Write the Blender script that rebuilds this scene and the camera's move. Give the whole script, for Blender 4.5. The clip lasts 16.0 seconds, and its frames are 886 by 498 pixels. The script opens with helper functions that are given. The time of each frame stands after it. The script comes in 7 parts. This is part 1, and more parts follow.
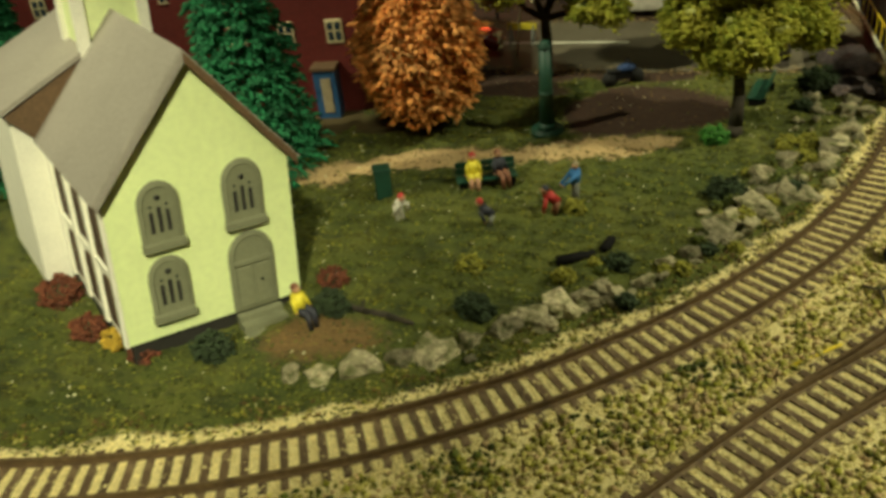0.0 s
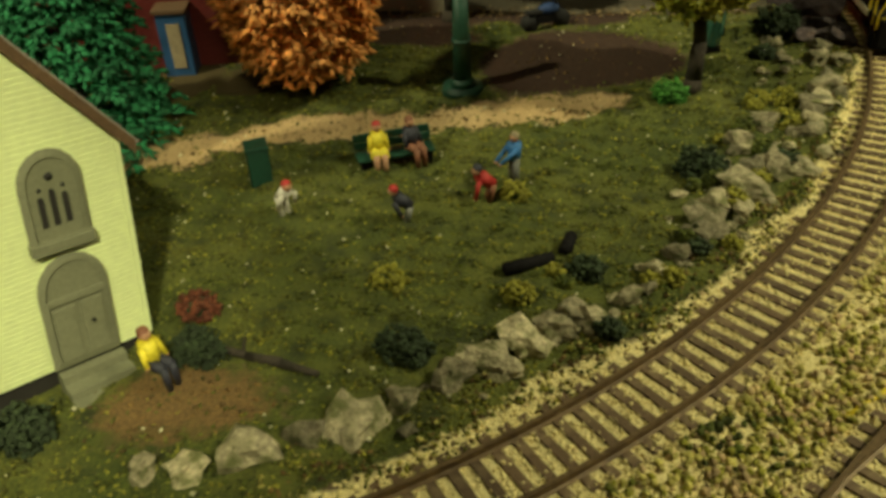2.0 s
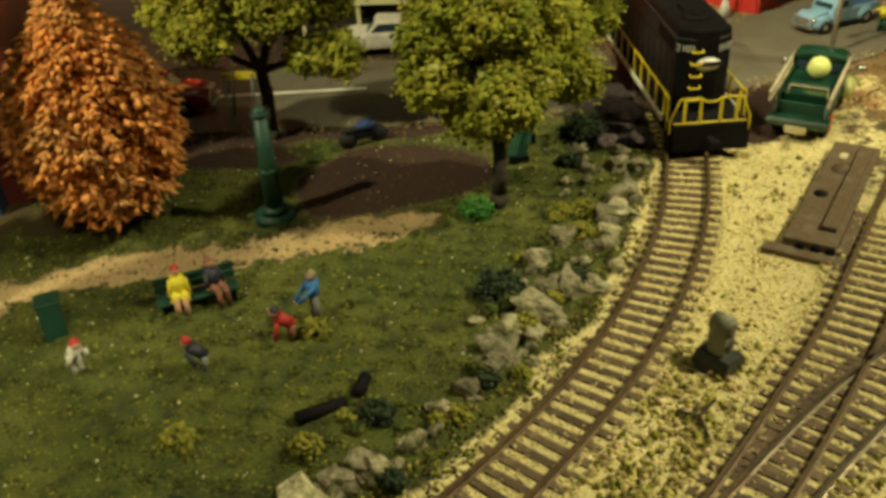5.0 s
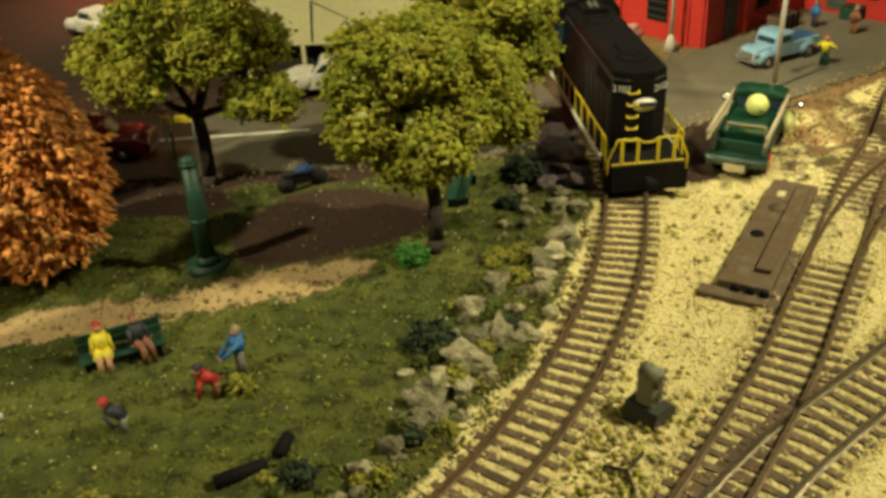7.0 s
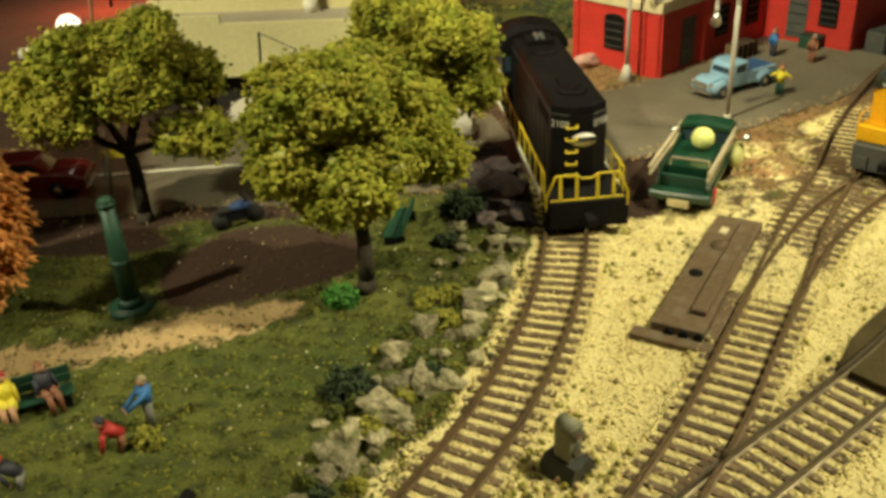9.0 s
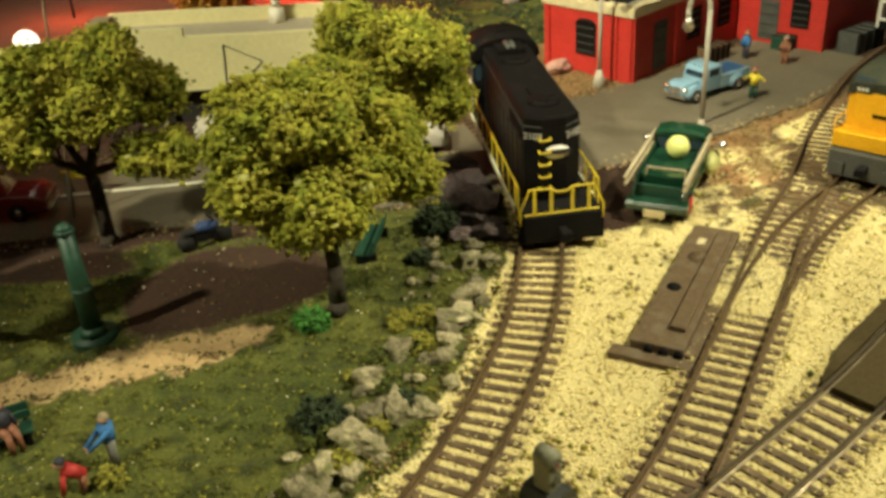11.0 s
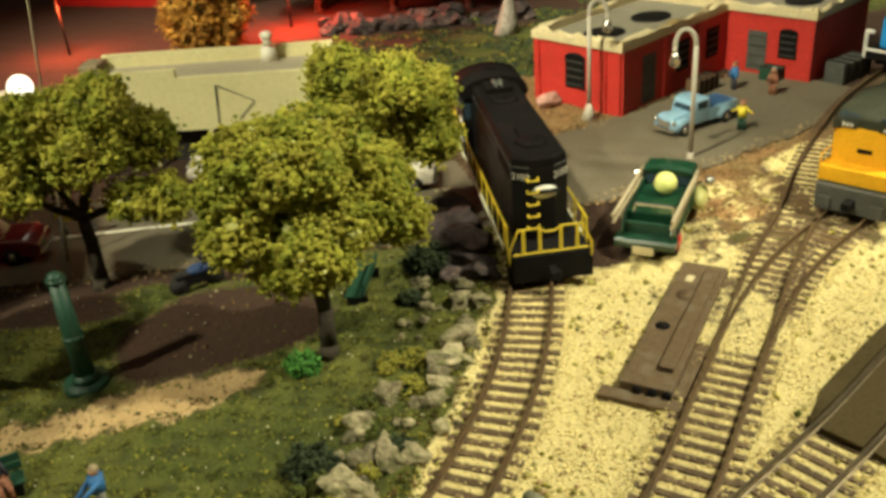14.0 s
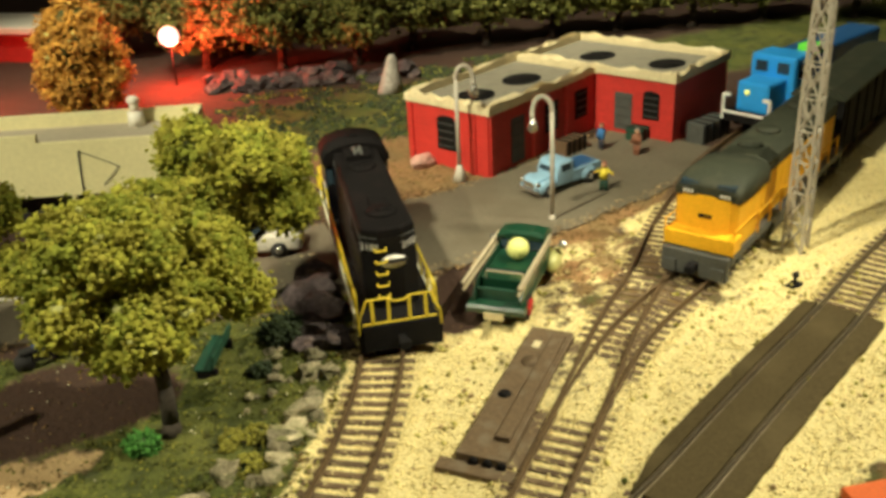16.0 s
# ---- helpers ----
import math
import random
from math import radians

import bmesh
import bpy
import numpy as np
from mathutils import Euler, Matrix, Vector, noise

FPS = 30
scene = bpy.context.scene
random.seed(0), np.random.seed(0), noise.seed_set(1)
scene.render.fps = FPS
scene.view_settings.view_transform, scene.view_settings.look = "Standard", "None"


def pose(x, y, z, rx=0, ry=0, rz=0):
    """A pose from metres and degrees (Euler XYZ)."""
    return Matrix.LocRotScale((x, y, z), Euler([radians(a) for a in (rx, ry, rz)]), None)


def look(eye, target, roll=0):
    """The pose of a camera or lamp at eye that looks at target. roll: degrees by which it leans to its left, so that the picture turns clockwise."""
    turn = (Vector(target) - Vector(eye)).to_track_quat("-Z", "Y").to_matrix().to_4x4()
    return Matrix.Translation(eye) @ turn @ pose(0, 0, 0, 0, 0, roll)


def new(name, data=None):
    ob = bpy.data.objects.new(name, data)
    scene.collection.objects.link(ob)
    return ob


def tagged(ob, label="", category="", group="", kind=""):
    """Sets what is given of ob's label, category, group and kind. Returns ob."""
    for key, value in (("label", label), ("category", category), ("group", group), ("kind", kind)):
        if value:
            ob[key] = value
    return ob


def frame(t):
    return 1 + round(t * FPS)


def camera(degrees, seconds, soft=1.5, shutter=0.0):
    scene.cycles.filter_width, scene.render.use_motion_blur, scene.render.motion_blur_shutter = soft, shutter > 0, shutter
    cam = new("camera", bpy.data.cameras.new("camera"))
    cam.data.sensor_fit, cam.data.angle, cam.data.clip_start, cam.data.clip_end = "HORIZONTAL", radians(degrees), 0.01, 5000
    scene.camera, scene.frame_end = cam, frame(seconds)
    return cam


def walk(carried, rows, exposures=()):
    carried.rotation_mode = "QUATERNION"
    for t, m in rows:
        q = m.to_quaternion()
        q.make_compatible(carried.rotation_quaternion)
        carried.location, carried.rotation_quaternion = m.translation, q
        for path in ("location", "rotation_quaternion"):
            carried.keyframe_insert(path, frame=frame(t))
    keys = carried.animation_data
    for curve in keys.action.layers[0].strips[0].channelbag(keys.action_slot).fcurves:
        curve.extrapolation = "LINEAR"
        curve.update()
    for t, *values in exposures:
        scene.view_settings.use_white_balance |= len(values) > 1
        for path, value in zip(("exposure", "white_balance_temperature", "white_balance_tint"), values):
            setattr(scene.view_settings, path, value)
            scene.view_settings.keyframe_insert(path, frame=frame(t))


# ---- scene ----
cam = camera(52.0, 16.0, soft=3.6, shutter=0.4)
PATH = [
    (0, (0.05519, 0.06398, 0.18807), (0.04105, 0.40620, -0.01853), -6.35),
    (0.5, (0.05903, 0.08342, 0.18285), (0.05937, 0.42104, -0.03166), -6.10),
    (1, (0.04714, 0.10759, 0.17255), (0.05819, 0.43779, -0.05295), -5.03),
    (1.5, (0.03888, 0.13643, 0.16136), (0.06916, 0.46191, -0.06917), -3.65),
    (2, (0.04150, 0.15291, 0.15676), (0.08439, 0.47664, -0.07424), -3.14),
    (2.5, (0.04929, 0.15883, 0.15752), (0.10459, 0.48005, -0.07434), -2.85),
    (3, (0.05403, 0.16102, 0.15815), (0.11694, 0.48215, -0.07188), -2.73),
    (3.5, (0.05885, 0.16323, 0.15891), (0.12883, 0.48708, -0.06520), -2.43),
    (4, (0.06631, 0.16222, 0.16551), (0.14432, 0.48628, -0.05563), -2.76),
    (4.5, (0.07290, 0.15855, 0.17087), (0.15421, 0.48505, -0.04545), -3.08),
    (5, (0.07890, 0.15730, 0.17535), (0.16557, 0.48619, -0.03517), -3.30),
    (7.5, (0.10105, 0.16351, 0.17920), (0.20151, 0.49503, -0.02080), -3.75),
    (8, (0.10739, 0.16624, 0.17953), (0.21015, 0.49869, -0.01776), -4.09),
    (8.5, (0.11778, 0.16420, 0.17881), (0.21874, 0.49926, -0.01495), -3.49),
    (11, (0.12888, 0.17470, 0.18068), (0.24049, 0.50599, -0.01372), -4.07),
    (11.5, (0.12829, 0.17594, 0.18306), (0.24033, 0.50740, -0.01080), -3.89),
    (12, (0.12811, 0.17301, 0.18640), (0.23986, 0.50669, -0.00378), -3.93),
    (12.5, (0.12940, 0.17196, 0.18756), (0.24079, 0.50709, -0.00027), -4.23),
    (13, (0.13152, 0.17352, 0.18729), (0.24284, 0.50904, 0.00013), -4.75),
    (13.5, (0.13053, 0.17235, 0.18783), (0.24303, 0.50792, 0.00146), -4.64),
    (14, (0.13364, 0.17449, 0.18810), (0.24735, 0.50983, 0.00205), -4.82),
    (14.5, (0.13559, 0.17101, 0.19151), (0.25185, 0.50610, 0.00657), -4.81),
    (15, (0.14008, 0.16881, 0.19172), (0.25804, 0.50416, 0.00835), -4.67),
    (15.5, (0.15466, 0.16680, 0.19436), (0.29055, 0.50021, 0.02008), -4.12),
    (16, (0.16233, 0.16431, 0.19743), (0.31084, 0.49372, 0.02585), -3.34),
]
EXPOSURES = [
    (0.0, -1.0, 5770, 1), (1.0, -1.08, 5870, 2), (3.0, -1.11, 6200, 2), (5.0, -0.94, 6150, 5), (8.0, -0.69, 6050, 8),
    (11.0, -0.53, 5800, 11), (14.0, -0.49, 5700, 12), (16.0, -0.45, 5700, 15),
]
walk(cam, [(t, look(eye, target, roll)) for t, eye, target, roll in PATH], EXPOSURES)

# ---- light: a room lit by warm spots over the layout, none of them seen ----
CM = 0.01


def at(x, y, z=0.0, turn=0.0):
    """A pose from centimetres and a turn about the vertical."""
    return pose(x * CM, y * CM, z * CM, 0, 0, turn)


world = bpy.data.worlds.new("world")
scene.world = world
world.use_nodes = True
world.node_tree.nodes["Background"].inputs["Color"].default_value = (1.0, 0.80, 0.52, 1)
world.node_tree.nodes["Background"].inputs["Strength"].default_value = 0.05


def spot(name, eye, target, watts, degrees, blend, colour, radius):
    data = bpy.data.lights.new(name, "SPOT")
    data.energy, data.spot_size, data.spot_blend = watts, radians(degrees), blend
    data.color, data.shadow_soft_size = colour, radius
    ob = new(name, data)
    ob.matrix_world = look([v * CM for v in eye], [v * CM for v in target])
    return ob


def bulb(name, place, watts, colour, radius):
    data = bpy.data.lights.new(name, "POINT")
    data.energy, data.color, data.shadow_soft_size = watts, colour, radius * CM
    ob = new(name, data)
    ob.location = [v * CM for v in place]
    return ob


WARM = (1.0, 0.89, 0.52)
spot("ceiling_spot_front", (84, 14, 90), (31, 32, 0), 93, 33, 0.8, WARM, 0.015)
spot("ceiling_spot_house", (-22, 34, 92), (50, 64, 2), 84, 26, 0.6, WARM, 0.03)
spot("ceiling_spot_side", (-70, 20, 95), (4, 65, 4), 112, 34, 1.0, WARM, 0.03)
# three spots added to brighten the church, the back and the yard
spot("church_fill_spot", (4, -46, 82), (-8.5, 32, 5), 138, 15.5, 1.0, WARM, 0.03)
spot("back_fill_spot", (6, 52, 110), (17, 95, 4), 110, 24, 1.0, WARM, 0.03)
spot("yard_fill_spot", (16, 60, 118), (70, 92, 4), 95, 33, 1.0, WARM, 0.03)
# unseen area lamp added as fill to lift the dark parts
panel = bpy.data.lights.new("overhead_fill", "AREA")
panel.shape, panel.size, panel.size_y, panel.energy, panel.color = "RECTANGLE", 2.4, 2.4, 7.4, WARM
new("overhead_fill", panel).matrix_world = pose(0.2, 0.4, 1.98)
bulb("red_street_bulb", (28.0, 95.4, 3.8), 1.7, (1.0, 0.06, 0.015), 0.4)
bulb("red_yard_bulb", (9.6, 99.0, 4.0), 0.9, (1.0, 0.10, 0.02), 0.4)

# ---- materials ----
def mat(name, colour, rough=0.7, metal=0.0, var=0.18, fine=900, coarse=120, bump=0.25, stain=None, stain_at=0.6,
        per_object=0.0, per_island=0.0, coat=0.0, emit=0.0, depth=0.0006, spec=0.5):
    m = bpy.data.materials.new(name)
    m.use_nodes = True
    nodes, links = m.node_tree.nodes, m.node_tree.links
    bsdf = nodes["Principled BSDF"]
    bsdf.inputs["Roughness"].default_value, bsdf.inputs["Metallic"].default_value = rough, metal
    bsdf.inputs["Coat Weight"].default_value = coat
    bsdf.inputs["Specular IOR Level"].default_value = spec
    place = nodes.new("ShaderNodeTexCoord")

    def noise_node(scale, detail):
        n = nodes.new("ShaderNodeTexNoise")
        n.inputs["Scale"].default_value, n.inputs["Detail"].default_value = scale, detail
        links.new(place.outputs["Object"], n.inputs["Vector"])
        return n

    def blend(kind, a, b, factor):
        n = nodes.new("ShaderNodeMix")
        n.data_type, n.blend_type = "RGBA", kind
        for value, slot in ((factor, n.inputs[0]), (a, n.inputs[6]), (b, n.inputs[7])):
            if isinstance(value, (float, int)):
                slot.default_value = value
            elif isinstance(value, tuple):
                slot.default_value = (*value, 1)
            else:
                links.new(value, slot)
        return n.outputs[2]

    def steps(source, a, b, low, high):
        n = nodes.new("ShaderNodeMapRange")
        n.inputs["From Min"].default_value, n.inputs["From Max"].default_value = a, b
        n.inputs["To Min"].default_value, n.inputs["To Max"].default_value = low, high
        links.new(source, n.inputs["Value"])
        return n.outputs["Result"]

    small, large = noise_node(fine, 4), noise_node(coarse, 3)
    dark = tuple(c * (1 - var) for c in colour)
    light = tuple(min(1, c * (1 + var)) for c in colour)
    out = blend("MIX", dark, light, steps(small.outputs["Fac"], 0.3, 0.7, 0, 1))
    if stain:
        out = blend("MIX", out, stain, steps(large.outputs["Fac"], stain_at - 0.08, stain_at + 0.12, 0, 1))
    else:
        out = blend("MULTIPLY", out, (1 - var, 1 - var, 1 - var), steps(large.outputs["Fac"], 0.4, 0.7, 0, 1))
    for amount, source in ((per_object, "ShaderNodeObjectInfo"), (per_island, "ShaderNodeNewGeometry")):
        if amount:
            info = nodes.new(source)
            value = info.outputs["Random" if source == "ShaderNodeObjectInfo" else "Random Per Island"]
            grey = nodes.new("ShaderNodeCombineColor")
            for i in range(3):
                links.new(steps(value, 0, 1, 1 - amount, 1 + amount), grey.inputs[i])
            out = blend("MULTIPLY", out, grey.outputs[0], 1.0)
    links.new(out, bsdf.inputs["Base Color"])
    if bump:
        b = nodes.new("ShaderNodeBump")
        b.inputs["Strength"].default_value, b.inputs["Distance"].default_value = bump, depth
        links.new(small.outputs["Fac"], b.inputs["Height"])
        links.new(b.outputs["Normal"], bsdf.inputs["Normal"])
    if emit:
        bsdf.inputs["Emission Color"].default_value = (*colour, 1)
        bsdf.inputs["Emission Strength"].default_value = emit
    return m


def brick_mat(name, colour, dark, mortar):
    """Cast plastic brickwork of 1:87, too fine to build stone by stone."""
    m = mat(name, colour, 0.55, var=0.12, fine=500, coarse=60, bump=0)
    nodes, links = m.node_tree.nodes, m.node_tree.links
    bsdf = nodes["Principled BSDF"]
    old = bsdf.inputs["Base Color"].links[0].from_socket
    place = nodes.new("ShaderNodeTexCoord")
    turn = nodes.new("ShaderNodeMapping")
    turn.inputs["Rotation"].default_value = (radians(90), 0, 0)
    links.new(place.outputs["Object"], turn.inputs["Vector"])
    bricks = nodes.new("ShaderNodeTexBrick")
    bricks.inputs["Scale"].default_value = 1.0
    bricks.inputs["Brick Width"].default_value, bricks.inputs["Row Height"].default_value = 0.0026, 0.0009
    bricks.inputs["Mortar Size"].default_value = 0.00012
    bricks.inputs["Color1"].default_value, bricks.inputs["Color2"].default_value = (1, 1, 1, 1), (*dark, 1)
    bricks.inputs["Mortar"].default_value = (*mortar, 1)
    links.new(turn.outputs["Vector"], bricks.inputs["Vector"])
    mix = nodes.new("ShaderNodeMix")
    mix.data_type, mix.blend_type = "RGBA", "MULTIPLY"
    mix.inputs[0].default_value = 1.0
    links.new(old, mix.inputs[6])
    links.new(bricks.outputs["Color"], mix.inputs[7])
    links.new(mix.outputs[2], bsdf.inputs["Base Color"])
    b = nodes.new("ShaderNodeBump")
    b.inputs["Strength"].default_value, b.inputs["Distance"].default_value, b.invert = 0.5, 0.0002, True
    links.new(bricks.outputs["Fac"], b.inputs["Height"])
    links.new(b.outputs["Normal"], bsdf.inputs["Normal"])
    return m


M_BLACK = mat("black_loco_paint", (0.007, 0.0065, 0.008), 0.45, var=0.25, coarse=150, bump=0.1, stain=(0.010, 0.008, 0.008), spec=0.14)
M_BLACK_ROOF = mat("dusty_black_roof", (0.007, 0.006, 0.006), 0.75, var=0.25, coarse=90, bump=0.15, stain=(0.011, 0.008, 0.008), spec=0.08)
M_FRAME = mat("black_underframe", (0.009, 0.008, 0.008), 0.8, var=0.3, spec=0.15)
M_YELLOW_RAIL = mat("yellow_handrail_paint", (0.80, 0.62, 0.02), 0.45, var=0.12)
M_WHITE_STRIPE = mat("white_sill_stripe", (0.78, 0.78, 0.58), 0.5, var=0.15, stain=(0.5, 0.48, 0.3), stain_at=0.68)
M_DECAL = mat("white_decal", (0.75, 0.72, 0.66), 0.5, var=0.1)
M_DECAL_DARK = mat("black_decal", (0.02, 0.02, 0.02), 0.5)
M_GLASS = mat("dark_window_glass", (0.03, 0.05, 0.07), 0.12, var=0.1, bump=0, coat=0.5)
M_CHROME = mat("bright_metal", (0.7, 0.68, 0.62), 0.25, 0.9, var=0.1, bump=0.1)
M_RAIL = mat("brown_rail", (0.16, 0.105, 0.05), 0.45, 0.35, var=0.25, fine=600, stain=(0.10, 0.065, 0.035))
M_RAIL_BRIGHT = mat("worn_rail", (0.32, 0.26, 0.17), 0.3, 0.8, var=0.2)
M_TIE = mat("brown_plastic_tie", (0.115, 0.072, 0.036), 0.75, var=0.25, fine=1500, coarse=300, per_object=0.25, stain=(0.20, 0.14, 0.07), stain_at=0.62)
M_BALLAST = mat("pale_ballast_grain", (0.80, 0.68, 0.31), 0.9, var=0.15, fine=900, coarse=25, per_island=0.17, bump=0.3, stain=(0.64, 0.53, 0.22), stain_at=0.56)
M_TURF = mat("green_turf_flock", (0.072, 0.086, 0.009), 0.95, var=0.3, fine=800, coarse=40, per_island=0.6, bump=0.3, stain=(0.135, 0.13, 0.016), stain_at=0.55)
M_TURF_LIGHT = mat("yellow_green_flock", (0.27, 0.25, 0.025), 0.95, var=0.3, per_island=0.4, bump=0.3)
M_PALE_CRUMB = mat("pale_scatter_crumb", (0.62, 0.58, 0.36), 0.9, var=0.2, per_island=0.3)
M_ROCK = mat("tan_grey_layout_rock", (0.38, 0.325, 0.195), 0.95, var=0.4, fine=420, coarse=120, per_object=0.6, bump=0.9, depth=0.0014, stain=(0.13, 0.13, 0.045), stain_at=0.54)
M_ROAD = mat("grey_painted_road", (0.150, 0.128, 0.088), 0.8, var=0.12, fine=600, coarse=25, bump=0.15, spec=0.25, stain=(0.125, 0.106, 0.070), stain_at=0.55)
M_ROAD_DARK = mat("dark_crossing_panel", (0.075, 0.056, 0.024), 0.85, var=0.15, fine=700, coarse=40, bump=0.2, spec=0.15, stain=(0.10, 0.076, 0.034))
M_LINE = mat("white_road_line", (0.75, 0.72, 0.58), 0.7, var=0.1)
M_CHURCH = mat("pale_yellow_green_siding", (0.74, 0.80, 0.40), 0.6, var=0.05, fine=400, coarse=80, bump=0.1)
M_CHURCH_WHITE = mat("white_trim_paint", (0.82, 0.78, 0.66), 0.55, var=0.06)
M_CHURCH_ROOF = mat("grey_card_roof", (0.30, 0.265, 0.225), 0.8, var=0.08, fine=700, coarse=50, bump=0.2)
M_SOFFIT = mat("brown_soffit", (0.13, 0.075, 0.035), 0.75, var=0.2)
M_SAGE = mat("grey_green_casting", (0.20, 0.20, 0.12), 0.65, var=0.1, bump=0.2)
M_DARK = mat("near_black_opening", (0.025, 0.022, 0.018), 0.7)
M_BRICK_RED = brick_mat("red_cast_brick", (0.60, 0.04, 0.025), (0.82, 0.75, 0.75), (0.85, 0.8, 0.8))
M_BRICK_MAROON = brick_mat("maroon_cast_brick", (0.16, 0.022, 0.018), (0.8, 0.75, 0.75), (0.8, 0.75, 0.75))
M_CREAM = mat("cream_parapet", (0.68, 0.58, 0.34), 0.7, var=0.1, fine=500)
M_ROOF_GREY = mat("grey_gravel_roof", (0.25, 0.225, 0.165), 0.9, var=0.15, fine=1200)
M_DELI = mat("cream_stucco", (0.72, 0.66, 0.35), 0.75, var=0.06, fine=400, coarse=40, bump=0.15)
M_DELI_ROOF = mat("pale_grey_roof", (0.42, 0.37, 0.27), 0.8, var=0.07, fine=300, coarse=30)
M_GREEN_IRON = mat("dark_green_iron", (0.015, 0.060, 0.036), 0.5, var=0.2)
M_GREEN_TRUCK = mat("dark_green_truck_paint", (0.009, 0.044, 0.022), 0.3, var=0.12, bump=0.05, coat=0.4)
M_MELON = mat("pale_yellow_ball", (0.70, 0.72, 0.22), 0.6, var=0.06)
M_WOOD_RAIL = mat("weathered_tan_wood", (0.34, 0.27, 0.16), 0.8, var=0.2)
M_BLUE_CAR = mat("pale_blue_car_paint", (0.30, 0.49, 0.66), 0.25, var=0.06, bump=0.03, coat=0.5)
M_RED_CAR = mat("dark_red_car_paint", (0.20, 0.012, 0.012), 0.25, var=0.06, bump=0.03, coat=0.5)
M_RED = mat("bright_red_paint", (0.55, 0.025, 0.02), 0.4, var=0.1)
M_TYRE = mat("black_tyre", (0.015, 0.014, 0.013), 0.8)
M_LAMP_POST = mat("grey_cast_lamp_post", (0.46, 0.42, 0.34), 0.5, var=0.1)
M_GLOBE = mat("lit_white_globe", (1.0, 0.88, 0.62), 0.4, var=0, bump=0, emit=3.0)
M_RED_GLOBE = mat("lit_red_globe", (1.0, 0.45, 0.30), 0.4, var=0, bump=0, emit=4.0)
M_GREEN_GLOBE = mat("lit_green_lens", (0.10, 1.0, 0.55), 0.4, var=0, bump=0, emit=2.0)
M_YELLOW_LOCO = mat("yellow_loco_paint", (0.86, 0.45, 0.004), 0.55, var=0.1, spec=0.2)
M_GREY_LOCO = mat("grey_green_loco_roof", (0.036, 0.040, 0.026), 0.65, var=0.2, spec=0.2, stain=(0.055, 0.055, 0.035))
M_GREY_TRUCKS = mat("grey_underframe", (0.085, 0.086, 0.076), 0.65, var=0.2)
M_BLUE_LOCO = mat("bright_blue_loco_paint", (0.04, 0.33, 0.85), 0.35, var=0.08)
M_BLUE_DARK = mat("dark_blue_loco_paint", (0.02, 0.085, 0.24), 0.4, var=0.1)
M_SWITCH = mat("brown_switch_machine", (0.13, 0.085, 0.042), 0.75, var=0.2, fine=700, coarse=150, stain=(0.17, 0.13, 0.08))
M_SIGNAL_DARK = mat("dark_window_bar", (0.045, 0.045, 0.038), 0.6)
M_SIGNAL = mat("grey_signal_plastic", (0.24, 0.235, 0.155), 0.55, var=0.15)
M_TRUNK = mat("dark_bark", (0.045, 0.034, 0.022), 0.9, var=0.3, fine=600, bump=0.7)
M_LEAF = mat("olive_foam_leaf", (0.35, 0.345, 0.036), 0.9, var=0.2, fine=500, coarse=30, per_island=0.16, bump=0.2, spec=0.2, stain=(0.43, 0.39, 0.05), stain_at=0.58)
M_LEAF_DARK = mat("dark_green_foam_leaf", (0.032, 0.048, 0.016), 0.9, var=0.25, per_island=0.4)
M_LEAF_FAR = mat("olive_far_leaf", (0.17, 0.175, 0.03), 0.9, var=0.25, coarse=20, per_island=0.4)
M_SPRUCE = mat("blue_green_needles", (0.024, 0.165, 0.058), 0.9, var=0.25, per_island=0.4)
M_ORANGE_LEAF = mat("orange_autumn_leaf", (0.80, 0.33, 0.075), 0.9, var=0.25, fine=500, coarse=40, per_island=0.35, stain=(0.68, 0.36, 0.12))
M_BROWN_LEAF = mat("golden_brown_leaf", (0.50, 0.26, 0.025), 0.9, var=0.25, per_island=0.4)
M_SKIN = mat("pale_figure_paint", (0.55, 0.30, 0.17), 0.6)
M_FIG_BLUE = mat("blue_figure_paint", (0.04, 0.16, 0.42), 0.6)
M_FIG_RED = mat("red_figure_paint", (0.45, 0.03, 0.025), 0.6)
M_FIG_YELLOW = mat("yellow_figure_paint", (0.75, 0.62, 0.03), 0.6)
M_FIG_BROWN = mat("brown_figure_paint", (0.25, 0.10, 0.05), 0.6)
M_FIG_DARK = mat("dark_figure_paint", (0.03, 0.03, 0.045), 0.6)
M_FIG_WHITE = mat("white_figure_paint", (0.65, 0.6, 0.5), 0.6)
M_FIG_GREY = mat("grey_figure_paint", (0.22, 0.22, 0.20), 0.6)
M_SOIL_CRUMB = mat("brown_soil_crumb", (0.16, 0.094, 0.027), 0.95, var=0.3, per_island=0.5)
M_SAND_CRUMB = mat("tan_sand_crumb", (0.48, 0.34, 0.16), 0.95, var=0.25, per_island=0.4)
M_ORANGE_PLASTIC = mat("orange_plastic", (0.65, 0.13, 0.02), 0.5, var=0.1)
M_BLUE_BOOTH = mat("dark_blue_booth_paint", (0.03, 0.09, 0.22), 0.5)
M_WALL = mat("dim_room_wall", (0.09, 0.07, 0.05), 0.9, var=0.1, fine=40, coarse=5)

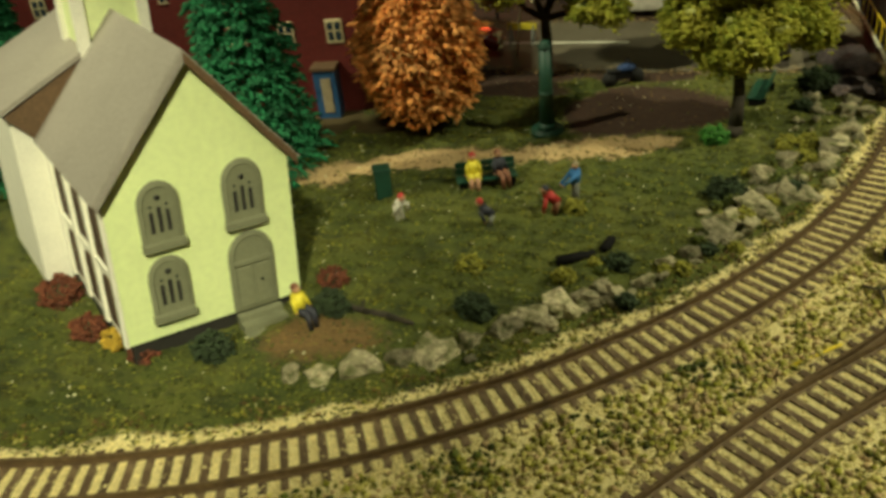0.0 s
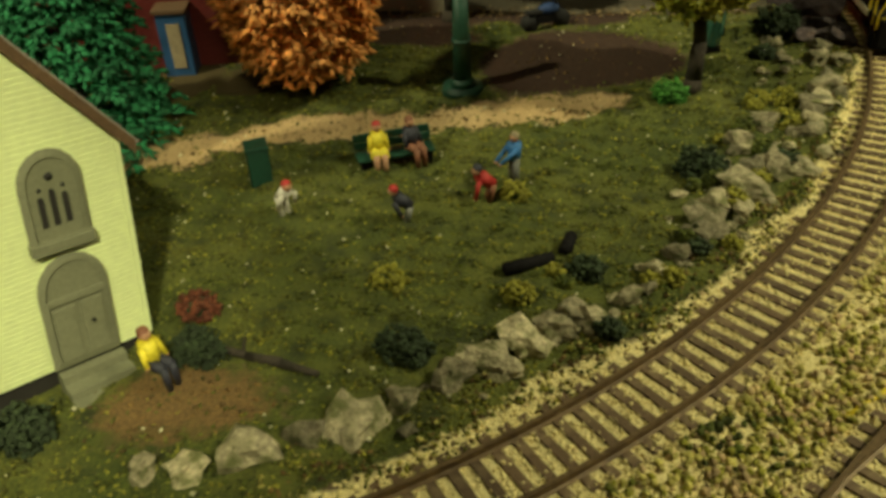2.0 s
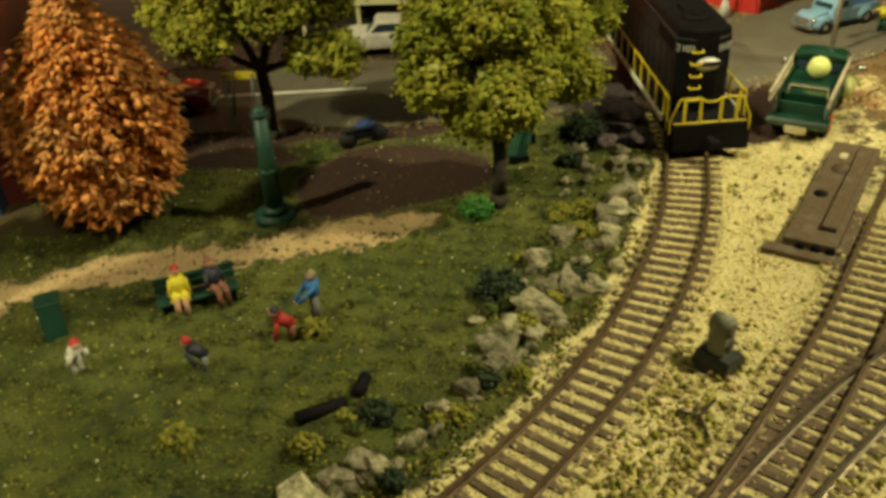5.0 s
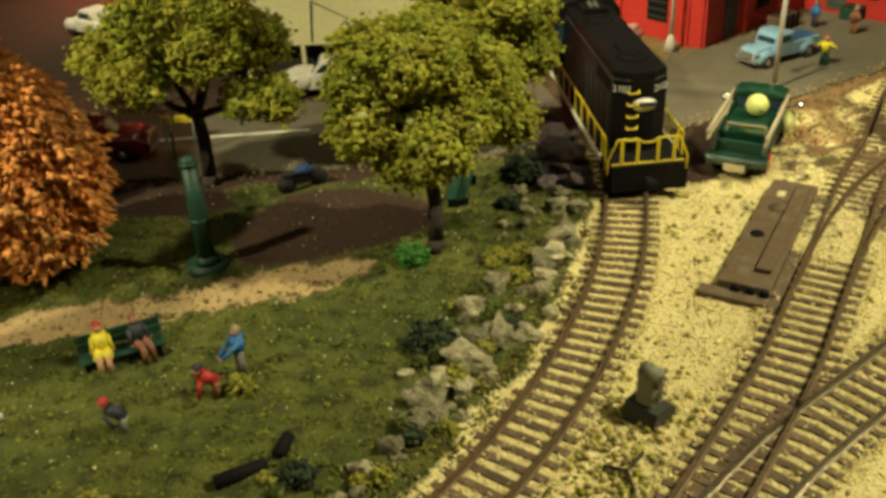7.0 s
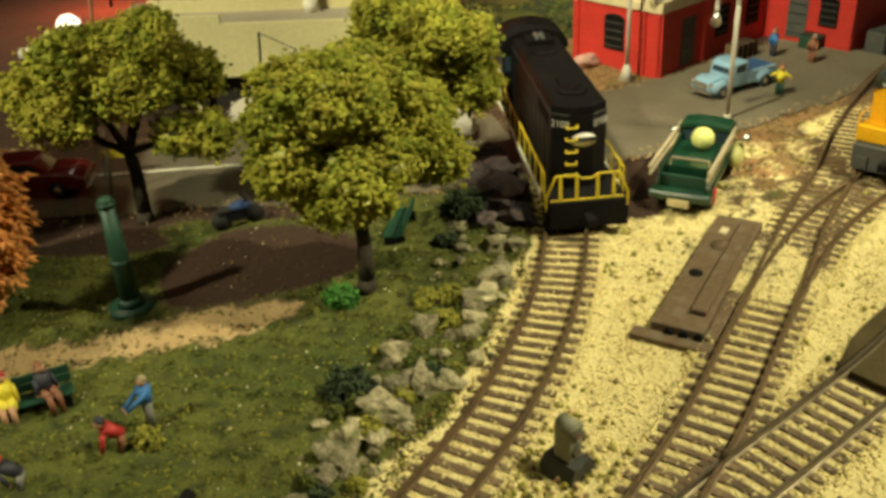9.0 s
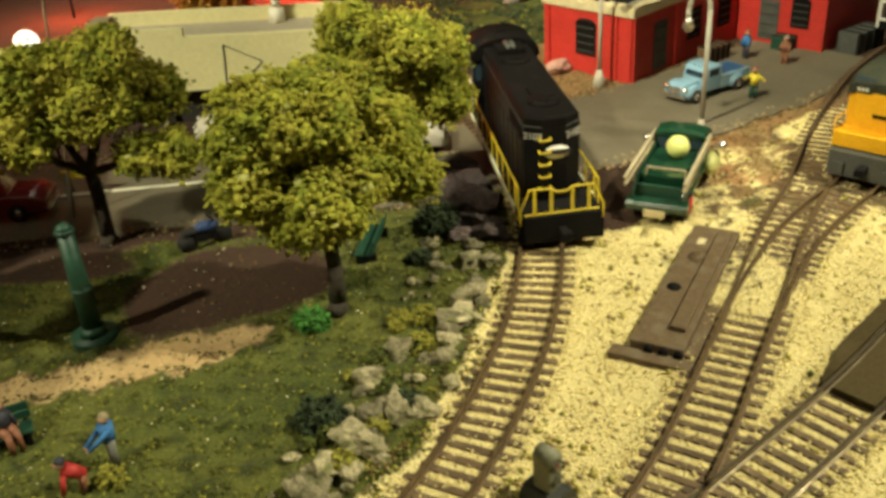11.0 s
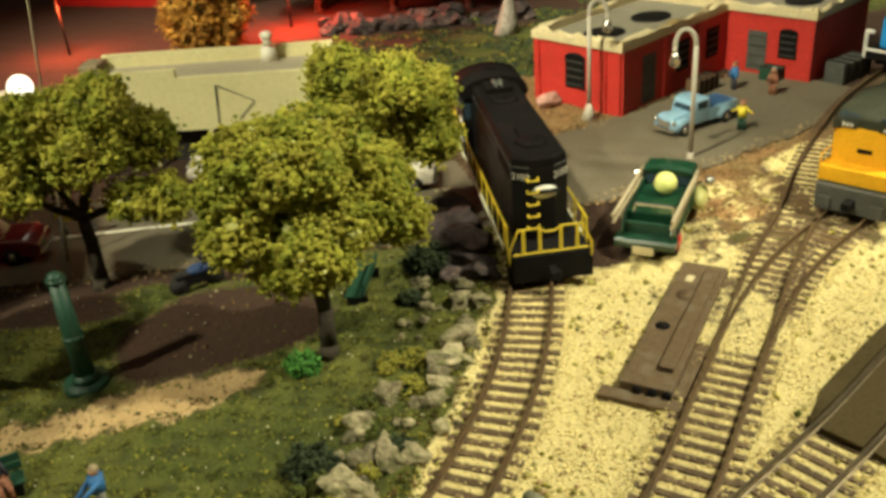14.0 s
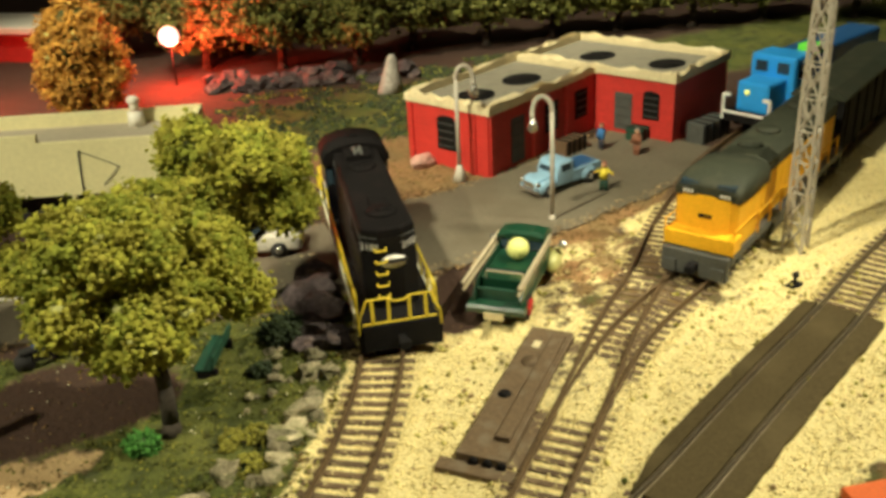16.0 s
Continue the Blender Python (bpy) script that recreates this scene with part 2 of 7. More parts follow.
# ---- mesh helpers (centimetres) ----
def box(bm, x0, x1, y0, y1, z0, z1, slot=0, bevel=0.0):
    made = bmesh.ops.create_cube(bm, size=1.0)["verts"]
    for v in made:
        v.co = Vector((x0 + (v.co.x + 0.5) * (x1 - x0), y0 + (v.co.y + 0.5) * (y1 - y0), z0 + (v.co.z + 0.5) * (z1 - z0)))
    faces = {f for v in made for f in v.link_faces}
    for f in faces:
        f.material_index = slot
    if bevel:
        edges = {e for v in made for e in v.link_edges}
        got = bmesh.ops.bevel(bm, geom=list(edges), offset=bevel, segments=2, affect="EDGES", profile=0.6)
        for f in got["faces"]:
            f.material_index = slot
    return made


def rod(bm, a, b, r0, r1=None, sides=8, slot=0, caps=True):
    a, b = Vector(a), Vector(b)
    r1 = r0 if r1 is None else r1
    m = Matrix.Translation((a + b) / 2) @ (b - a).to_track_quat("Z", "Y").to_matrix().to_4x4()
    made = bmesh.ops.create_cone(bm, cap_ends=caps, segments=sides, radius1=r0, radius2=max(r1, 1e-4), depth=(b - a).length, matrix=m)
    for f in {f for v in made["verts"] for f in v.link_faces}:
        f.material_index, f.smooth = slot, sides > 6
    return made["verts"]


def pipe(bm, points, r, sides=6, slot=0):
    for a, b in zip(points, points[1:]):
        rod(bm, a, b, r, r, sides, slot)


def ball(bm, c, r, slot=0, squash=(1, 1, 1), detail=2):
    m = Matrix.Translation(c) @ Matrix.Diagonal((*squash, 1))
    made = bmesh.ops.create_icosphere(bm, subdivisions=detail, radius=r, matrix=m)["verts"]
    for f in {f for v in made for f in v.link_faces}:
        f.material_index, f.smooth = slot, True
    return made


def prism(bm, outline, y0, y1, slot=0):
    """A solid whose outline lies in the x-z plane, drawn out along y."""
    front = [bm.verts.new((x, y0, z)) for x, z in outline]
    back = [bm.verts.new((x, y1, z)) for x, z in outline]
    made = [bm.faces.new(front), bm.faces.new(back[::-1])]
    for i in range(len(outline)):
        j = (i + 1) % len(outline)
        made.append(bm.faces.new((front[j], front[i], back[i], back[j])))
    for f in made:
        f.material_index = slot
    bmesh.ops.recalc_face_normals(bm, faces=made)
    return front + back


def loft(bm, sections, slot=0, smooth=False):
    """Closed rings of the same count, skinned one to the next and capped."""
    rings = [[bm.verts.new(p) for p in s] for s in sections]
    made = [bm.faces.new(rings[0][::-1]), bm.faces.new(rings[-1])]
    n = len(rings[0])
    for a, b in zip(rings, rings[1:]):
        for i in range(n):
            f = bm.faces.new((a[i], a[(i + 1) % n], b[(i + 1) % n], b[i]))
            f.smooth = smooth
            made.append(f)
    for f in made:
        f.material_index = slot
    bmesh.ops.recalc_face_normals(bm, faces=made)


def mesh_of(name, bm, mats):
    bmesh.ops.scale(bm, vec=(CM, CM, CM), verts=bm.verts)
    me = bpy.data.meshes.new(name)
    bm.to_mesh(me)
    bm.free()
    for m in mats if isinstance(mats, (list, tuple)) else [mats]:
        me.materials.append(m)
    return me


def part(name, bm, mats, parent=None, label=""):
    ob = new(name, mesh_of(name, bm, mats))
    ob.parent = parent
    return tagged(ob, label)


def piece(name, me, parent, m):
    ob = new(name, me)
    ob.parent = parent
    ob.matrix_local = m
    return ob


def thing(name, x, y, z, turn, label, category, group="", kind=""):
    ob = new(name)
    ob.empty_display_size = 0.01
    ob.matrix_world = at(x, y, z, turn)
    return tagged(ob, label, category, group, kind)


def whole(name, bm, mats, x, y, z, turn, label, category, group="", kind=""):
    ob = new(name, mesh_of(name, bm, mats))
    ob.matrix_world = at(x, y, z, turn)
    return tagged(ob, label, category, group, kind)


OCTA = (np.array([(1, 0, 0), (-1, 0, 0), (0, 1, 0), (0, -1, 0), (0, 0, 1), (0, 0, -1)], float),
        np.array([(0, 2, 4), (2, 1, 4), (1, 3, 4), (3, 0, 4), (2, 0, 5), (1, 2, 5), (3, 1, 5), (0, 3, 5)]))
TETRA = (np.array([(1, 1, 1), (-1, -1, 1), (-1, 1, -1), (1, -1, -1)], float) * 0.75,
         np.array([(0, 1, 3), (0, 2, 1), (0, 3, 2), (1, 2, 3)]))


def crumbs(name, places, sizes, mats, shape=OCTA, flat=1.0, seed=1, parent=None, slots=None, turn=None):
    """Many small lumps, each turned and misshapen by chance, in one mesh. Centimetres."""
    rng = np.random.default_rng(seed)
    places, sizes = np.asarray(places, float), np.asarray(sizes, float)
    n, (verts, faces) = len(places), shape
    k = len(verts)
    local = verts[None] * (1 + 0.45 * (rng.random((n, k, 1)) - 0.5)) * rng.uniform(0.6, 1.3, (n, 1, 3))
    q = rng.normal(size=(n, 4))
    q /= np.linalg.norm(q, axis=1, keepdims=True)
    w, x, y, z = q.T
    rot = np.stack([np.stack([1 - 2 * (y * y + z * z), 2 * (x * y - z * w), 2 * (x * z + y * w)], -1),
                    np.stack([2 * (x * y + z * w), 1 - 2 * (x * x + z * z), 2 * (y * z - x * w)], -1),
                    np.stack([2 * (x * z - y * w), 2 * (y * z + x * w), 1 - 2 * (x * x + y * y)], -1)], 1)
    local = np.einsum("nij,nkj->nki", rot, local) * sizes[:, None, None]
    local[:, :, 2] *= flat
    co = (local + places[:, None]).reshape(-1, 3) * CM
    tri = (faces[None] + (np.arange(n) * k)[:, None, None]).reshape(-1, 3)
    me = bpy.data.meshes.new(name)
    me.vertices.add(len(co))
    me.vertices.foreach_set("co", co.ravel())
    me.loops.add(tri.size)
    me.loops.foreach_set("vertex_index", tri.ravel())
    me.polygons.add(len(tri))
    me.polygons.foreach_set("loop_start", np.arange(0, tri.size, 3))
    me.polygons.foreach_set("loop_total", np.full(len(tri), 3))
    for m in mats if isinstance(mats, (list, tuple)) else [mats]:
        me.materials.append(m)
    if slots is not None:
        me.polygons.foreach_set("material_index", np.repeat(slots, len(faces)))
    me.update(calc_edges=True)
    ob = new(name, me)
    ob.parent = parent
    return ob


def sprays(name, roots, ways, lengths, widths, material, parent, seed):
    """Many pointed tufts, each from a root along its way, in one mesh. Centimetres."""
    rng = np.random.default_rng(seed)
    n = len(roots)
    ways = ways / np.linalg.norm(ways, axis=1, keepdims=True)
    side = np.cross(ways, rng.normal(size=(n, 3)))
    side /= np.linalg.norm(side, axis=1, keepdims=True)
    other = np.cross(ways, side)
    mid = roots + ways * lengths[:, None] * rng.uniform(0.3, 0.6, (n, 1))
    w = widths[:, None]
    co = np.stack([mid + side * w, mid - side * w, mid + other * w, mid - other * w, roots + ways * lengths[:, None], roots], 1).reshape(-1, 3) * CM
    tri = (OCTA[1][None] + (np.arange(n) * 6)[:, None, None]).reshape(-1, 3)
    me = bpy.data.meshes.new(name)
    me.vertices.add(len(co))
    me.vertices.foreach_set("co", co.ravel())
    me.loops.add(tri.size)
    me.loops.foreach_set("vertex_index", tri.ravel())
    me.polygons.add(len(tri))
    me.polygons.foreach_set("loop_start", np.arange(0, tri.size, 3))
    me.polygons.foreach_set("loop_total", np.full(len(tri), 3))
    me.materials.append(material)
    me.update(calc_edges=True)
    ob = new(name, me)
    ob.parent = parent
    return ob


# ---- plan (centimetres) ----
C0, R0 = (-6.03, 62.33), 36.5          # the curved main track
def on_curve(arc, off=0.0):
    a = arc / R0
    return C0[0] + (R0 + off) * math.sin(a), C0[1] - (R0 + off) * math.cos(a), math.degrees(a)


def smooth_line(points, step):
    """Points at even steps along a Catmull-Rom curve through the given ones, with headings in degrees."""
    p = [Vector(q).to_2d() for q in points]
    p = [2 * p[0] - p[1]] + p + [2 * p[-1] - p[-2]]
    dense = []
    for a, b, c, d in zip(p, p[1:], p[2:], p[3:]):
        for i in range(40):
            t = i / 40
            dense.append(0.5 * (2 * b + (c - a) * t + (2 * a - 5 * b + 4 * c - d) * t * t + (3 * b - a - 3 * c + d) * t ** 3))
    dense.append(p[-2])
    out, left = [], 0.0
    for a, b in zip(dense, dense[1:]):
        seg = (b - a).length
        while left <= seg:
            q = a + (b - a) * (left / max(seg, 1e-9))
            out.append((q.x, q.y, math.degrees(math.atan2(b.y - a.y, b.x - a.x))))
            left += step
        left -= seg
    return out


TRACK_A = [on_curve(a) for a in np.arange(-12, 92, 0.58)]
LINE_B = [(2.0, 17.4), (9.8, 22.8), (14.5, 26.1), (19.5, 29.4), (25.3, 33.7), (29.1, 37.0), (32.6, 40.1), (36.0, 43.2), (39.9, 46.3), (43.6, 49.6), (47.8, 52.9), (53.2, 56.5), (60, 59.6), (72, 63.0), (88, 66.5)]
LINE_B2 = [(29.1, 37.0), (32.4, 39.7), (35.6, 42.1), (38.2, 43.55), (41.5, 45.05), (48, 48.4), (56, 52.4), (70, 59.4)]
LINE_C = [(14.5, 26.1), (19.6, 28.9), (23.6, 30.9), (27.9, 32.5), (31.6, 33.9), (35.0, 35.4), (38.9, 37.1), (44.2, 39.3), (50, 41.9), (58, 44.8), (74, 50.0)]
ROAD = [(-60, 86), (-30, 74), (-10, 66.4), (8.2, 61.4), (17, 58.9), (27, 56.6), (36, 56.9), (46, 58.8), (54, 61.4)]


def off_line(points):
    p = np.array(points)

    def distance(x, y):
        best = np.full(np.shape(x), 1e9)
        for (ax, ay), (bx, by) in zip(p, p[1:]):
            dx, dy = bx - ax, by - ay
            t = np.clip(((x - ax) * dx + (y - ay) * dy) / (dx * dx + dy * dy), 0, 1)
            best = np.minimum(best, np.hypot(x - ax - t * dx, y - ay - t * dy))
        return best
    return distance


off_road, off_path = off_line(ROAD), off_line([(-9, 45.0), (-2, 45.5), (5.5, 46.0), (10, 45.3), (14.6, 45.4)])
off_b, off_b2, off_c = off_line(LINE_B), off_line(LINE_B2), off_line(LINE_C)


def ramp(v, a, b):
    return np.clip((v - a) / (b - a), 0, 1)


def zones(x, y):
    """Shares of lawn, ballast, path, rust soil and dark soil at a place."""
    wob = 0.8 * np.sin(x * 0.9 + 1.3 * np.sin(y * 0.7)) + 0.5 * np.sin(y * 1.7 + x * 0.6)
    r = np.hypot(x - C0[0], y - C0[1]) - R0
    below = y < C0[1]
    road = ramp(off_road(x, y), 5.3, 4.0)
    outside = np.where(below | (x > C0[0]), r, -9)
    ballast = ramp(outside + 0.35 * wob, -2.1, -1.3) * ramp(y + 0.4 * wob, 54.5, 51.5 + 0 * x)
    ballast = np.maximum(ballast, ramp(outside + 0.35 * wob, -2.2, -1.5) * ramp(x + wob, 39, 41) * ramp(y - 0.42 * x + wob * 0.5, 37, 34))
    rust = ramp(y + wob, 58, 60) * ramp(x, 29, 31) * ramp(y, 74, 70) * ramp(x, 41.5, 40)
    rust = np.maximum(rust, ramp(np.hypot(x - 37.5, y - 51.0) + wob, 4.6, 2.6) * 0.9)
    verge = 0.85 * ramp(off_road(x, y) + 0.35 * wob, 6.9, 5.4) * ramp(x, 31, 34) * ramp(x, 56, 52) * ramp(y, 60, 57)
    rust, ballast = np.maximum(rust, verge), ballast * (1 - 0.85 * verge)
    path = 0.95 * ramp(off_path(x, y) + 0.3 * wob + 0.35 * np.sin(x * 3.3 + y * 2.7) * np.sin(y * 4.1 - x), 1.6, 0.3)
    # dark soil, spread under the trees to take in their shade
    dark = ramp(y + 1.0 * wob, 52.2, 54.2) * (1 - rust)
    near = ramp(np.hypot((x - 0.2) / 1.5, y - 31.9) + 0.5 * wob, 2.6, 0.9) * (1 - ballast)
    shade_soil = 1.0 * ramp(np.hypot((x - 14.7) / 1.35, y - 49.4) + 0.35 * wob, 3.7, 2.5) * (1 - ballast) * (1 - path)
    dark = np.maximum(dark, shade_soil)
    debris = ramp(off_c(x, y) + 0.5 * wob, 4.2, 5.4) * ramp(y - 0.42 * x, 22, 20) * ramp(x, 30, 34)
    ballast = ballast * (1 - debris) * ramp(x, 88, 78) * ramp(x, -40, -30) * ramp(y, -6, 4)
    near = np.maximum(near, debris)
    # weathered, mossy ballast between the truck and the yellow engine
    worn = ramp(np.hypot((x - 39.2) / 1.25, y - 46.8) + 0.6 * wob, 6.4, 3.2) * (0.75 + 0.25 * np.sin(2.3 * x + 1.7 * y) * np.sin(2.9 * y - 1.1 * x))
    worn = np.maximum(worn, 0.6 * ramp(np.hypot(x - 31.8, y - 42.3) + 0.5 * wob, 4.6, 1.6))
    ballast, near = ballast * (1 - 0.8 * worn), np.maximum(near, 0.7 * worn)
    # dark soil with the truck's shade painted in, between the bend, the truck and the road
    along, across = 0.57 * (x - 32.2) + 0.82 * (y - 49.9), -0.82 * (x - 32.2) + 0.57 * (y - 49.9)
    truck_shade_soil = ramp(np.hypot(along / 4.6, across / 1.55) + 0.12 * wob, 1.15, 0.8)
    ballast, rust, dark = ballast * (1 - truck_shade_soil), rust * (1 - truck_shade_soil), np.maximum(dark, truck_shade_soil)
    lawn = (1 - ballast) * (1 - path) * (1 - rust) * (1 - dark) * (1 - 0.75 * near)
    far_lawn = ramp(y, 70, 74) * ramp(x, 29, 33) * ramp(y, 88, 81) * (1 - rust)
    lawn = np.maximum(lawn, far_lawn)
    return lawn, ballast * (1 - road), path * (1 - ballast), rust, np.clip(dark - far_lawn, 0, 1), road, near


def height(x, y):
    """Ground level; the track bed lies at 0."""
    lawn, ballast, path, rust, dark, road, near = zones(x, y)
    rough = (0.10 * np.sin(x * 1.9 + 0.7 * np.sin(y * 1.1)) * np.sin(y * 1.6 + 0.5) + 0.06 * np.sin(x * 4.3 + y * 2.1) * np.sin(y * 3.7 - x))
    edge = ramp(np.hypot(x - C0[0], y - C0[1]) - R0, -6.5, -1.5)
    swell = 0.30 * edge * (1 - ballast) * ramp(y, 62, 50) * (1 - road) * ramp(x + 0.5 * (y - 46), 33.5, 29.5)
    bed = np.maximum(ramp(np.abs(np.hypot(x - C0[0], y - C0[1]) - R0), 1.9, 1.5) * (x > -14), ramp(np.minimum(off_b(x, y), np.minimum(off_b2(x, y), off_c(x, y))), 1.9, 1.5))
    return 0.16 * bed * (1 - road) + rough * (0.35 + 0.9 * lawn) * (1 - road) * (1 - 0.92 * bed) + swell + 0.05 * lawn - 0.12 * road - 0.02 * ballast


def ground_z(x, y):
    return float(height(np.array([float(x)]), np.array([float(y)]))[0])


# ---- ground: one sheet ----
def build_ground():
    xs = np.concatenate([[-150, -120, -95, -75], np.arange(-60, 100.1, 0.5), [115, 135, 160, 200]])
    ys = np.concatenate([[-120, -80, -40, -10], np.arange(5, 125.1, 0.5), [135, 150, 175, 200]])
    gx, gy = np.meshgrid(xs, ys)
    gz = height(gx, gy)
    n, m = gx.shape
    co = np.stack([gx, gy, gz], -1).reshape(-1, 3) * CM
    i = np.arange(n * m).reshape(n, m)
    quads = np.stack([i[:-1, :-1], i[:-1, 1:], i[1:, 1:], i[1:, :-1]], -1).reshape(-1, 4)
    me = bpy.data.meshes.new("ground")
    me.vertices.add(len(co))
    me.vertices.foreach_set("co", co.ravel())
    me.loops.add(quads.size)
    me.loops.foreach_set("vertex_index", quads.ravel())
    me.polygons.add(len(quads))
    me.polygons.foreach_set("loop_start", np.arange(0, quads.size, 4))
    me.polygons.foreach_set("loop_total", np.full(len(quads), 4))
    me.polygons.foreach_set("use_smooth", np.ones(len(quads), bool))
    me.update(calc_edges=True)
    lawn, ballast, path, rust, dark, road, near = [z.ravel() for z in zones(gx, gy)]
    one = np.ones_like(lawn)
    for name, cols in (("cover", (lawn, ballast, path, one)), ("soil", (rust, dark, near, one))):
        layer = me.color_attributes.new(name, "FLOAT_COLOR", "POINT")
        layer.data.foreach_set("color", np.stack(cols, -1).ravel())
    m = bpy.data.materials.new("layout_ground")
    m.use_nodes = True
    nodes, links = m.node_tree.nodes, m.node_tree.links
    bsdf = nodes["Principled BSDF"]
    bsdf.inputs["Roughness"].default_value = 0.95
    place = nodes.new("ShaderNodeTexCoord")

    def noise_node(scale, detail=4):
        k = nodes.new("ShaderNodeTexNoise")
        k.inputs["Scale"].default_value, k.inputs["Detail"].default_value = scale, detail
        links.new(place.outputs["Object"], k.inputs["Vector"])
        return k.outputs["Fac"]

    def mix(a, b, f):
        k = nodes.new("ShaderNodeMix")
        k.data_type = "RGBA"
        for v, s in ((f, k.inputs[0]), (a, k.inputs[6]), (b, k.inputs[7])):
            if isinstance(v, tuple):
                s.default_value = (*v, 1)
            else:
                links.new(v, s)
        return k.outputs[2]

    def spread(v, a, b):
        k = nodes.new("ShaderNodeMapRange")
        k.inputs["From Min"].default_value, k.inputs["From Max"].default_value = a, b
        links.new(v, k.inputs["Value"])
        return k.outputs["Result"]

    fine, mid, big = noise_node(1100), noise_node(260), noise_node(28, 3)

    def ragged(v):
        add = nodes.new("ShaderNodeMath")
        add.operation = "MULTIPLY_ADD"
        links.new(mid, add.inputs[0])
        add.inputs[1].default_value = 0.7
        links.new(v, add.inputs[2])
        return spread(add.outputs[0], 0.75, 0.95)

    chans = []
    for name in ("cover", "soil"):
        att = nodes.new("ShaderNodeAttribute")
        att.attribute_name = name
        sep = nodes.new("ShaderNodeSeparateColor")
        links.new(att.outputs["Color"], sep.inputs["Color"])
        chans += list(sep.outputs)
    f01, b01 = spread(fine, 0.3, 0.7), spread(big, 0.35, 0.65)
    earth = mix(mix((0.10, 0.065, 0.035), (0.19, 0.125, 0.06), f01), (0.085, 0.06, 0.035), b01)
    grass = mix(mix((0.030, 0.042, 0.005), (0.088, 0.104, 0.010), f01), mix((0.066, 0.076, 0.010), (0.150, 0.146, 0.020), f01), b01)
    grass = mix(grass, (0.022, 0.028, 0.004), spread(noise_node(95, 4), 0.48, 0.72))
    gravel = mix((0.58, 0.48, 0.20), (0.82, 0.70, 0.34), f01)
    sand = mix(mix((0.46, 0.32, 0.15), (0.68, 0.49, 0.24), f01), (0.44, 0.30, 0.135), b01)
    rusty = mix(mix((0.22, 0.115, 0.042), (0.40, 0.22, 0.085), f01), (0.20, 0.135, 0.05), b01)
    # brown soil, darkened further for the shade of trees and truck
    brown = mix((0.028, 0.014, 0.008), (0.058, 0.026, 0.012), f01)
    litter = mix(mix((0.10, 0.058, 0.018), (0.21, 0.128, 0.04), f01), (0.07, 0.066, 0.012), spread(noise_node(60, 4), 0.5, 0.62))
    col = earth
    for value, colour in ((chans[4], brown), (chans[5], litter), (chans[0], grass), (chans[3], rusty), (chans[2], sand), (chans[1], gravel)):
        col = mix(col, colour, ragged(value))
    links.new(col, bsdf.inputs["Base Color"])
    bump = nodes.new("ShaderNodeBump")
    bump.inputs["Strength"].default_value, bump.inputs["Distance"].default_value = 0.9, 0.0012
    links.new(mid, bump.inputs["Height"])
    bump2 = nodes.new("ShaderNodeBump")
    bump2.inputs["Strength"].default_value, bump2.inputs["Distance"].default_value = 0.8, 0.0006
    links.new(fine, bump2.inputs["Height"])
    links.new(bump.outputs["Normal"], bump2.inputs["Normal"])
    links.new(bump2.outputs["Normal"], bsdf.inputs["Normal"])
    me.materials.append(m)
    tagged(new("ground", me), "scenery ground of turf, pale ballast and brown soil", "ground", kind="structure")


build_ground()


def strip(name, line, half, z, thick, material, label, category, edge=0.0):
    """A flat band along a line, with thickness."""
    bm = bmesh.new()
    pts = smooth_line(line, 1.0)
    secs = []
    for x, y, a in pts:
        nx, ny = -math.sin(radians(a)), math.cos(radians(a))
        u = half * (1 + edge * math.sin(x * 1.3) + edge * math.sin(x * 2.9 + 1))
        v = half * (1 + edge * math.sin(x * 1.1 + 2) + edge * math.sin(x * 3.7))
        secs.append([(x + nx * u, y + ny * u, z - thick), (x - nx * v, y - ny * v, z - thick),
                     (x - nx * v, y - ny * v, z), (x + nx * u, y + ny * u, z)])
    loft(bm, secs)
    ob = part(name, bm, material)
    return tagged(ob, label, category, kind="structure")


strip("road", ROAD, 4.35, 0.05, 0.3, M_ROAD, "smooth grey painted road crossing the track", "road", 0.035)
strip("road_line", [(-14, 67.9), (-2, 64.3), (8.0, 61.7), (15.9, 59.6)], 0.14, 0.075, 0.06, M_LINE, "white centre line painted on the road", "road marking")


# room that closes the place around the layout
def build_room():
    for name, x0, x1, y0, y1, z0, z1 in (("wall_north", -150, 200, 200, 208, -60, 200), ("wall_south", -150, 200, -128, -120, -60, 200),
                                         ("wall_east", 200, 208, -128, 208, -60, 200), ("wall_west", -158, -150, -128, 208, -60, 200),
                                         ("ceiling", -158, 208, -128, 208, 200, 208)):
        bm = bmesh.new()
        box(bm, x0, x1, y0, y1, z0, z1)
        tagged(part(name, bm, M_WALL), "plain dim room wall", "wall" if name != "ceiling" else "ceiling", kind="structure")


build_room()

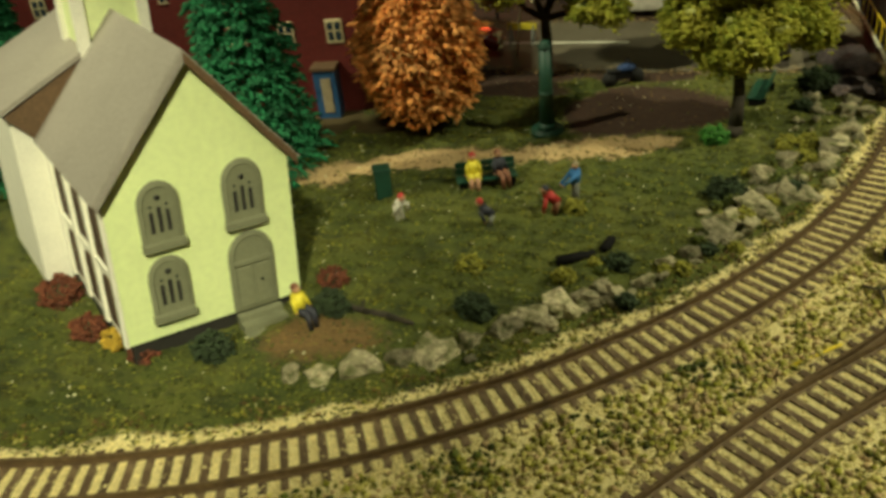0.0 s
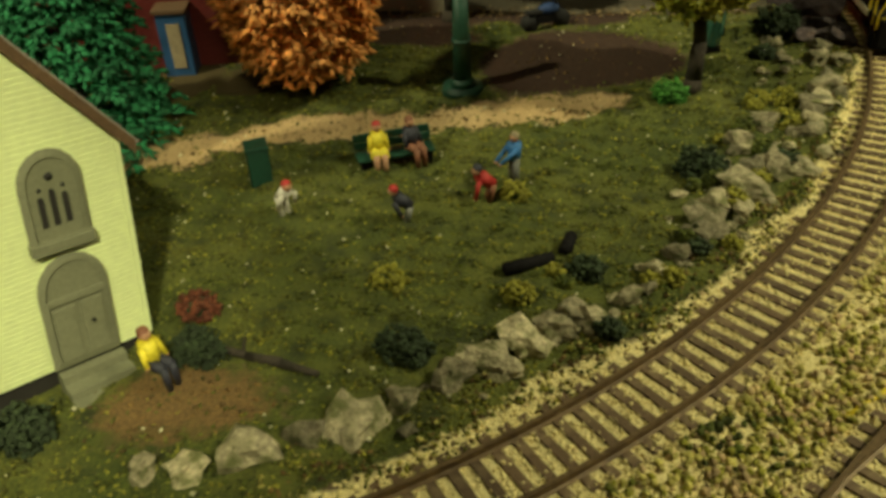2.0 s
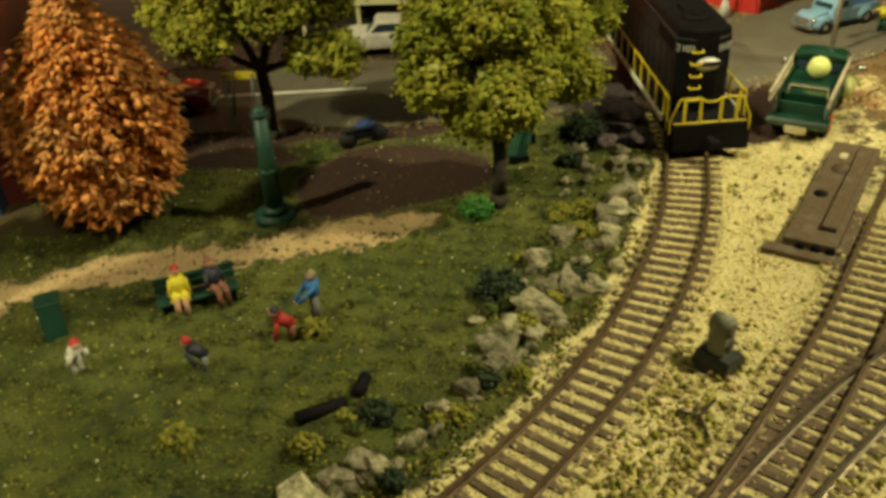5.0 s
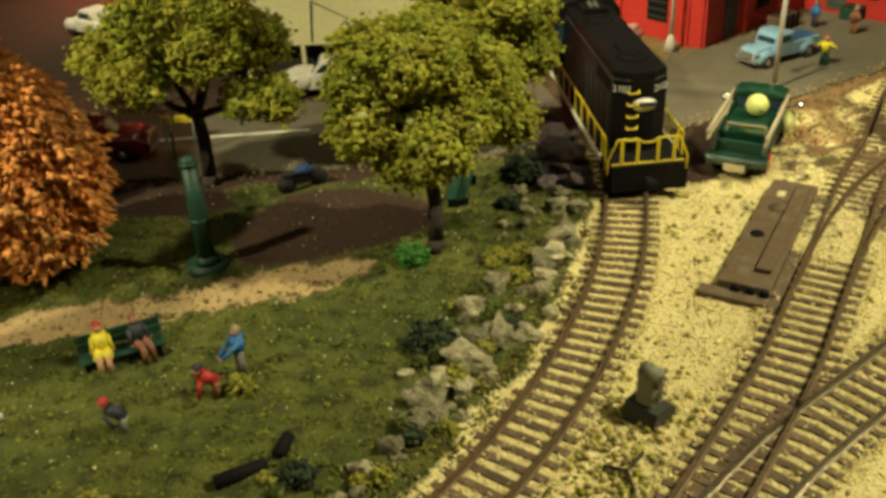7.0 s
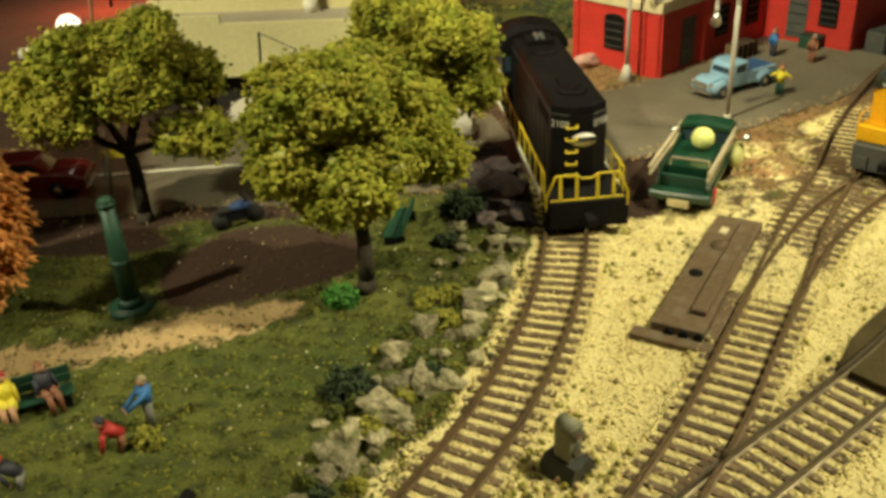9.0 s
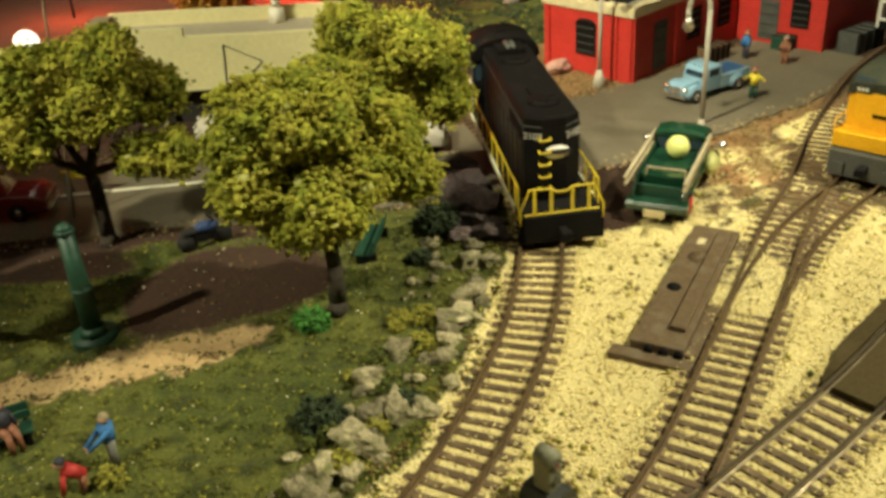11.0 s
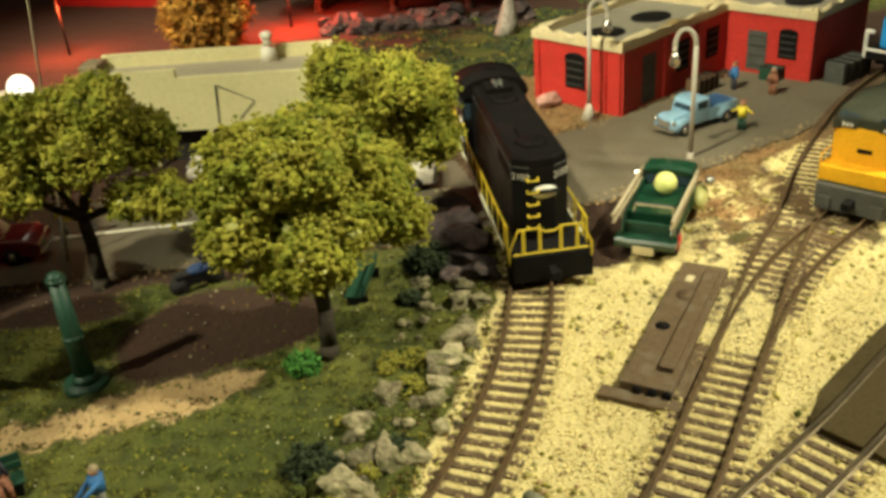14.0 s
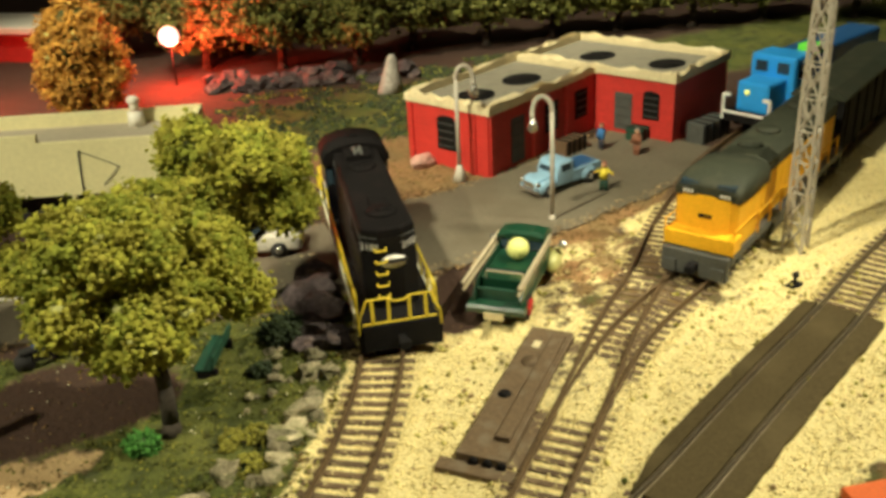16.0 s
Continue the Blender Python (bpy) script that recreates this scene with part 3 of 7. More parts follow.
# ---- tracks ----
def build_track(name, line, label, bright=False, ties=True, z=0.0, gauge=1.65):
    track = tagged(new(name), label, "railway track", kind="structure")
    for side, word in ((1, "rail"), (-1, "rail")):
        bm = bmesh.new()
        secs = []
        for x, y, a in line:
            c, s = math.cos(radians(a)), math.sin(radians(a))
            ring = []
            for off, h in ((-0.10, 0.20), (0.10, 0.20), (0.10, 0.23), (0.03, 0.25), (0.03, 0.38), (0.055, 0.40), (0.055, 0.47),
                           (-0.055, 0.47), (-0.055, 0.40), (-0.03, 0.38), (-0.03, 0.25), (-0.10, 0.23)):
                o = side * gauge / 2 + off
                ring.append((x - s * o, y + c * o, z + h))
            secs.append(ring)
        loft(bm, secs)
        part(word, bm, M_RAIL_BRIGHT if bright else M_RAIL, track)
    if ties:
        rng = random.Random(len(line))
        shapes = []
        for i in range(4):
            bm = bmesh.new()
            box(bm, -0.125, 0.125, -1.32, 1.32, -0.02, 0.21)
            for v in bm.verts:
                v.co += Vector((rng.uniform(-0.015, 0.015), rng.uniform(-0.04, 0.04), rng.uniform(-0.01, 0.012)))
            shapes.append(mesh_of("tie", bm, M_TIE))
        for x, y, a in line:
            piece("tie", shapes[rng.randrange(4)], track, at(x, y, z, a + rng.uniform(-1.2, 1.2)))
    return track


LINE_B_FINE, LINE_B2_FINE, LINE_C_FINE = smooth_line(LINE_B, 0.58), smooth_line(LINE_B2, 0.58), smooth_line(LINE_C, 0.58)
B2_REST = [p for p in LINE_B2_FINE if p[0] > 33.6]
C_REST = [p for p in LINE_C_FINE if p[0] > 19.5]

# ---- black diesel locomotive ----
def text_mesh(name, words, size, material, parent, m):
    data = bpy.data.curves.new(name, "FONT")
    data.body, data.size, data.extrude, data.align_x, data.align_y = words, size * CM, 0.00004, "CENTER", "CENTER"
    tmp = bpy.data.objects.new(name, data)
    scene.collection.objects.link(tmp)
    bpy.context.view_layer.update()
    me = bpy.data.meshes.new_from_object(tmp.evaluated_get(bpy.context.evaluated_depsgraph_get()))
    bpy.data.objects.remove(tmp)
    bpy.data.curves.remove(data)
    me.materials.clear()
    me.materials.append(material)
    ob = new(name, me)
    ob.parent = parent
    ob.matrix_local = m
    return ob


def wheel_truck(parent, cx, material, wheel_material, base=1.55, half=1.25):
    bm = bmesh.new()
    for s in (-1, 1):
        y0, y1 = (s * 1.02, s * half) if s > 0 else (s * half, s * 1.02)
        prism(bm, [(cx - 2.35, 1.15), (cx - 2.35, 0.75), (cx - 1.9, 0.62), (cx - 0.6, 0.85), (cx + 0.6, 0.85), (cx + 1.9, 0.62), (cx + 2.35, 0.75), (cx + 2.35, 1.15)], y0, y1)
        for k in (-1, 1):
            box(bm, cx + k * base - 0.28, cx + k * base + 0.28, s * half - 0.02, s * half + 0.12 * s, 0.72, 1.08) if s > 0 else box(bm, cx + k * base - 0.28, cx + k * base + 0.28, -half - 0.12, -half + 0.02, 0.72, 1.08)
    box(bm, cx - 0.5, cx + 0.5, -1.1, 1.1, 0.8, 1.4)
    t = part("bogie", bm, material, parent)
    for k in (-1, 1):
        bm = bmesh.new()
        rod(bm, (cx + k * base, -0.85, 0.98), (cx + k * base, 0.85, 0.98), 0.12)
        for s in (-1, 1):
            rod(bm, (cx + k * base, s * 0.70, 0.98), (cx + k * base, s * 0.95, 0.98), 0.52, sides=20)
            rod(bm, (cx + k * base, s * 0.64, 0.98), (cx + k * base, s * 0.70, 0.98), 0.58, sides=20)
        part("wheelset", bm, wheel_material, t)


def build_black_loco(arc):
    x, y, a = on_curve(arc, -0.15)
    L = 16.8
    loco = thing("diesel_locomotive", x, y, 0, a, "black diesel locomotive with yellow handrails and white sill stripe", "locomotive")
    h = L / 2
    # frame with walkways, its ends rounded down to the pilots
    bm = bmesh.new()
    box(bm, -h + 0.1, h - 0.1, -1.62, 1.62, 1.32, 1.72, bevel=0.04)
    part("frame", bm, M_FRAME, loco)
    for s in (-1, 1):
        bm = bmesh.new()
        box(bm, -h + 1.15, h - 1.15, s * 1.66 - 0.03, s * 1.66 + 0.03, 1.44, 1.70, bevel=0.01)
        part("sill_stripe", bm, M_WHITE_STRIPE, loco, "white painted side sill")
        for k in range(5):
            bm = bmesh.new()
            rod(bm, (-1.2 + k * 0.95, s * 1.67, 1.56), (-1.2 + k * 0.95, s * 1.715, 1.56), 0.07, sides=10)
            part("vent_hole", bm, M_FRAME, loco)
    for end in (-1, 1):
        bm = bmesh.new()
        box(bm, end * h - 0.16, end * h + 0.16, -1.55, 1.55, 0.55, 1.72, bevel=0.05)
        box(bm, end * (h - 0.2) - 0.3, end * (h - 0.2) + 0.3, -1.7, -1.25, 0.5, 1.35, bevel=0.03)
        box(bm, end * (h - 0.2) - 0.3, end * (h - 0.2) + 0.3, 1.25, 1.7, 0.5, 1.35, bevel=0.03)
        part("pilot", bm, M_FRAME, loco)
        bm = bmesh.new()
        box(bm, end * (h + 0.35) - 0.4, end * (h + 0.35) + 0.4, -0.16, 0.16, 0.95, 1.22, bevel=0.04)
        box(bm, end * (h + 0.75) - 0.18, end * (h + 0.75) + 0.18, -0.24, 0.2, 0.88, 1.28, bevel=0.05)
        part("coupler", bm, M_FRAME, loco)
    bm = bmesh.new()
    prism(bm, [(-2.1, 1.35), (-2.1, 0.75), (-1.8, 0.6), (1.8, 0.6), (2.1, 0.75), (2.1, 1.35)], -1.45, 1.45)
    part("fuel_tank", bm, M_FRAME, loco)
    for cx in (-4.7, 4.7):
        wheel_truck(loco, cx, M_FRAME, M_FRAME)
    # long hood: rounded end corners in plan, bevelled roof edge
    top, hw, x0, x1 = 5.25, 1.13, -h + 1.25, 2.75
    plan = [(x1, -hw), (x1, hw), (x0 + 0.42, hw), (x0, 0.5), (x0, -0.5), (x0 + 0.42, -hw)]

    def ring(z, inset):
        return [((px - inset if px > 0 else px + inset), py - math.copysign(inset, py), z) for px, py in plan]

    bm = bmesh.new()
    loft(bm, [ring(1.72, 0), ring(top - 0.42, 0)])
    part("long_hood", bm, M_BLACK, loco)
    bm = bmesh.new()
    loft(bm, [ring(top - 0.42, 0.012), ring(top - 0.10, 0.03), ring(top - 0.02, 0.09), ring(top, 0.20)])
    part("hood_roof", bm, M_BLACK_ROOF, loco, "dusty black hood roof")
    # thin lighter grey edge along the hood roof
    bm = bmesh.new()
    for s in (-1, 1):
        rod(bm, (x0 + 0.42, s * (hw - 0.02), top - 0.40), (x1, s * (hw - 0.02), top - 0.40), 0.022, sides=5)
    rod(bm, (x0 + 0.42, hw - 0.02, top - 0.40), (x0, 0.5, top - 0.40), 0.02, sides=5)
    rod(bm, (x0 + 0.42, -hw + 0.02, top - 0.40), (x0, -0.5, top - 0.40), 0.02, sides=5)
    part("drip_edge", bm, M_GREY_TRUCKS, loco)
    for cx in (-5.4, 0.2):
        bm = bmesh.new()
        rod(bm, (cx, 0, top - 0.02), (cx, 0, top + 0.10), 0.66, 0.62, sides=24)
        fan = part("roof_fan", bm, M_BLACK_ROOF, loco)
        bm = bmesh.new()
        rod(bm, (cx, 0, top + 0.10), (cx, 0, top + 0.16), 0.2, sides=12)
        part("fan_hub", bm, M_BLACK_ROOF, fan)
        for k in range(6):
            bm = bmesh.new()
            c, n = math.cos(k * math.pi / 3), math.sin(k * math.pi / 3)
            rod(bm, (cx + 0.18 * c, 0.18 * n, top + 0.12), (cx + 0.6 * c, 0.6 * n, top + 0.11), 0.03, sides=5)
            part("fan_spoke", bm, M_BLACK_ROOF, fan)
    for cx, w, tall in ((1.75, 0.62, 0.26), (-4.3, 0.35, 0.10)):
        bm = bmesh.new()
        box(bm, cx - 0.6, cx + 0.6, -w, w, top - 0.02, top + tall, bevel=0.05)
        part("roof_housing", bm, M_BLACK_ROOF, loco)
    bm = bmesh.new()
    for py in (-0.14, 0.14):
        rod(bm, (1.2, py, top + 0.3), (2.0, py, top + 0.34), 0.06, 0.12, sides=10)
    rod(bm, (1.6, 0, top + 0.2), (1.6, 0, top + 0.34), 0.08, sides=8)
    part("air_horn", bm, M_GREY_TRUCKS, loco, "dull grey air horn")
    # door and grille relief on the hood sides
    for s in (-1, 1):
        for k in range(9):
            bm = bmesh.new()
            cx = x0 + 1.1 + k * 0.98
            box(bm, cx - 0.44, cx + 0.44, s * hw - 0.015, s * hw + 0.025, 1.9, 4.0, bevel=0.012)
            box(bm, cx + 0.28, cx + 0.36, s * hw - 0.01, s * hw + 0.05, 2.8, 3.0)
            part("hood_door", bm, M_BLACK, loco)
        bm = bmesh.new()
        for k in range(5):
            box(bm, x0 + 0.75, x0 + 3.1, s * hw - 0.01, s * hw + 0.03, 4.16 + k * 0.11, 4.23 + k * 0.11)
        part("radiator_grille", bm, M_BLACK_ROOF, loco)
    # cab with an arched roof
    cx0, cx1, cw = 2.75, 5.1, 1.58
    bm = bmesh.new()
    box(bm, cx0, cx1, -cw, cw, 1.72, 4.72, bevel=0.03)
    part("cab", bm, M_BLACK, loco)
    arch = [(-cw - 0.08, 4.62)] + [(-(cw + 0.08) * math.cos(t), 4.70 + 0.92 * math.sin(t) ** 0.8) for t in np.linspace(0.12, math.pi - 0.12, 15)] + [(cw + 0.08, 4.62)]
    bm = bmesh.new()
    loft(bm, [[(cx0 - 0.12, py, pz) for py, pz in arch], [(cx1 + 0.12, py, pz) for py, pz in arch]], smooth=True)
    part("cab_roof", bm, M_BLACK_ROOF, loco, "dusty black arched cab roof")
    bm = bmesh.new()
    box(bm, 3.7, 4.1, -0.25, 0.25, 5.58, 5.70, bevel=0.03)
    part("roof_hatch", bm, M_BLACK_ROOF, loco)
    for s in (-1, 1):
        for wx0, wx1 in ((3.15, 3.85), (3.95, 4.7)):
            bm = bmesh.new()
            box(bm, wx0, wx1, s * cw - 0.02, s * cw + 0.015, 3.55, 4.35, bevel=0.01)
            part("cab_window", bm, M_GLASS, loco)
        bm = bmesh.new()
        box(bm, cx0 - 0.02, cx0 + 0.02, s * 1.36 - 0.16, s * 1.36 + 0.16, 3.6, 4.4)
        part("cab_window", bm, M_GLASS, loco)
        # oval herald, without lettering
        bm = bmesh.new()
        rod(bm, (3.9, s * cw, 3.05), (3.9, s * (cw + 0.02), 3.05), 0.5, sides=28)
        for v in bm.verts:
            v.co.x = 3.9 + (v.co.x - 3.9) * 1.15
            v.co.z = 3.05 + (v.co.z - 3.05) * 0.62
        emblem = part("herald", bm, M_DECAL, loco, "white oval emblem")
        bm = bmesh.new()
        box(bm, 3.4, 4.4, s * (cw + 0.025) - 0.005, s * (cw + 0.025) + 0.005, 2.96, 3.14)
        part("emblem_bar", bm, M_DECAL_DARK, emblem)
        text_mesh("road_number", "2102", 0.55, M_DECAL, loco, Matrix.Translation((3.9 * CM, s * (cw + 0.01) * CM, 2.25 * CM)) @ pose(0, 0, 0, 90, 0, 0 if s < 0 else 180))
    bm = bmesh.new()
    for py in (-0.8, 0.8):
        box(bm, cx1 - 0.02, cx1 + 0.02, py - 0.42, py + 0.42, 3.75, 4.4)
    part("windshield", bm, M_GLASS, loco)
    # low short hood in front of the cab
    bm = bmesh.new()
    nose = [(5.1, -1.1), (5.1, 1.1), (6.9, 1.1), (7.25, 0.6), (7.25, -0.6), (6.9, -1.1)]
    loft(bm, [[(px, py, 1.72) for px, py in nose], [(px, py, 3.45) for px, py in nose], [(px - 0.12 * (px > 6), py * 0.85, 3.62) for px, py in nose]])
    part("short_hood", bm, M_BLACK, loco)
    # end decals on the long hood: number boards and oval herald
    face = x0 - 0.012
    for s in (-1, 1):
        lean = math.degrees(math.atan2(0.42, hw - 0.5))
        text_mesh("road_number", "2102", 0.40, M_DECAL, loco, Matrix.Translation(((x0 + 0.19) * CM, s * 0.80 * CM, 4.45 * CM)) @ pose(0, 0, 0, 0, 0, -90 + s * -lean) @ pose(-0.0 * CM, -0.03 * CM, 0, 90, 0, 0))
    bm = bmesh.new()
    rod(bm, (face, -0.12, 3.78), (face + 0.03, -0.12, 3.78), 0.5, sides=28)
    for v in bm.verts:
        v.co.y = -0.12 + (v.co.y + 0.12) * 1.05
        v.co.z = 3.78 + (v.co.z - 3.78) * 0.58
    emblem = part("herald", bm, M_DECAL, loco, "white oval emblem")
    bm = bmesh.new()
    box(bm, face - 0.01, face, -0.72, 0.48, 3.70, 3.88)
    part("emblem_bar", bm, M_DECAL_DARK, emblem)
    # grab irons climbing the hood end
    for k in range(5):
        z = 2.35 + k * 0.52
        bm = bmesh.new()
        pipe(bm, [(face, 0.62, z), (face - 0.16, 0.60, z - 0.06), (face - 0.16, 0.18, z - 0.06), (face, 0.16, z)], 0.035)
        part("grab_iron", bm, M_YELLOW_RAIL, loco, "yellow wire grab iron")
    # end rails
    for end in (-1, 1):
        ex = end * (h + 0.02)
        bm = bmesh.new()
        pipe(bm, [(ex, -1.66, 0.9), (ex, -1.66, 1.95), (ex, -1.28, 2.85), (ex, -0.45, 2.85), (ex, -0.2, 2.68), (ex, 0.2, 2.68), (ex, 0.45, 2.85), (ex, 1.28, 2.85), (ex, 1.66, 1.95), (ex, 1.66, 0.9)], 0.042)
        pipe(bm, [(ex, -1.5, 1.78), (ex, 1.5, 1.78)], 0.042)
        rail = part("end_railing", bm, M_YELLOW_RAIL, loco, "yellow wire end railing")
        for py in (-1.08, -0.42, 0.42, 1.08):
            bm = bmesh.new()
            box(bm, ex - 0.03, ex + 0.03, py - 0.06, py + 0.06, 1.78, 2.85)
            part("stanchion", bm, M_YELLOW_RAIL, rail)
    # side rails
    for s in (-1, 1):
        ry = s * 1.62
        bm = bmesh.new()
        pipe(bm, [(-h + 0.55, ry, 1.0), (-h + 0.6, ry, 2.75), (2.0, ry, 2.75), (2.45, ry, 3.35), (2.75, ry, 3.4)], 0.042)
        rail = part("side_railing", bm, M_YELLOW_RAIL, loco, "yellow wire side railing")
        for k in range(8):
            px = -h + 1.15 + k * 1.29
            bm = bmesh.new()
            box(bm, px - 0.06, px + 0.06, ry - 0.03, ry + 0.03, 1.7, 2.75)
            part("stanchion", bm, M_YELLOW_RAIL, rail)
        bm = bmesh.new()
        pipe(bm, [(5.1, ry, 3.0), (7.3, ry, 3.0), (7.7, ry, 2.6), (7.72, ry, 1.0)], 0.042)
        rail = part("nose_railing", bm, M_YELLOW_RAIL, loco, "yellow wire nose railing")
        for px in (6.0, 7.0):
            bm = bmesh.new()
            box(bm, px - 0.05, px + 0.05, ry - 0.03, ry + 0.03, 1.7, 3.0)
            part("stanchion", bm, M_YELLOW_RAIL, rail)


build_black_loco(40.6 + 8.4)


# ---- yellow and blue locomotives ----
def build_yellow_loco(x, y, turn):
    loco = thing("diesel_locomotive", x, y, 0, turn, "yellow diesel locomotive with grey-green roof and grey underframe", "locomotive")
    bm = bmesh.new()
    box(bm, 0.35, 16.6, -1.6, 1.6, 1.35, 1.75, bevel=0.05)
    part("frame", bm, M_GREY_TRUCKS, loco)
    for px in (0.2, 16.7):
        bm = bmesh.new()
        box(bm, px - 0.2, px + 0.2, -1.55, 1.55, 0.55, 1.7, bevel=0.06)
        for py in (-1.1, 1.1):
            box(bm, px - 0.34, px + 0.34, py - 0.3, py + 0.3, 0.6, 1.2, bevel=0.05)
        part("pilot", bm, M_GREY_TRUCKS, loco)
    bm = bmesh.new()
    box(bm, -0.6, 0.2, -0.2, 0.2, 0.9, 1.25, bevel=0.05)
    part("coupler", bm, M_FRAME, loco)
    bm = bmesh.new()
    box(bm, 6.2, 10.4, -1.45, 1.45, 0.6, 1.4, bevel=0.15)
    part("fuel_tank", bm, M_GREY_TRUCKS, loco)
    for cx in (3.7, 13.1):
        wheel_truck(loco, cx, M_GREY_TRUCKS, M_FRAME)
    bm = bmesh.new()
    box(bm, 0.3, 1.3, -1.62, 1.62, 1.75, 2.45, bevel=0.06)
    part("front_platform", bm, M_YELLOW_LOCO, loco)
    bm = bmesh.new()
    nose = [(3.6, -1.45), (3.6, 1.45), (1.15, 1.45), (0.95, 1.1), (0.95, -1.1), (1.15, -1.45)]
    loft(bm, [[(px, py, 1.75) for px, py in nose], [(px, py, 4.1) for px, py in nose]])
    part("nose", bm, M_YELLOW_LOCO, loco)
    arch = [(-1.6, 3.95)] + [(-1.6 * math.cos(t), 4.3 + 0.72 * math.sin(t) ** 0.6) for t in np.linspace(0.1, math.pi - 0.1, 15)] + [(1.6, 3.95)]
    bm = bmesh.new()
    loft(bm, [[(0.97, py * 0.92, 3.95 + (pz - 3.95) * 0.5) for py, pz in arch], [(1.1, py * 0.95, 3.95 + (pz - 3.95) * 0.68) for py, pz in arch], [(1.7, py * 0.99, 3.95 + (pz - 3.95) * 0.95) for py, pz in arch],
              [(2.2, py, pz) for py, pz in arch], [(4.4, py, pz) for py, pz in arch]], smooth=True)
    part("cab_roof", bm, M_GREY_LOCO, loco, "rounded grey-green cab roof")
    for py in (-0.85, 0.85):
        bm = bmesh.new()
        box(bm, 0.9, 1.0, py - 0.4, py + 0.4, 4.06, 4.36, bevel=0.02)
        board = part("number_board", bm, M_GREY_LOCO, loco, "dark number board with pale figures")
        for k in range(3):
            bm = bmesh.new()
            box(bm, 0.885, 0.9, py - 0.24 + k * 0.17, py - 0.13 + k * 0.17, 4.14, 4.29)
            part("figure_bar", bm, M_DECAL, board)
        bm = bmesh.new()
        box(bm, 0.98, 1.4, py - 0.4, py + 0.4, 4.44, 4.66, bevel=0.02)
        part("windshield", bm, M_GLASS, loco)
    bm = bmesh.new()
    box(bm, 0.90, 0.96, -0.3, 0.3, 3.05, 3.2)
    part("headlight", bm, M_FRAME, loco)
    bm = bmesh.new()
    box(bm, 3.6, 15.6, -1.25, 1.25, 1.75, 4.4, bevel=0.04)
    part("long_hood", bm, M_YELLOW_LOCO, loco)
    bm = bmesh.new()
    prof = [(-1.28, 4.0), (-1.28, 4.55), (-0.8, 4.92), (0.8, 4.92), (1.28, 4.55), (1.28, 4.0)]
    loft(bm, [[(4.3, py, pz) for py, pz in prof], [(15.7, py, pz) for py, pz in prof]])
    part("hood_roof", bm, M_GREY_LOCO, loco, "grey-green hood roof")
    for px in (6, 8.4, 13):
        bm = bmesh.new()
        rod(bm, (px, 0, 4.88), (px, 0, 5.08), 0.6, 0.55, sides=20)
        part("roof_fan", bm, M_GREY_LOCO, loco)
    for s in (-1, 1):
        bm = bmesh.new()
        pipe(bm, [(0.4, s * 1.6, 1.7), (0.4, s * 1.6, 2.9), (3.2, s * 1.6, 2.9)] if s < 0 else [(0.4, s * 1.6, 1.7), (0.4, s * 1.6, 2.9), (3.2, s * 1.6, 2.9)], 0.04)
        pipe(bm, [(3.2, s * 1.6, 2.8), (15.5, s * 1.6, 2.8)], 0.04)
        rail = part("side_railing", bm, M_YELLOW_LOCO, loco)
        for k in range(9):
            bm = bmesh.new()
            rod(bm, (3.4 + k * 1.5, s * 1.6, 1.75), (3.4 + k * 1.5, s * 1.6, 2.8), 0.045, sides=6)
            part("stanchion", bm, M_YELLOW_LOCO, rail)
        for k in range(8):
            bm = bmesh.new()
            box(bm, 4.6 + k * 1.3, 5.7 + k * 1.3, s * 1.25 - 0.02, s * 1.25 + 0.03, 1.95, 3.9, bevel=0.015)
            part("hood_door", bm, M_YELLOW_LOCO, loco)


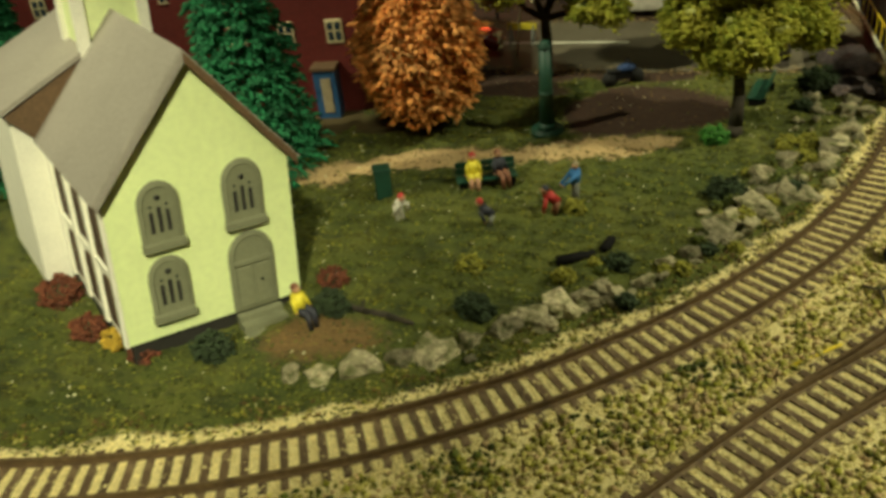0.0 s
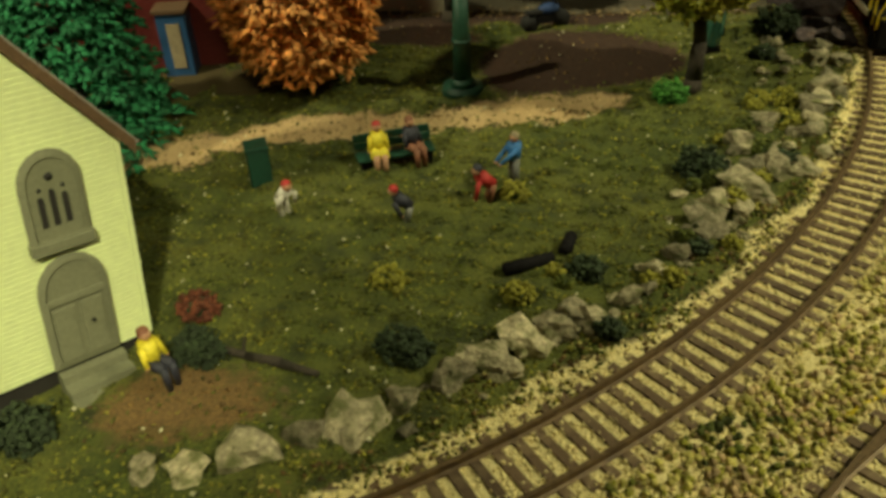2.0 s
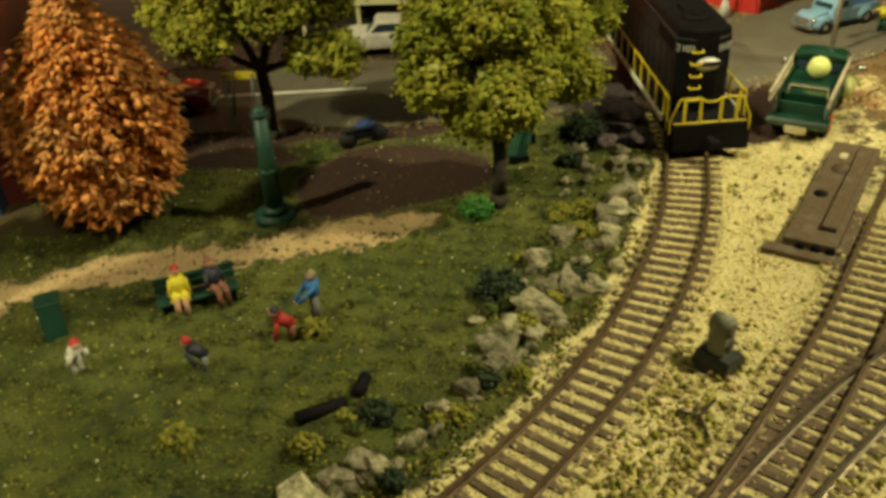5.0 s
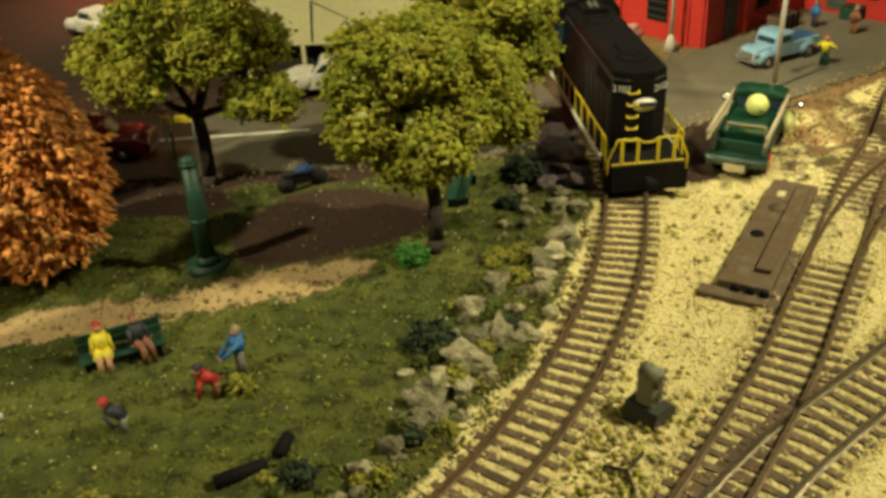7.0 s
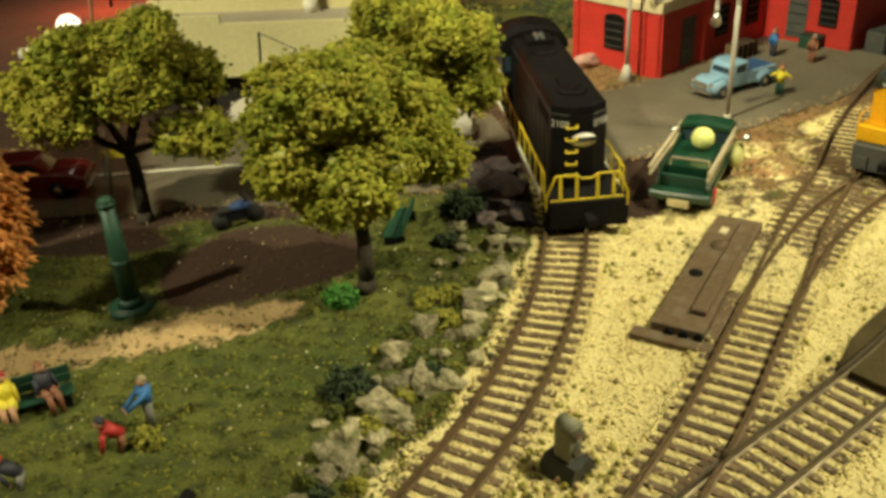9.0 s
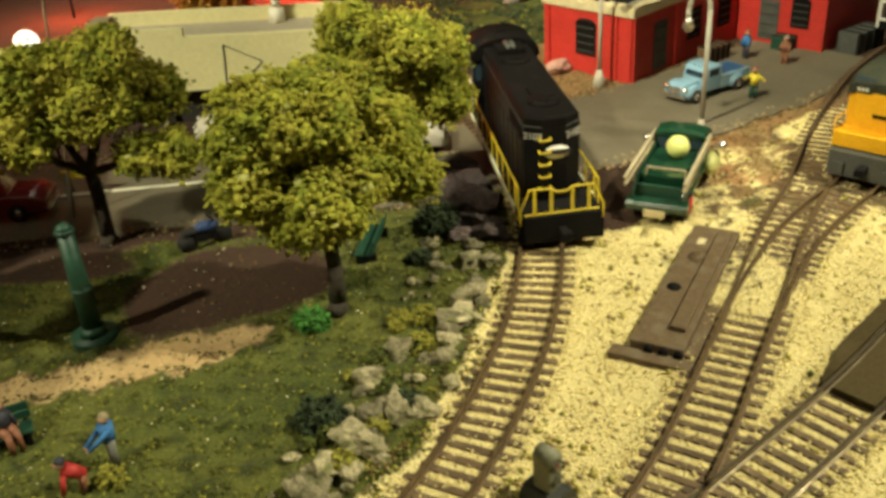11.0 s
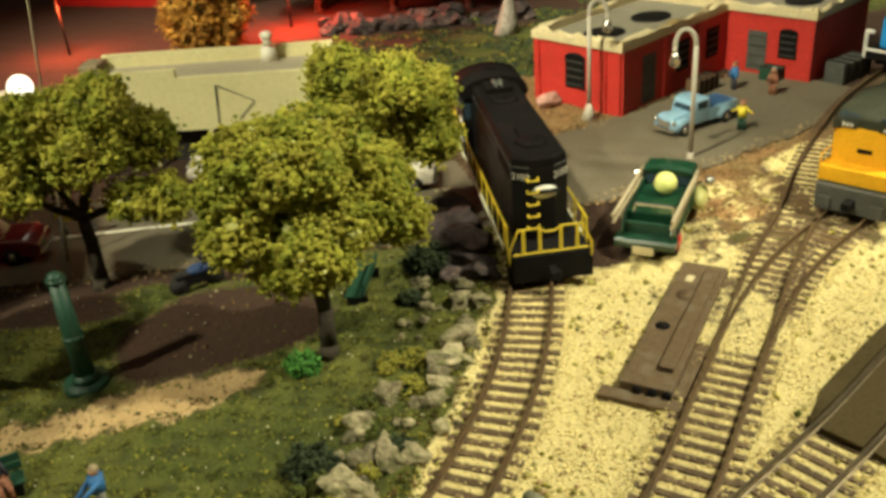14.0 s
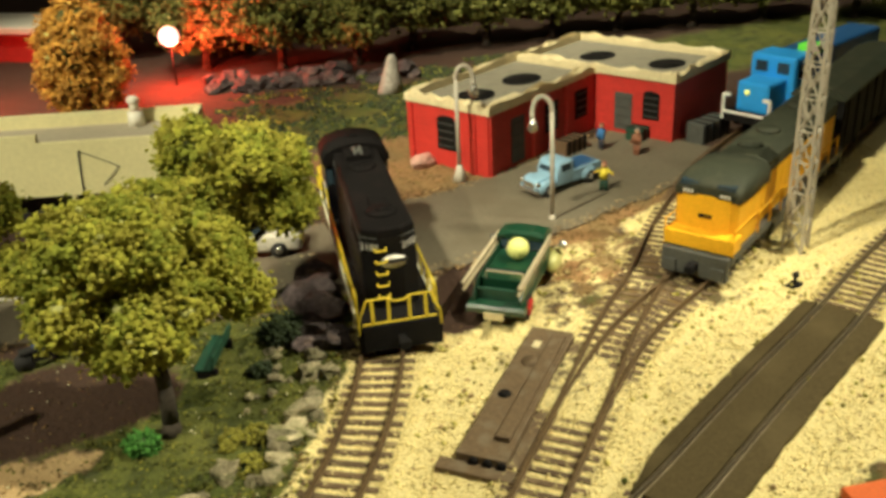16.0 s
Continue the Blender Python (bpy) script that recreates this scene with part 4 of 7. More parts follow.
def build_blue_loco(x, y, turn):
    loco = thing("diesel_locomotive", x, y, 0, turn, "bright blue diesel locomotive with white end railing", "locomotive")
    bm = bmesh.new()
    box(bm, 0.2, 16.4, -1.6, 1.6, 1.2, 1.75, bevel=0.05)
    part("frame", bm, M_FRAME, loco)
    for cx in (3.4, 13):
        wheel_truck(loco, cx, M_FRAME, M_FRAME)
    bm = bmesh.new()
    box(bm, 0.9, 3.1, -1.1, 1.1, 1.75, 3.7, bevel=0.22)
    part("short_hood", bm, M_BLUE_LOCO, loco)
    bm = bmesh.new()
    box(bm, 3.1, 5.4, -1.55, 1.55, 1.75, 5.0, bevel=0.22)
    part("cab", bm, M_BLUE_LOCO, loco)
    for py in (-0.75, 0.75):
        bm = bmesh.new()
        box(bm, 3.06, 3.12, py - 0.4, py + 0.4, 3.9, 4.6, bevel=0.02)
        part("windshield", bm, M_GLASS, loco)
    for s in (-1, 1):
        bm = bmesh.new()
        box(bm, 3.6, 4.9, s * 1.55 - 0.02, s * 1.55 + 0.02, 3.6, 4.5, bevel=0.015)
        part("cab_window", bm, M_GLASS, loco)
    bm = bmesh.new()
    box(bm, 5.4, 15.6, -1.15, 1.15, 1.75, 4.8, bevel=0.2)
    part("long_hood", bm, M_BLUE_DARK, loco, "dark blue long hood")
    # lime green block added on the hood to match a lime patch there
    bm = bmesh.new()
    box(bm, 5.6, 7.0, -1.3, -0.2, 4.6, 5.3, bevel=0.1)
    part("roof_box", bm, mat("lime_green", (0.18, 0.85, 0.05), 0.5, var=0.1), loco, "lime green block on the hood")
    bm = bmesh.new()
    ball(bm, (0.86, 0.35, 3.05), 0.17)
    part("headlight", bm, mat("lit_headlight", (0.9, 0.85, 0.15), 0.4, var=0, bump=0, emit=0.9), loco, "lit yellow headlight")
    bm = bmesh.new()
    pipe(bm, [(0.25, -1.6, 1.8), (0.25, 1.6, 1.8)], 0.1)
    bar = part("end_railing", bm, M_DECAL, loco, "white end railing")
    for s in (-1, 1):
        bm = bmesh.new()
        pipe(bm, [(0.25, s * 1.6, 1.3), (0.25, s * 1.6, 2.9), (0.25, s * 1.15, 2.9)], 0.13)
        part("railing_post", bm, M_DECAL, bar)


build_yellow_loco(41.2, 44.75, 27.0)
build_blue_loco(56.35, 58.4, 16.5)


def build_covered_wagon(x, y, turn):
    w = thing("covered_wagon", x, y, 0, turn, "black covered wagon with a dull grey-green roof", "wagon")
    bm = bmesh.new()
    box(bm, 0.2, 13.0, -1.45, 1.45, 1.2, 4.3, bevel=0.05)
    part("body", bm, M_FRAME, w)
    for s in (-1, 1):
        for k in range(7):
            bm = bmesh.new()
            px = 1.0 + k * 1.85
            box(bm, px - 0.07, px + 0.07, s * 1.48 - 0.05, s * 1.48 + 0.05, 1.25, 4.2)
            part("side_rib", bm, M_FRAME, w)
    bm = bmesh.new()
    prof = [(-1.55, 4.25), (-1.55, 4.4), (-0.7, 4.75), (0.7, 4.75), (1.55, 4.4), (1.55, 4.25)]
    loft(bm, [[(0.1, py, pz) for py, pz in prof], [(13.1, py, pz) for py, pz in prof]])
    part("roof", bm, M_GREY_LOCO, w, "dull grey-green roof")
    for cx in (2.6, 10.6):
        wheel_truck(w, cx, M_FRAME, M_FRAME)
    bm = bmesh.new()
    box(bm, -0.6, 0.3, -0.16, 0.16, 0.9, 1.2, bevel=0.04)
    part("coupler", bm, M_FRAME, w)


build_covered_wagon(56.3, 52.65, 26.5)


# ---- buildings ----
def arch_outline(cx, z0, w, hgt, n=10):
    r = w / 2
    return [(cx - r, z0), (cx + r, z0)] + [(cx + r * math.cos(t), z0 + hgt - r * 1.15 + r * 1.15 * math.sin(t)) for t in np.linspace(0, math.pi, n)]


CHURCH = pose(-6.49 * CM, 31.28 * CM, 1.0 * CM, -0.9, 5.9, 33.9)     # pose, tilt included, fitted to the camera's view


def build_church():
    c = thing("church", 0, 0, 0, 0, "pale yellow-green model church with grey roof and arched windows", "church")
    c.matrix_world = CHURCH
    w, eave, apex, depth, wing = 6.41, 5.62, 9.49, 13.0, 6.95
    pitch = (apex - eave) / (w / 2)
    # hollow shell: front, back and two sides
    for name, y0, y1, m in (("front_wall", 0, 0.25, M_CHURCH), ("back_wall", depth - 0.25, depth, M_CHURCH_WHITE)):
        bm = bmesh.new()
        prism(bm, [(0, 0), (w, 0), (w, eave), (w / 2, apex), (0, eave)], y0, y1)
        part(name, bm, m, c)
    for x0 in (0, w - 0.25):
        bm = bmesh.new()
        box(bm, x0, x0 + 0.25, 0.25, depth - 0.25, 0, eave)
        part("side_wall", bm, M_CHURCH_WHITE, c)
    bm = bmesh.new()
    box(bm, 0.14, w - 0.14, 0.14, depth - 0.14, -1.6, 0.02)
    part("foundation", bm, M_DARK, c, "dark recessed foundation")
    # clapboards on the front: thin proud boards
    z = 0.1
    while z < apex - 0.25:
        half = w / 2 - 0.02 if z < eave else (apex - z) / (apex - eave) * w / 2 - 0.05
        bm = bmesh.new()
        box(bm, w / 2 - half, w / 2 + half, -0.012, 0.01, z, z + 0.09)
        part("clapboard", bm, M_CHURCH, c)
        z += 0.14

    def slope_roof(name, x_low, x_high, z_high, fall, y0, y1, thick, material, label):
        s = 1 if x_low > x_high else -1
        z_low = z_high - fall * abs(x_low - x_high)
        k = thick / math.hypot(1, fall)
        bm = bmesh.new()
        prism(bm, [(x_high, z_high), (x_low, z_low), (x_low + s * k * fall, z_low + k), (x_high, z_high + thick * math.hypot(1, fall))], y0, y1)
        part(name, bm, material, c, label)

    slope_roof("roof", -0.26, w / 2, apex + 0.06, pitch, -0.35, wing, 0.17, M_CHURCH_ROOF, "plain grey roof slope")
    slope_roof("roof", w + 0.26, w / 2, apex + 0.06, pitch, -0.35, depth + 0.3, 0.17, M_CHURCH_ROOF, "plain grey roof slope")
    for s in (-1, 1):
        bx = w / 2 + s * (w / 2 + 0.26)
        bz = apex + 0.06 - pitch * (w / 2 + 0.26)
        bm = bmesh.new()
        prism(bm, [(w / 2, apex + 0.05), (bx, bz - 0.01), (bx, bz - 0.09), (w / 2, apex - 0.03)], -0.33, 0.0)
        part("soffit", bm, M_SOFFIT, c, "brown soffit under the roof overhang")
        bm = bmesh.new()
        prism(bm, [(w / 2, apex + 0.26), (bx, bz + 0.2), (bx, bz - 0.16), (w / 2, apex - 0.1)], -0.42, -0.36)
        part("rake_board", bm, M_SOFFIT if s > 0 else M_CHURCH_ROOF, c)
    # the wider rear part under a flatter slope, with a brown triangle, shaped to the camera's view
    bm = bmesh.new()
    prism(bm, [(-0.28, 5.55), (-1.2, 6.5), (1.95, 8.2)], wing, wing + 0.15)
    part("gable_board", bm, M_SOFFIT, c, "dark brown triangle below the rear roof edge")
    slope_roof("roof", -1.35, w / 2, 8.92, 0.52, wing - 0.1, depth + 0.3, 0.17, M_CHURCH_ROOF, "flatter grey rear roof slope")
    bm = bmesh.new()
    box(bm, -1.0, 0.0, wing + 0.5, depth - 0.25, -0.6, 6.55)
    part("rear_aisle", bm, M_CHURCH_WHITE, c, "pale side aisle wall")
    # steeple astride the ridge
    bm = bmesh.new()
    box(bm, w / 2 - 1.15, w / 2 + 1.15, wing, wing + 2.3, 7.6, 15.0, bevel=0.03)
    part("steeple_base", bm, [M_CHURCH], c)
    for px in (w / 2 - 1.15, w / 2 + 1.15):
        for py in (wing, wing + 2.3):
            bm = bmesh.new()
            box(bm, px - 0.2, px + 0.2, py - 0.2, py + 0.2, 7.7, 15.0)
            part("steeple_corner_board", bm, M_CHURCH_WHITE, c)
    bm = bmesh.new()
    rod(bm, (w / 2, wing + 1.15, 15.0), (w / 2, wing + 1.15, 21.5), 1.75, 0.02, sides=4)
    part("spire", bm, M_CHURCH_ROOF, c)
    bm = bmesh.new()
    box(bm, w - 0.1, w + 0.04, -0.03, 0.14, 0, eave)
    part("corner_board", bm, M_CHURCH, c)
    # side wall: white pilasters and a belt, brown windows between them in two rows
    for py, half in ((0.13, 0.16), (2.3, 0.17), (4.5, 0.17), (6.7, 0.17)):
        bm = bmesh.new()
        box(bm, -0.12, 0.01, py - half, py + half, -0.02, eave - 0.25, bevel=0.02)
        part("pilaster", bm, M_CHURCH_WHITE, c, "white pilaster on the side wall")
    for k in range(3):
        y0 = 0.31 + 2.2 * k
        bm = bmesh.new()
        box(bm, -0.08, 0.012, y0, y0 + 1.8, 2.42, 2.66, bevel=0.02)
        part("belt_course", bm, M_CHURCH_WHITE, c)
        for z0, z1 in ((0.35, 2.3), (2.85, 5.0)):
            bm = bmesh.new()
            prism(bm, arch_outline(0.9, z0, 1.25, z1 - z0), -0.03, 0.03)
            for v in bm.verts:
                v.co = Vector((v.co.y - 0.01, y0 + v.co.x, v.co.z))
            bmesh.ops.recalc_face_normals(bm, faces=bm.faces)
            f = part("side_window", bm, M_SOFFIT, c, "brown arched side window")
            bm = bmesh.new()
            box(bm, -0.07, -0.035, y0 + 0.86, y0 + 0.94, z0 + 0.05, z1 - 0.1)
            part("mullion", bm, M_DARK, f)

    def arched(name, cx, z0, ww, hh, door=False):
        bm = bmesh.new()
        prism(bm, arch_outline(cx, z0, ww, hh), -0.10, 0.02)
        f = part(name, bm, M_SAGE, c, "grey-green cast arched " + ("door" if door else "window"))
        bm = bmesh.new()
        inner = arch_outline(cx, z0 + 0.22, ww - 0.3, hh - 0.36)
        front = [bm.verts.new((x, -0.11, z)) for x, z in arch_outline(cx, z0 + 0.02, ww + 0.06, hh + 0.04)]
        back = [bm.verts.new((x, -0.16, z)) for x, z in inner]
        for i in range(len(inner)):
            j = (i + 1) % len(inner)
            bm.faces.new((front[i], front[j], back[j], back[i]))
        bmesh.ops.recalc_face_normals(bm, faces=bm.faces)
        part("surround", bm, M_SAGE, f)
        if door:
            bm = bmesh.new()
            rod(bm, (cx + 0.3, -0.16, z0 + 1.1), (cx + 0.3, -0.22, z0 + 1.1), 0.05)
            part("door_knob", bm, M_FRAME, f)
            bm = bmesh.new()
            box(bm, cx - 0.72, cx + 0.72, -0.18, -0.12, z0 + hh * 0.60, z0 + hh * 0.66, bevel=0.02)
            part("transom", bm, M_SAGE, f)
            for k in (-1, 1):
                bm = bmesh.new()
                box(bm, cx + k * 0.34 - 0.27, cx + k * 0.34 + 0.27, -0.15, -0.09, z0 + 0.2, z0 + hh * 0.56, bevel=0.02)
                part("door_panel", bm, M_SAGE, f)
        else:
            bm = bmesh.new()
            box(bm, cx - ww / 2 - 0.05, cx + ww / 2 + 0.05, -0.26, 0, z0 - 0.08, z0 + 0.22, bevel=0.03)
            part("sill", bm, M_SAGE, f)
            for k in (-1, 0, 1):
                bm = bmesh.new()
                prism(bm, arch_outline(cx + k * 0.28, z0 + 0.55, 0.14, 0.92 - 0.14 * abs(k), 6), -0.125, -0.09)
                part("lancet_opening", bm, M_DARK, f)
            for px, pz, r in ((0, 1.78, 0.1), (-0.27, 1.5, 0.05), (0.27, 1.5, 0.05)):
                bm = bmesh.new()
                rod(bm, (cx + px, -0.125, z0 + pz), (cx + px, -0.09, z0 + pz), r, sides=10)
                part("rose_opening", bm, M_DARK, f)

    arched("window", 1.75, 3.36, 1.38, 2.32)
    arched("window", 4.66, 3.36, 1.42, 2.40)
    arched("window", 1.70, 0.68, 1.38, 2.32)
    arched("door", 4.67, 0.02, 1.66, 3.05, True)
    steps = tagged(new("step_block"), "grey-green cast front steps below the church door", "steps")
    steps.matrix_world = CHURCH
    for k in range(4):
        bm = bmesh.new()
        box(bm, 3.85, 5.55, -0.40 - 0.38 * k, -0.12, -1.3, -0.02 - 0.25 * k, bevel=0.02)
        part("step", bm, M_SAGE, steps)


build_church()


def build_red_station():
    """L-shaped single-storey brick building."""
    n = thing("brick_building", 40.1, 61.8, 0, 23.0, "single-storey red brick building with cream parapet and flat grey roof", "building")
    # local x along the long dark side, y to the back along the lit front
    w1, d1, top = 11.3, 6.6, 3.88
    def block(x0, x1, y0, y1, z1):
        for name, a in (("wall", (x0, x1, y0, y0 + 0.3)), ("wall", (x0, x0 + 0.3, y0 + 0.3, y1 - 0.3)), ("wall", (x1 - 0.3, x1, y0 + 0.3, y1 - 0.3)), ("wall", (x0, x1, y1 - 0.3, y1))):
            bm = bmesh.new()
            box(bm, *a, -0.2, z1)
            part(name, bm, M_BRICK_RED, n)
        bm = bmesh.new()
        box(bm, x0 + 0.25, x1 - 0.25, y0 + 0.25, y1 - 0.25, z1 - 0.2, z1 + 0.05)
        part("roof", bm, M_ROOF_GREY, n, "flat grey roof")
        rng = random.Random(int(x1 * 7))
        for name, a in (("parapet", (x0 - 0.12, x1 + 0.12, y0 - 0.12, y0 + 0.3)), ("parapet", (x0 - 0.12, x0 + 0.3, y0 + 0.3, y1 - 0.3)), ("parapet", (x1 - 0.3, x1 + 0.12, y0 + 0.3, y1 - 0.3)), ("parapet", (x0 - 0.12, x1 + 0.12, y1 - 0.3, y1 + 0.12))):
            bm = bmesh.new()
            box(bm, *a, z1 - 0.05, z1 + 0.42, bevel=0.04)
            bmesh.ops.subdivide_edges(bm, edges=[e for e in bm.edges if e.calc_length() > 1.5], cuts=11, use_grid_fill=True)
            for v in bm.verts:
                if v.co.z > z1 + 0.2:
                    v.co.z += rng.choice([-0.12, -0.05, 0.0, 0.06, 0.22]) + rng.uniform(-0.05, 0.05)
            part(name, bm, M_CREAM, n, "chalky cream parapet")
    block(0, w1, 0, d1, top)
    block(w1 + 0.02, w1 + 7.4, -5.9, d1 - 0.5, top + 0.05)
    for x, y in ((2.6, 3.2), (7.2, 3.0), (14.8, 2.0), (15.2, -3.2)):
        bm = bmesh.new()
        rod(bm, (x, y, top), (x, y, top + 0.12), 1.2, 1.15, sides=20)
        for v in bm.verts:
            v.co.x = x + (v.co.x - x) * 1.25
        part("roof_patch", bm, M_FRAME, n, "dark round roof hatch")
    def opening(x0, x1, y0, y1, z0, z1, side, name="window"):
        bm = bmesh.new()
        box(bm, x0, x1, y0, y1, z0, z1, bevel=0.02)
        f = part(name, bm, M_GREY_TRUCKS if name == "door" else M_FRAME, n, "dark barred window" if name == "window" else "grey door")
        for k in range(4):
            bm = bmesh.new()
            zz = z0 + (z1 - z0) * (k + 0.5) / 4
            if side == "x":
                box(bm, x0 - 0.05, x0 + 0.01, y0 + 0.1, y1 - 0.1, zz - 0.035, zz + 0.035)
            else:
                box(bm, x0 + 0.1, x1 - 0.1, y0 - 0.05, y0 + 0.01, zz - 0.035, zz + 0.035)
            part("bar", bm, M_SIGNAL_DARK, f)
    opening(-0.06, 0.1, 2.6, 4.1, 1.15, 3.05, "x")
    for xa, yc, half in ((-0.06, 3.35, 0.75), (w1 - 0.04, -4.3, 0.6)):
        bm = bmesh.new()
        rod(bm, (xa - 0.02, yc, 0), (xa + 0.12, yc, 0), half, sides=24)
        for v in bm.verts:
            v.co.z = (3.0 if yc > 0 else 2.9) + max(v.co.z, 0) * 0.45
        part("window_arch", bm, M_FRAME, n, "dark arched window head")
    opening(2.1, 3.4, -0.06, 0.1, 0.2, 3.1, "y", "door")
    for x in (5.6, 9.0):
        opening(x, x + 1.4, -0.06, 0.1, 1.2, 3.1, "y")
    wx = w1 + 0.02
    opening(wx - 0.06, wx + 0.1, -4.9, -3.7, 1.3, 2.95, "x")
    opening(wx - 0.06, wx + 0.1, -2.9, -1.6, 0.3, 2.8, "x", "door")
    for a in [(-0.14, -0.003, y0, y0 + 0.4) for y0 in (0.0, 1.0, 6.1)] + [(x0, x0 + 0.4, -0.14, -0.003) for x0 in (0.02, 4.2, 7.8)]:
        bm = bmesh.new()
        box(bm, *a, -0.2, top - 0.1)
        part("pilaster", bm, M_BRICK_RED, n)


build_red_station()


def build_deli():
    ang = -22.5
    d = thing("flat_roofed_shop", 10.9, 69.9, 0, ang, "low cream stucco shop with pale grey flat roof", "building")
    L, dep = 13.6, 3.9
    bm = bmesh.new()
    box(bm, 0, L, 0, 0.3, 2.1, 5.15, bevel=0.03)
    box(bm, 0, 5.5, 0, 0.3, 5.15, 5.6, bevel=0.02)
    part("front_wall", bm, M_DELI, d)
    for x0 in (0, L - 0.3):
        bm = bmesh.new()
        box(bm, x0, x0 + 0.3, 0.3, dep, 0, 5.5, bevel=0.02)
        part("side_wall", bm, M_DELI, d)
    bm = bmesh.new()
    box(bm, 0, L, dep, dep + 0.35, 0, 5.6, bevel=0.03)
    part("back_wall", bm, M_DELI, d)
    bm = bmesh.new()
    box(bm, 0.3, L - 0.3, 0.3, dep, 4.6, 4.85)
    part("roof", bm, M_DELI_ROOF, d, "pale grey flat roof")
    bm = bmesh.new()
    box(bm, 0.3, L - 0.3, 0.9, 1.1, 0, 2.4)
    part("shop_front", bm, M_DARK, d, "dark recessed shop front")
    for k in range(5):
        bm = bmesh.new()
        px = 0.15 + k * (L - 0.3) / 4
        box(bm, px - 0.12, px + 0.12, 0.05, 0.3, 0, 2.1)
        part("post", bm, M_DELI, d)
    bm = bmesh.new()
    pipe(bm, [(7.6, -0.03, 4.6), (7.4, -0.03, 2.3)], 0.05)
    pipe(bm, [(7.6, -0.03, 4.6), (9.6, -0.03, 3.6), (8.6, -0.03, 2.6)], 0.03)
    part("sign_bracket", bm, M_GREY_TRUCKS, d, "thin grey sign bracket")
    bm = bmesh.new()
    box(bm, 0.0, 1.1, 0.6, 2.2, 5.0, 5.95, bevel=0.1)
    part("corner_block", bm, M_WOOD_RAIL, d)
    v = thing("roof_vent", 0, 0, 0, 0, "white mushroom roof vent on the shop roof", "vent")
    v.matrix_world = at(10.9, 69.9, 0, ang) @ at(10.0, 3.3, 4.85)
    bm = bmesh.new()
    rod(bm, (0, 0, -0.02), (0, 0, 0.8), 0.5, 0.42, sides=16)
    part("vent_base", bm, M_CHURCH_WHITE, v)
    bm = bmesh.new()
    rod(bm, (0, 0, 0.9), (0, 0, 1.3), 0.25, sides=12)
    ball(bm, (0, 0, 1.45), 0.38, squash=(1, 1, 0.75))
    part("vent_cap", bm, M_CHURCH_WHITE, v)


build_deli()


def build_maroon_house(x, y, turn, w, dep, hgt, label):
    b = thing("brick_house", x, y, 0, turn, label, "house")
    for a in ((0, w, 0, 0.3), (0, 0.3, 0.3, dep - 0.3), (w - 0.3, w, 0.3, dep - 0.3), (0, w, dep - 0.3, dep)):
        bm = bmesh.new()
        box(bm, *a, -0.3, hgt)
        part("wall", bm, M_BRICK_MAROON, b)
    bm = bmesh.new()
    prism(bm, [(-0.5, hgt - 0.1), (w + 0.5, hgt - 0.1), (w / 2, hgt + 3.2)], -0.4, dep + 0.4)
    part("roof", bm, M_SOFFIT, b, "dark brown roof")
    for z in (4.0, 7.4):
        for k in range(int(w // 2.6)):
            cx = w - 1.5 - k * 2.6
            bm = bmesh.new()
            box(bm, cx - 0.45, cx + 0.45, -0.08, 0.05, z, z + 1.25, bevel=0.03)
            f = part("window", bm, M_CREAM, b, "cream window frame")
            for i in (-1, 1):
                for j in (0, 1):
                    bm = bmesh.new()
                    box(bm, cx + i * 0.2 - 0.14, cx + i * 0.2 + 0.14, -0.10, -0.06, z + 0.15 + j * 0.55, z + 0.6 + j * 0.5)
                    part("pane", bm, M_GLASS, f)


build_maroon_house(-9.2, 53.6, -6, 10.0, 7, 10.5, "dark maroon brick house with cream windows")
build_maroon_house(-24.0, 63.0, 4, 13, 8, 11, "maroon brick house behind the church")

# ---- trees ----
# pale colour for the few flakes that imitate glints on the leaves
M_LEAF_GLINT = mat("leaf_glint_flake", (0.55, 0.55, 0.16), 0.6, var=0.2, per_island=0.3)
M_LEAF_GREEN = mat("mid_green_foam_leaf", (0.26, 0.285, 0.03), 0.9, var=0.2, per_island=0.16, spec=0.2)
M_LEAF_TAN = mat("tan_olive_foam_leaf", (0.39, 0.36, 0.045), 0.9, var=0.2, per_island=0.16, spec=0.2)
M_CROWN_SHADE = mat("crown_shade_olive", (0.07, 0.075, 0.014), 0.95, var=0.4, fine=300, coarse=90, bump=0.8, depth=0.0015)
def crown_points(blobs, per_area, seed, fill=0.25):
    """Points over the upper and outer skin of a crown made of lobes, thinner inside."""
    rng = np.random.default_rng(seed)
    out = []
    for cx, cy, cz, r, rz in blobs:
        n = int(per_area * 4 * math.pi * r * r)
        v = rng.normal(size=(n, 3))
        v /= np.linalg.norm(v, axis=1, keepdims=True)
        bumps = 1 + 0.21 * np.sin(5 * v[:, 0] + 3 * cx) * np.sin(6 * v[:, 1] + cy) + 0.10 * np.sin(11 * v[:, 2] + 7 * v[:, 0]) + 0.08 * np.sin(17 * v[:, 1] - 5 * v[:, 0])
        rad = np.where(rng.random(n) < fill, rng.uniform(0.6, 0.95, n), np.where(rng.random(n) < 0.12, rng.uniform(1.03, 1.16, n), rng.uniform(0.9, 1.05, n))) * bumps
        p = v * rad[:, None] * np.array([r, r, rz]) + np.array([cx, cy, cz])
        out.append(p[p[:, 2] > cz - rz * 0.95])
    return np.concatenate(out)


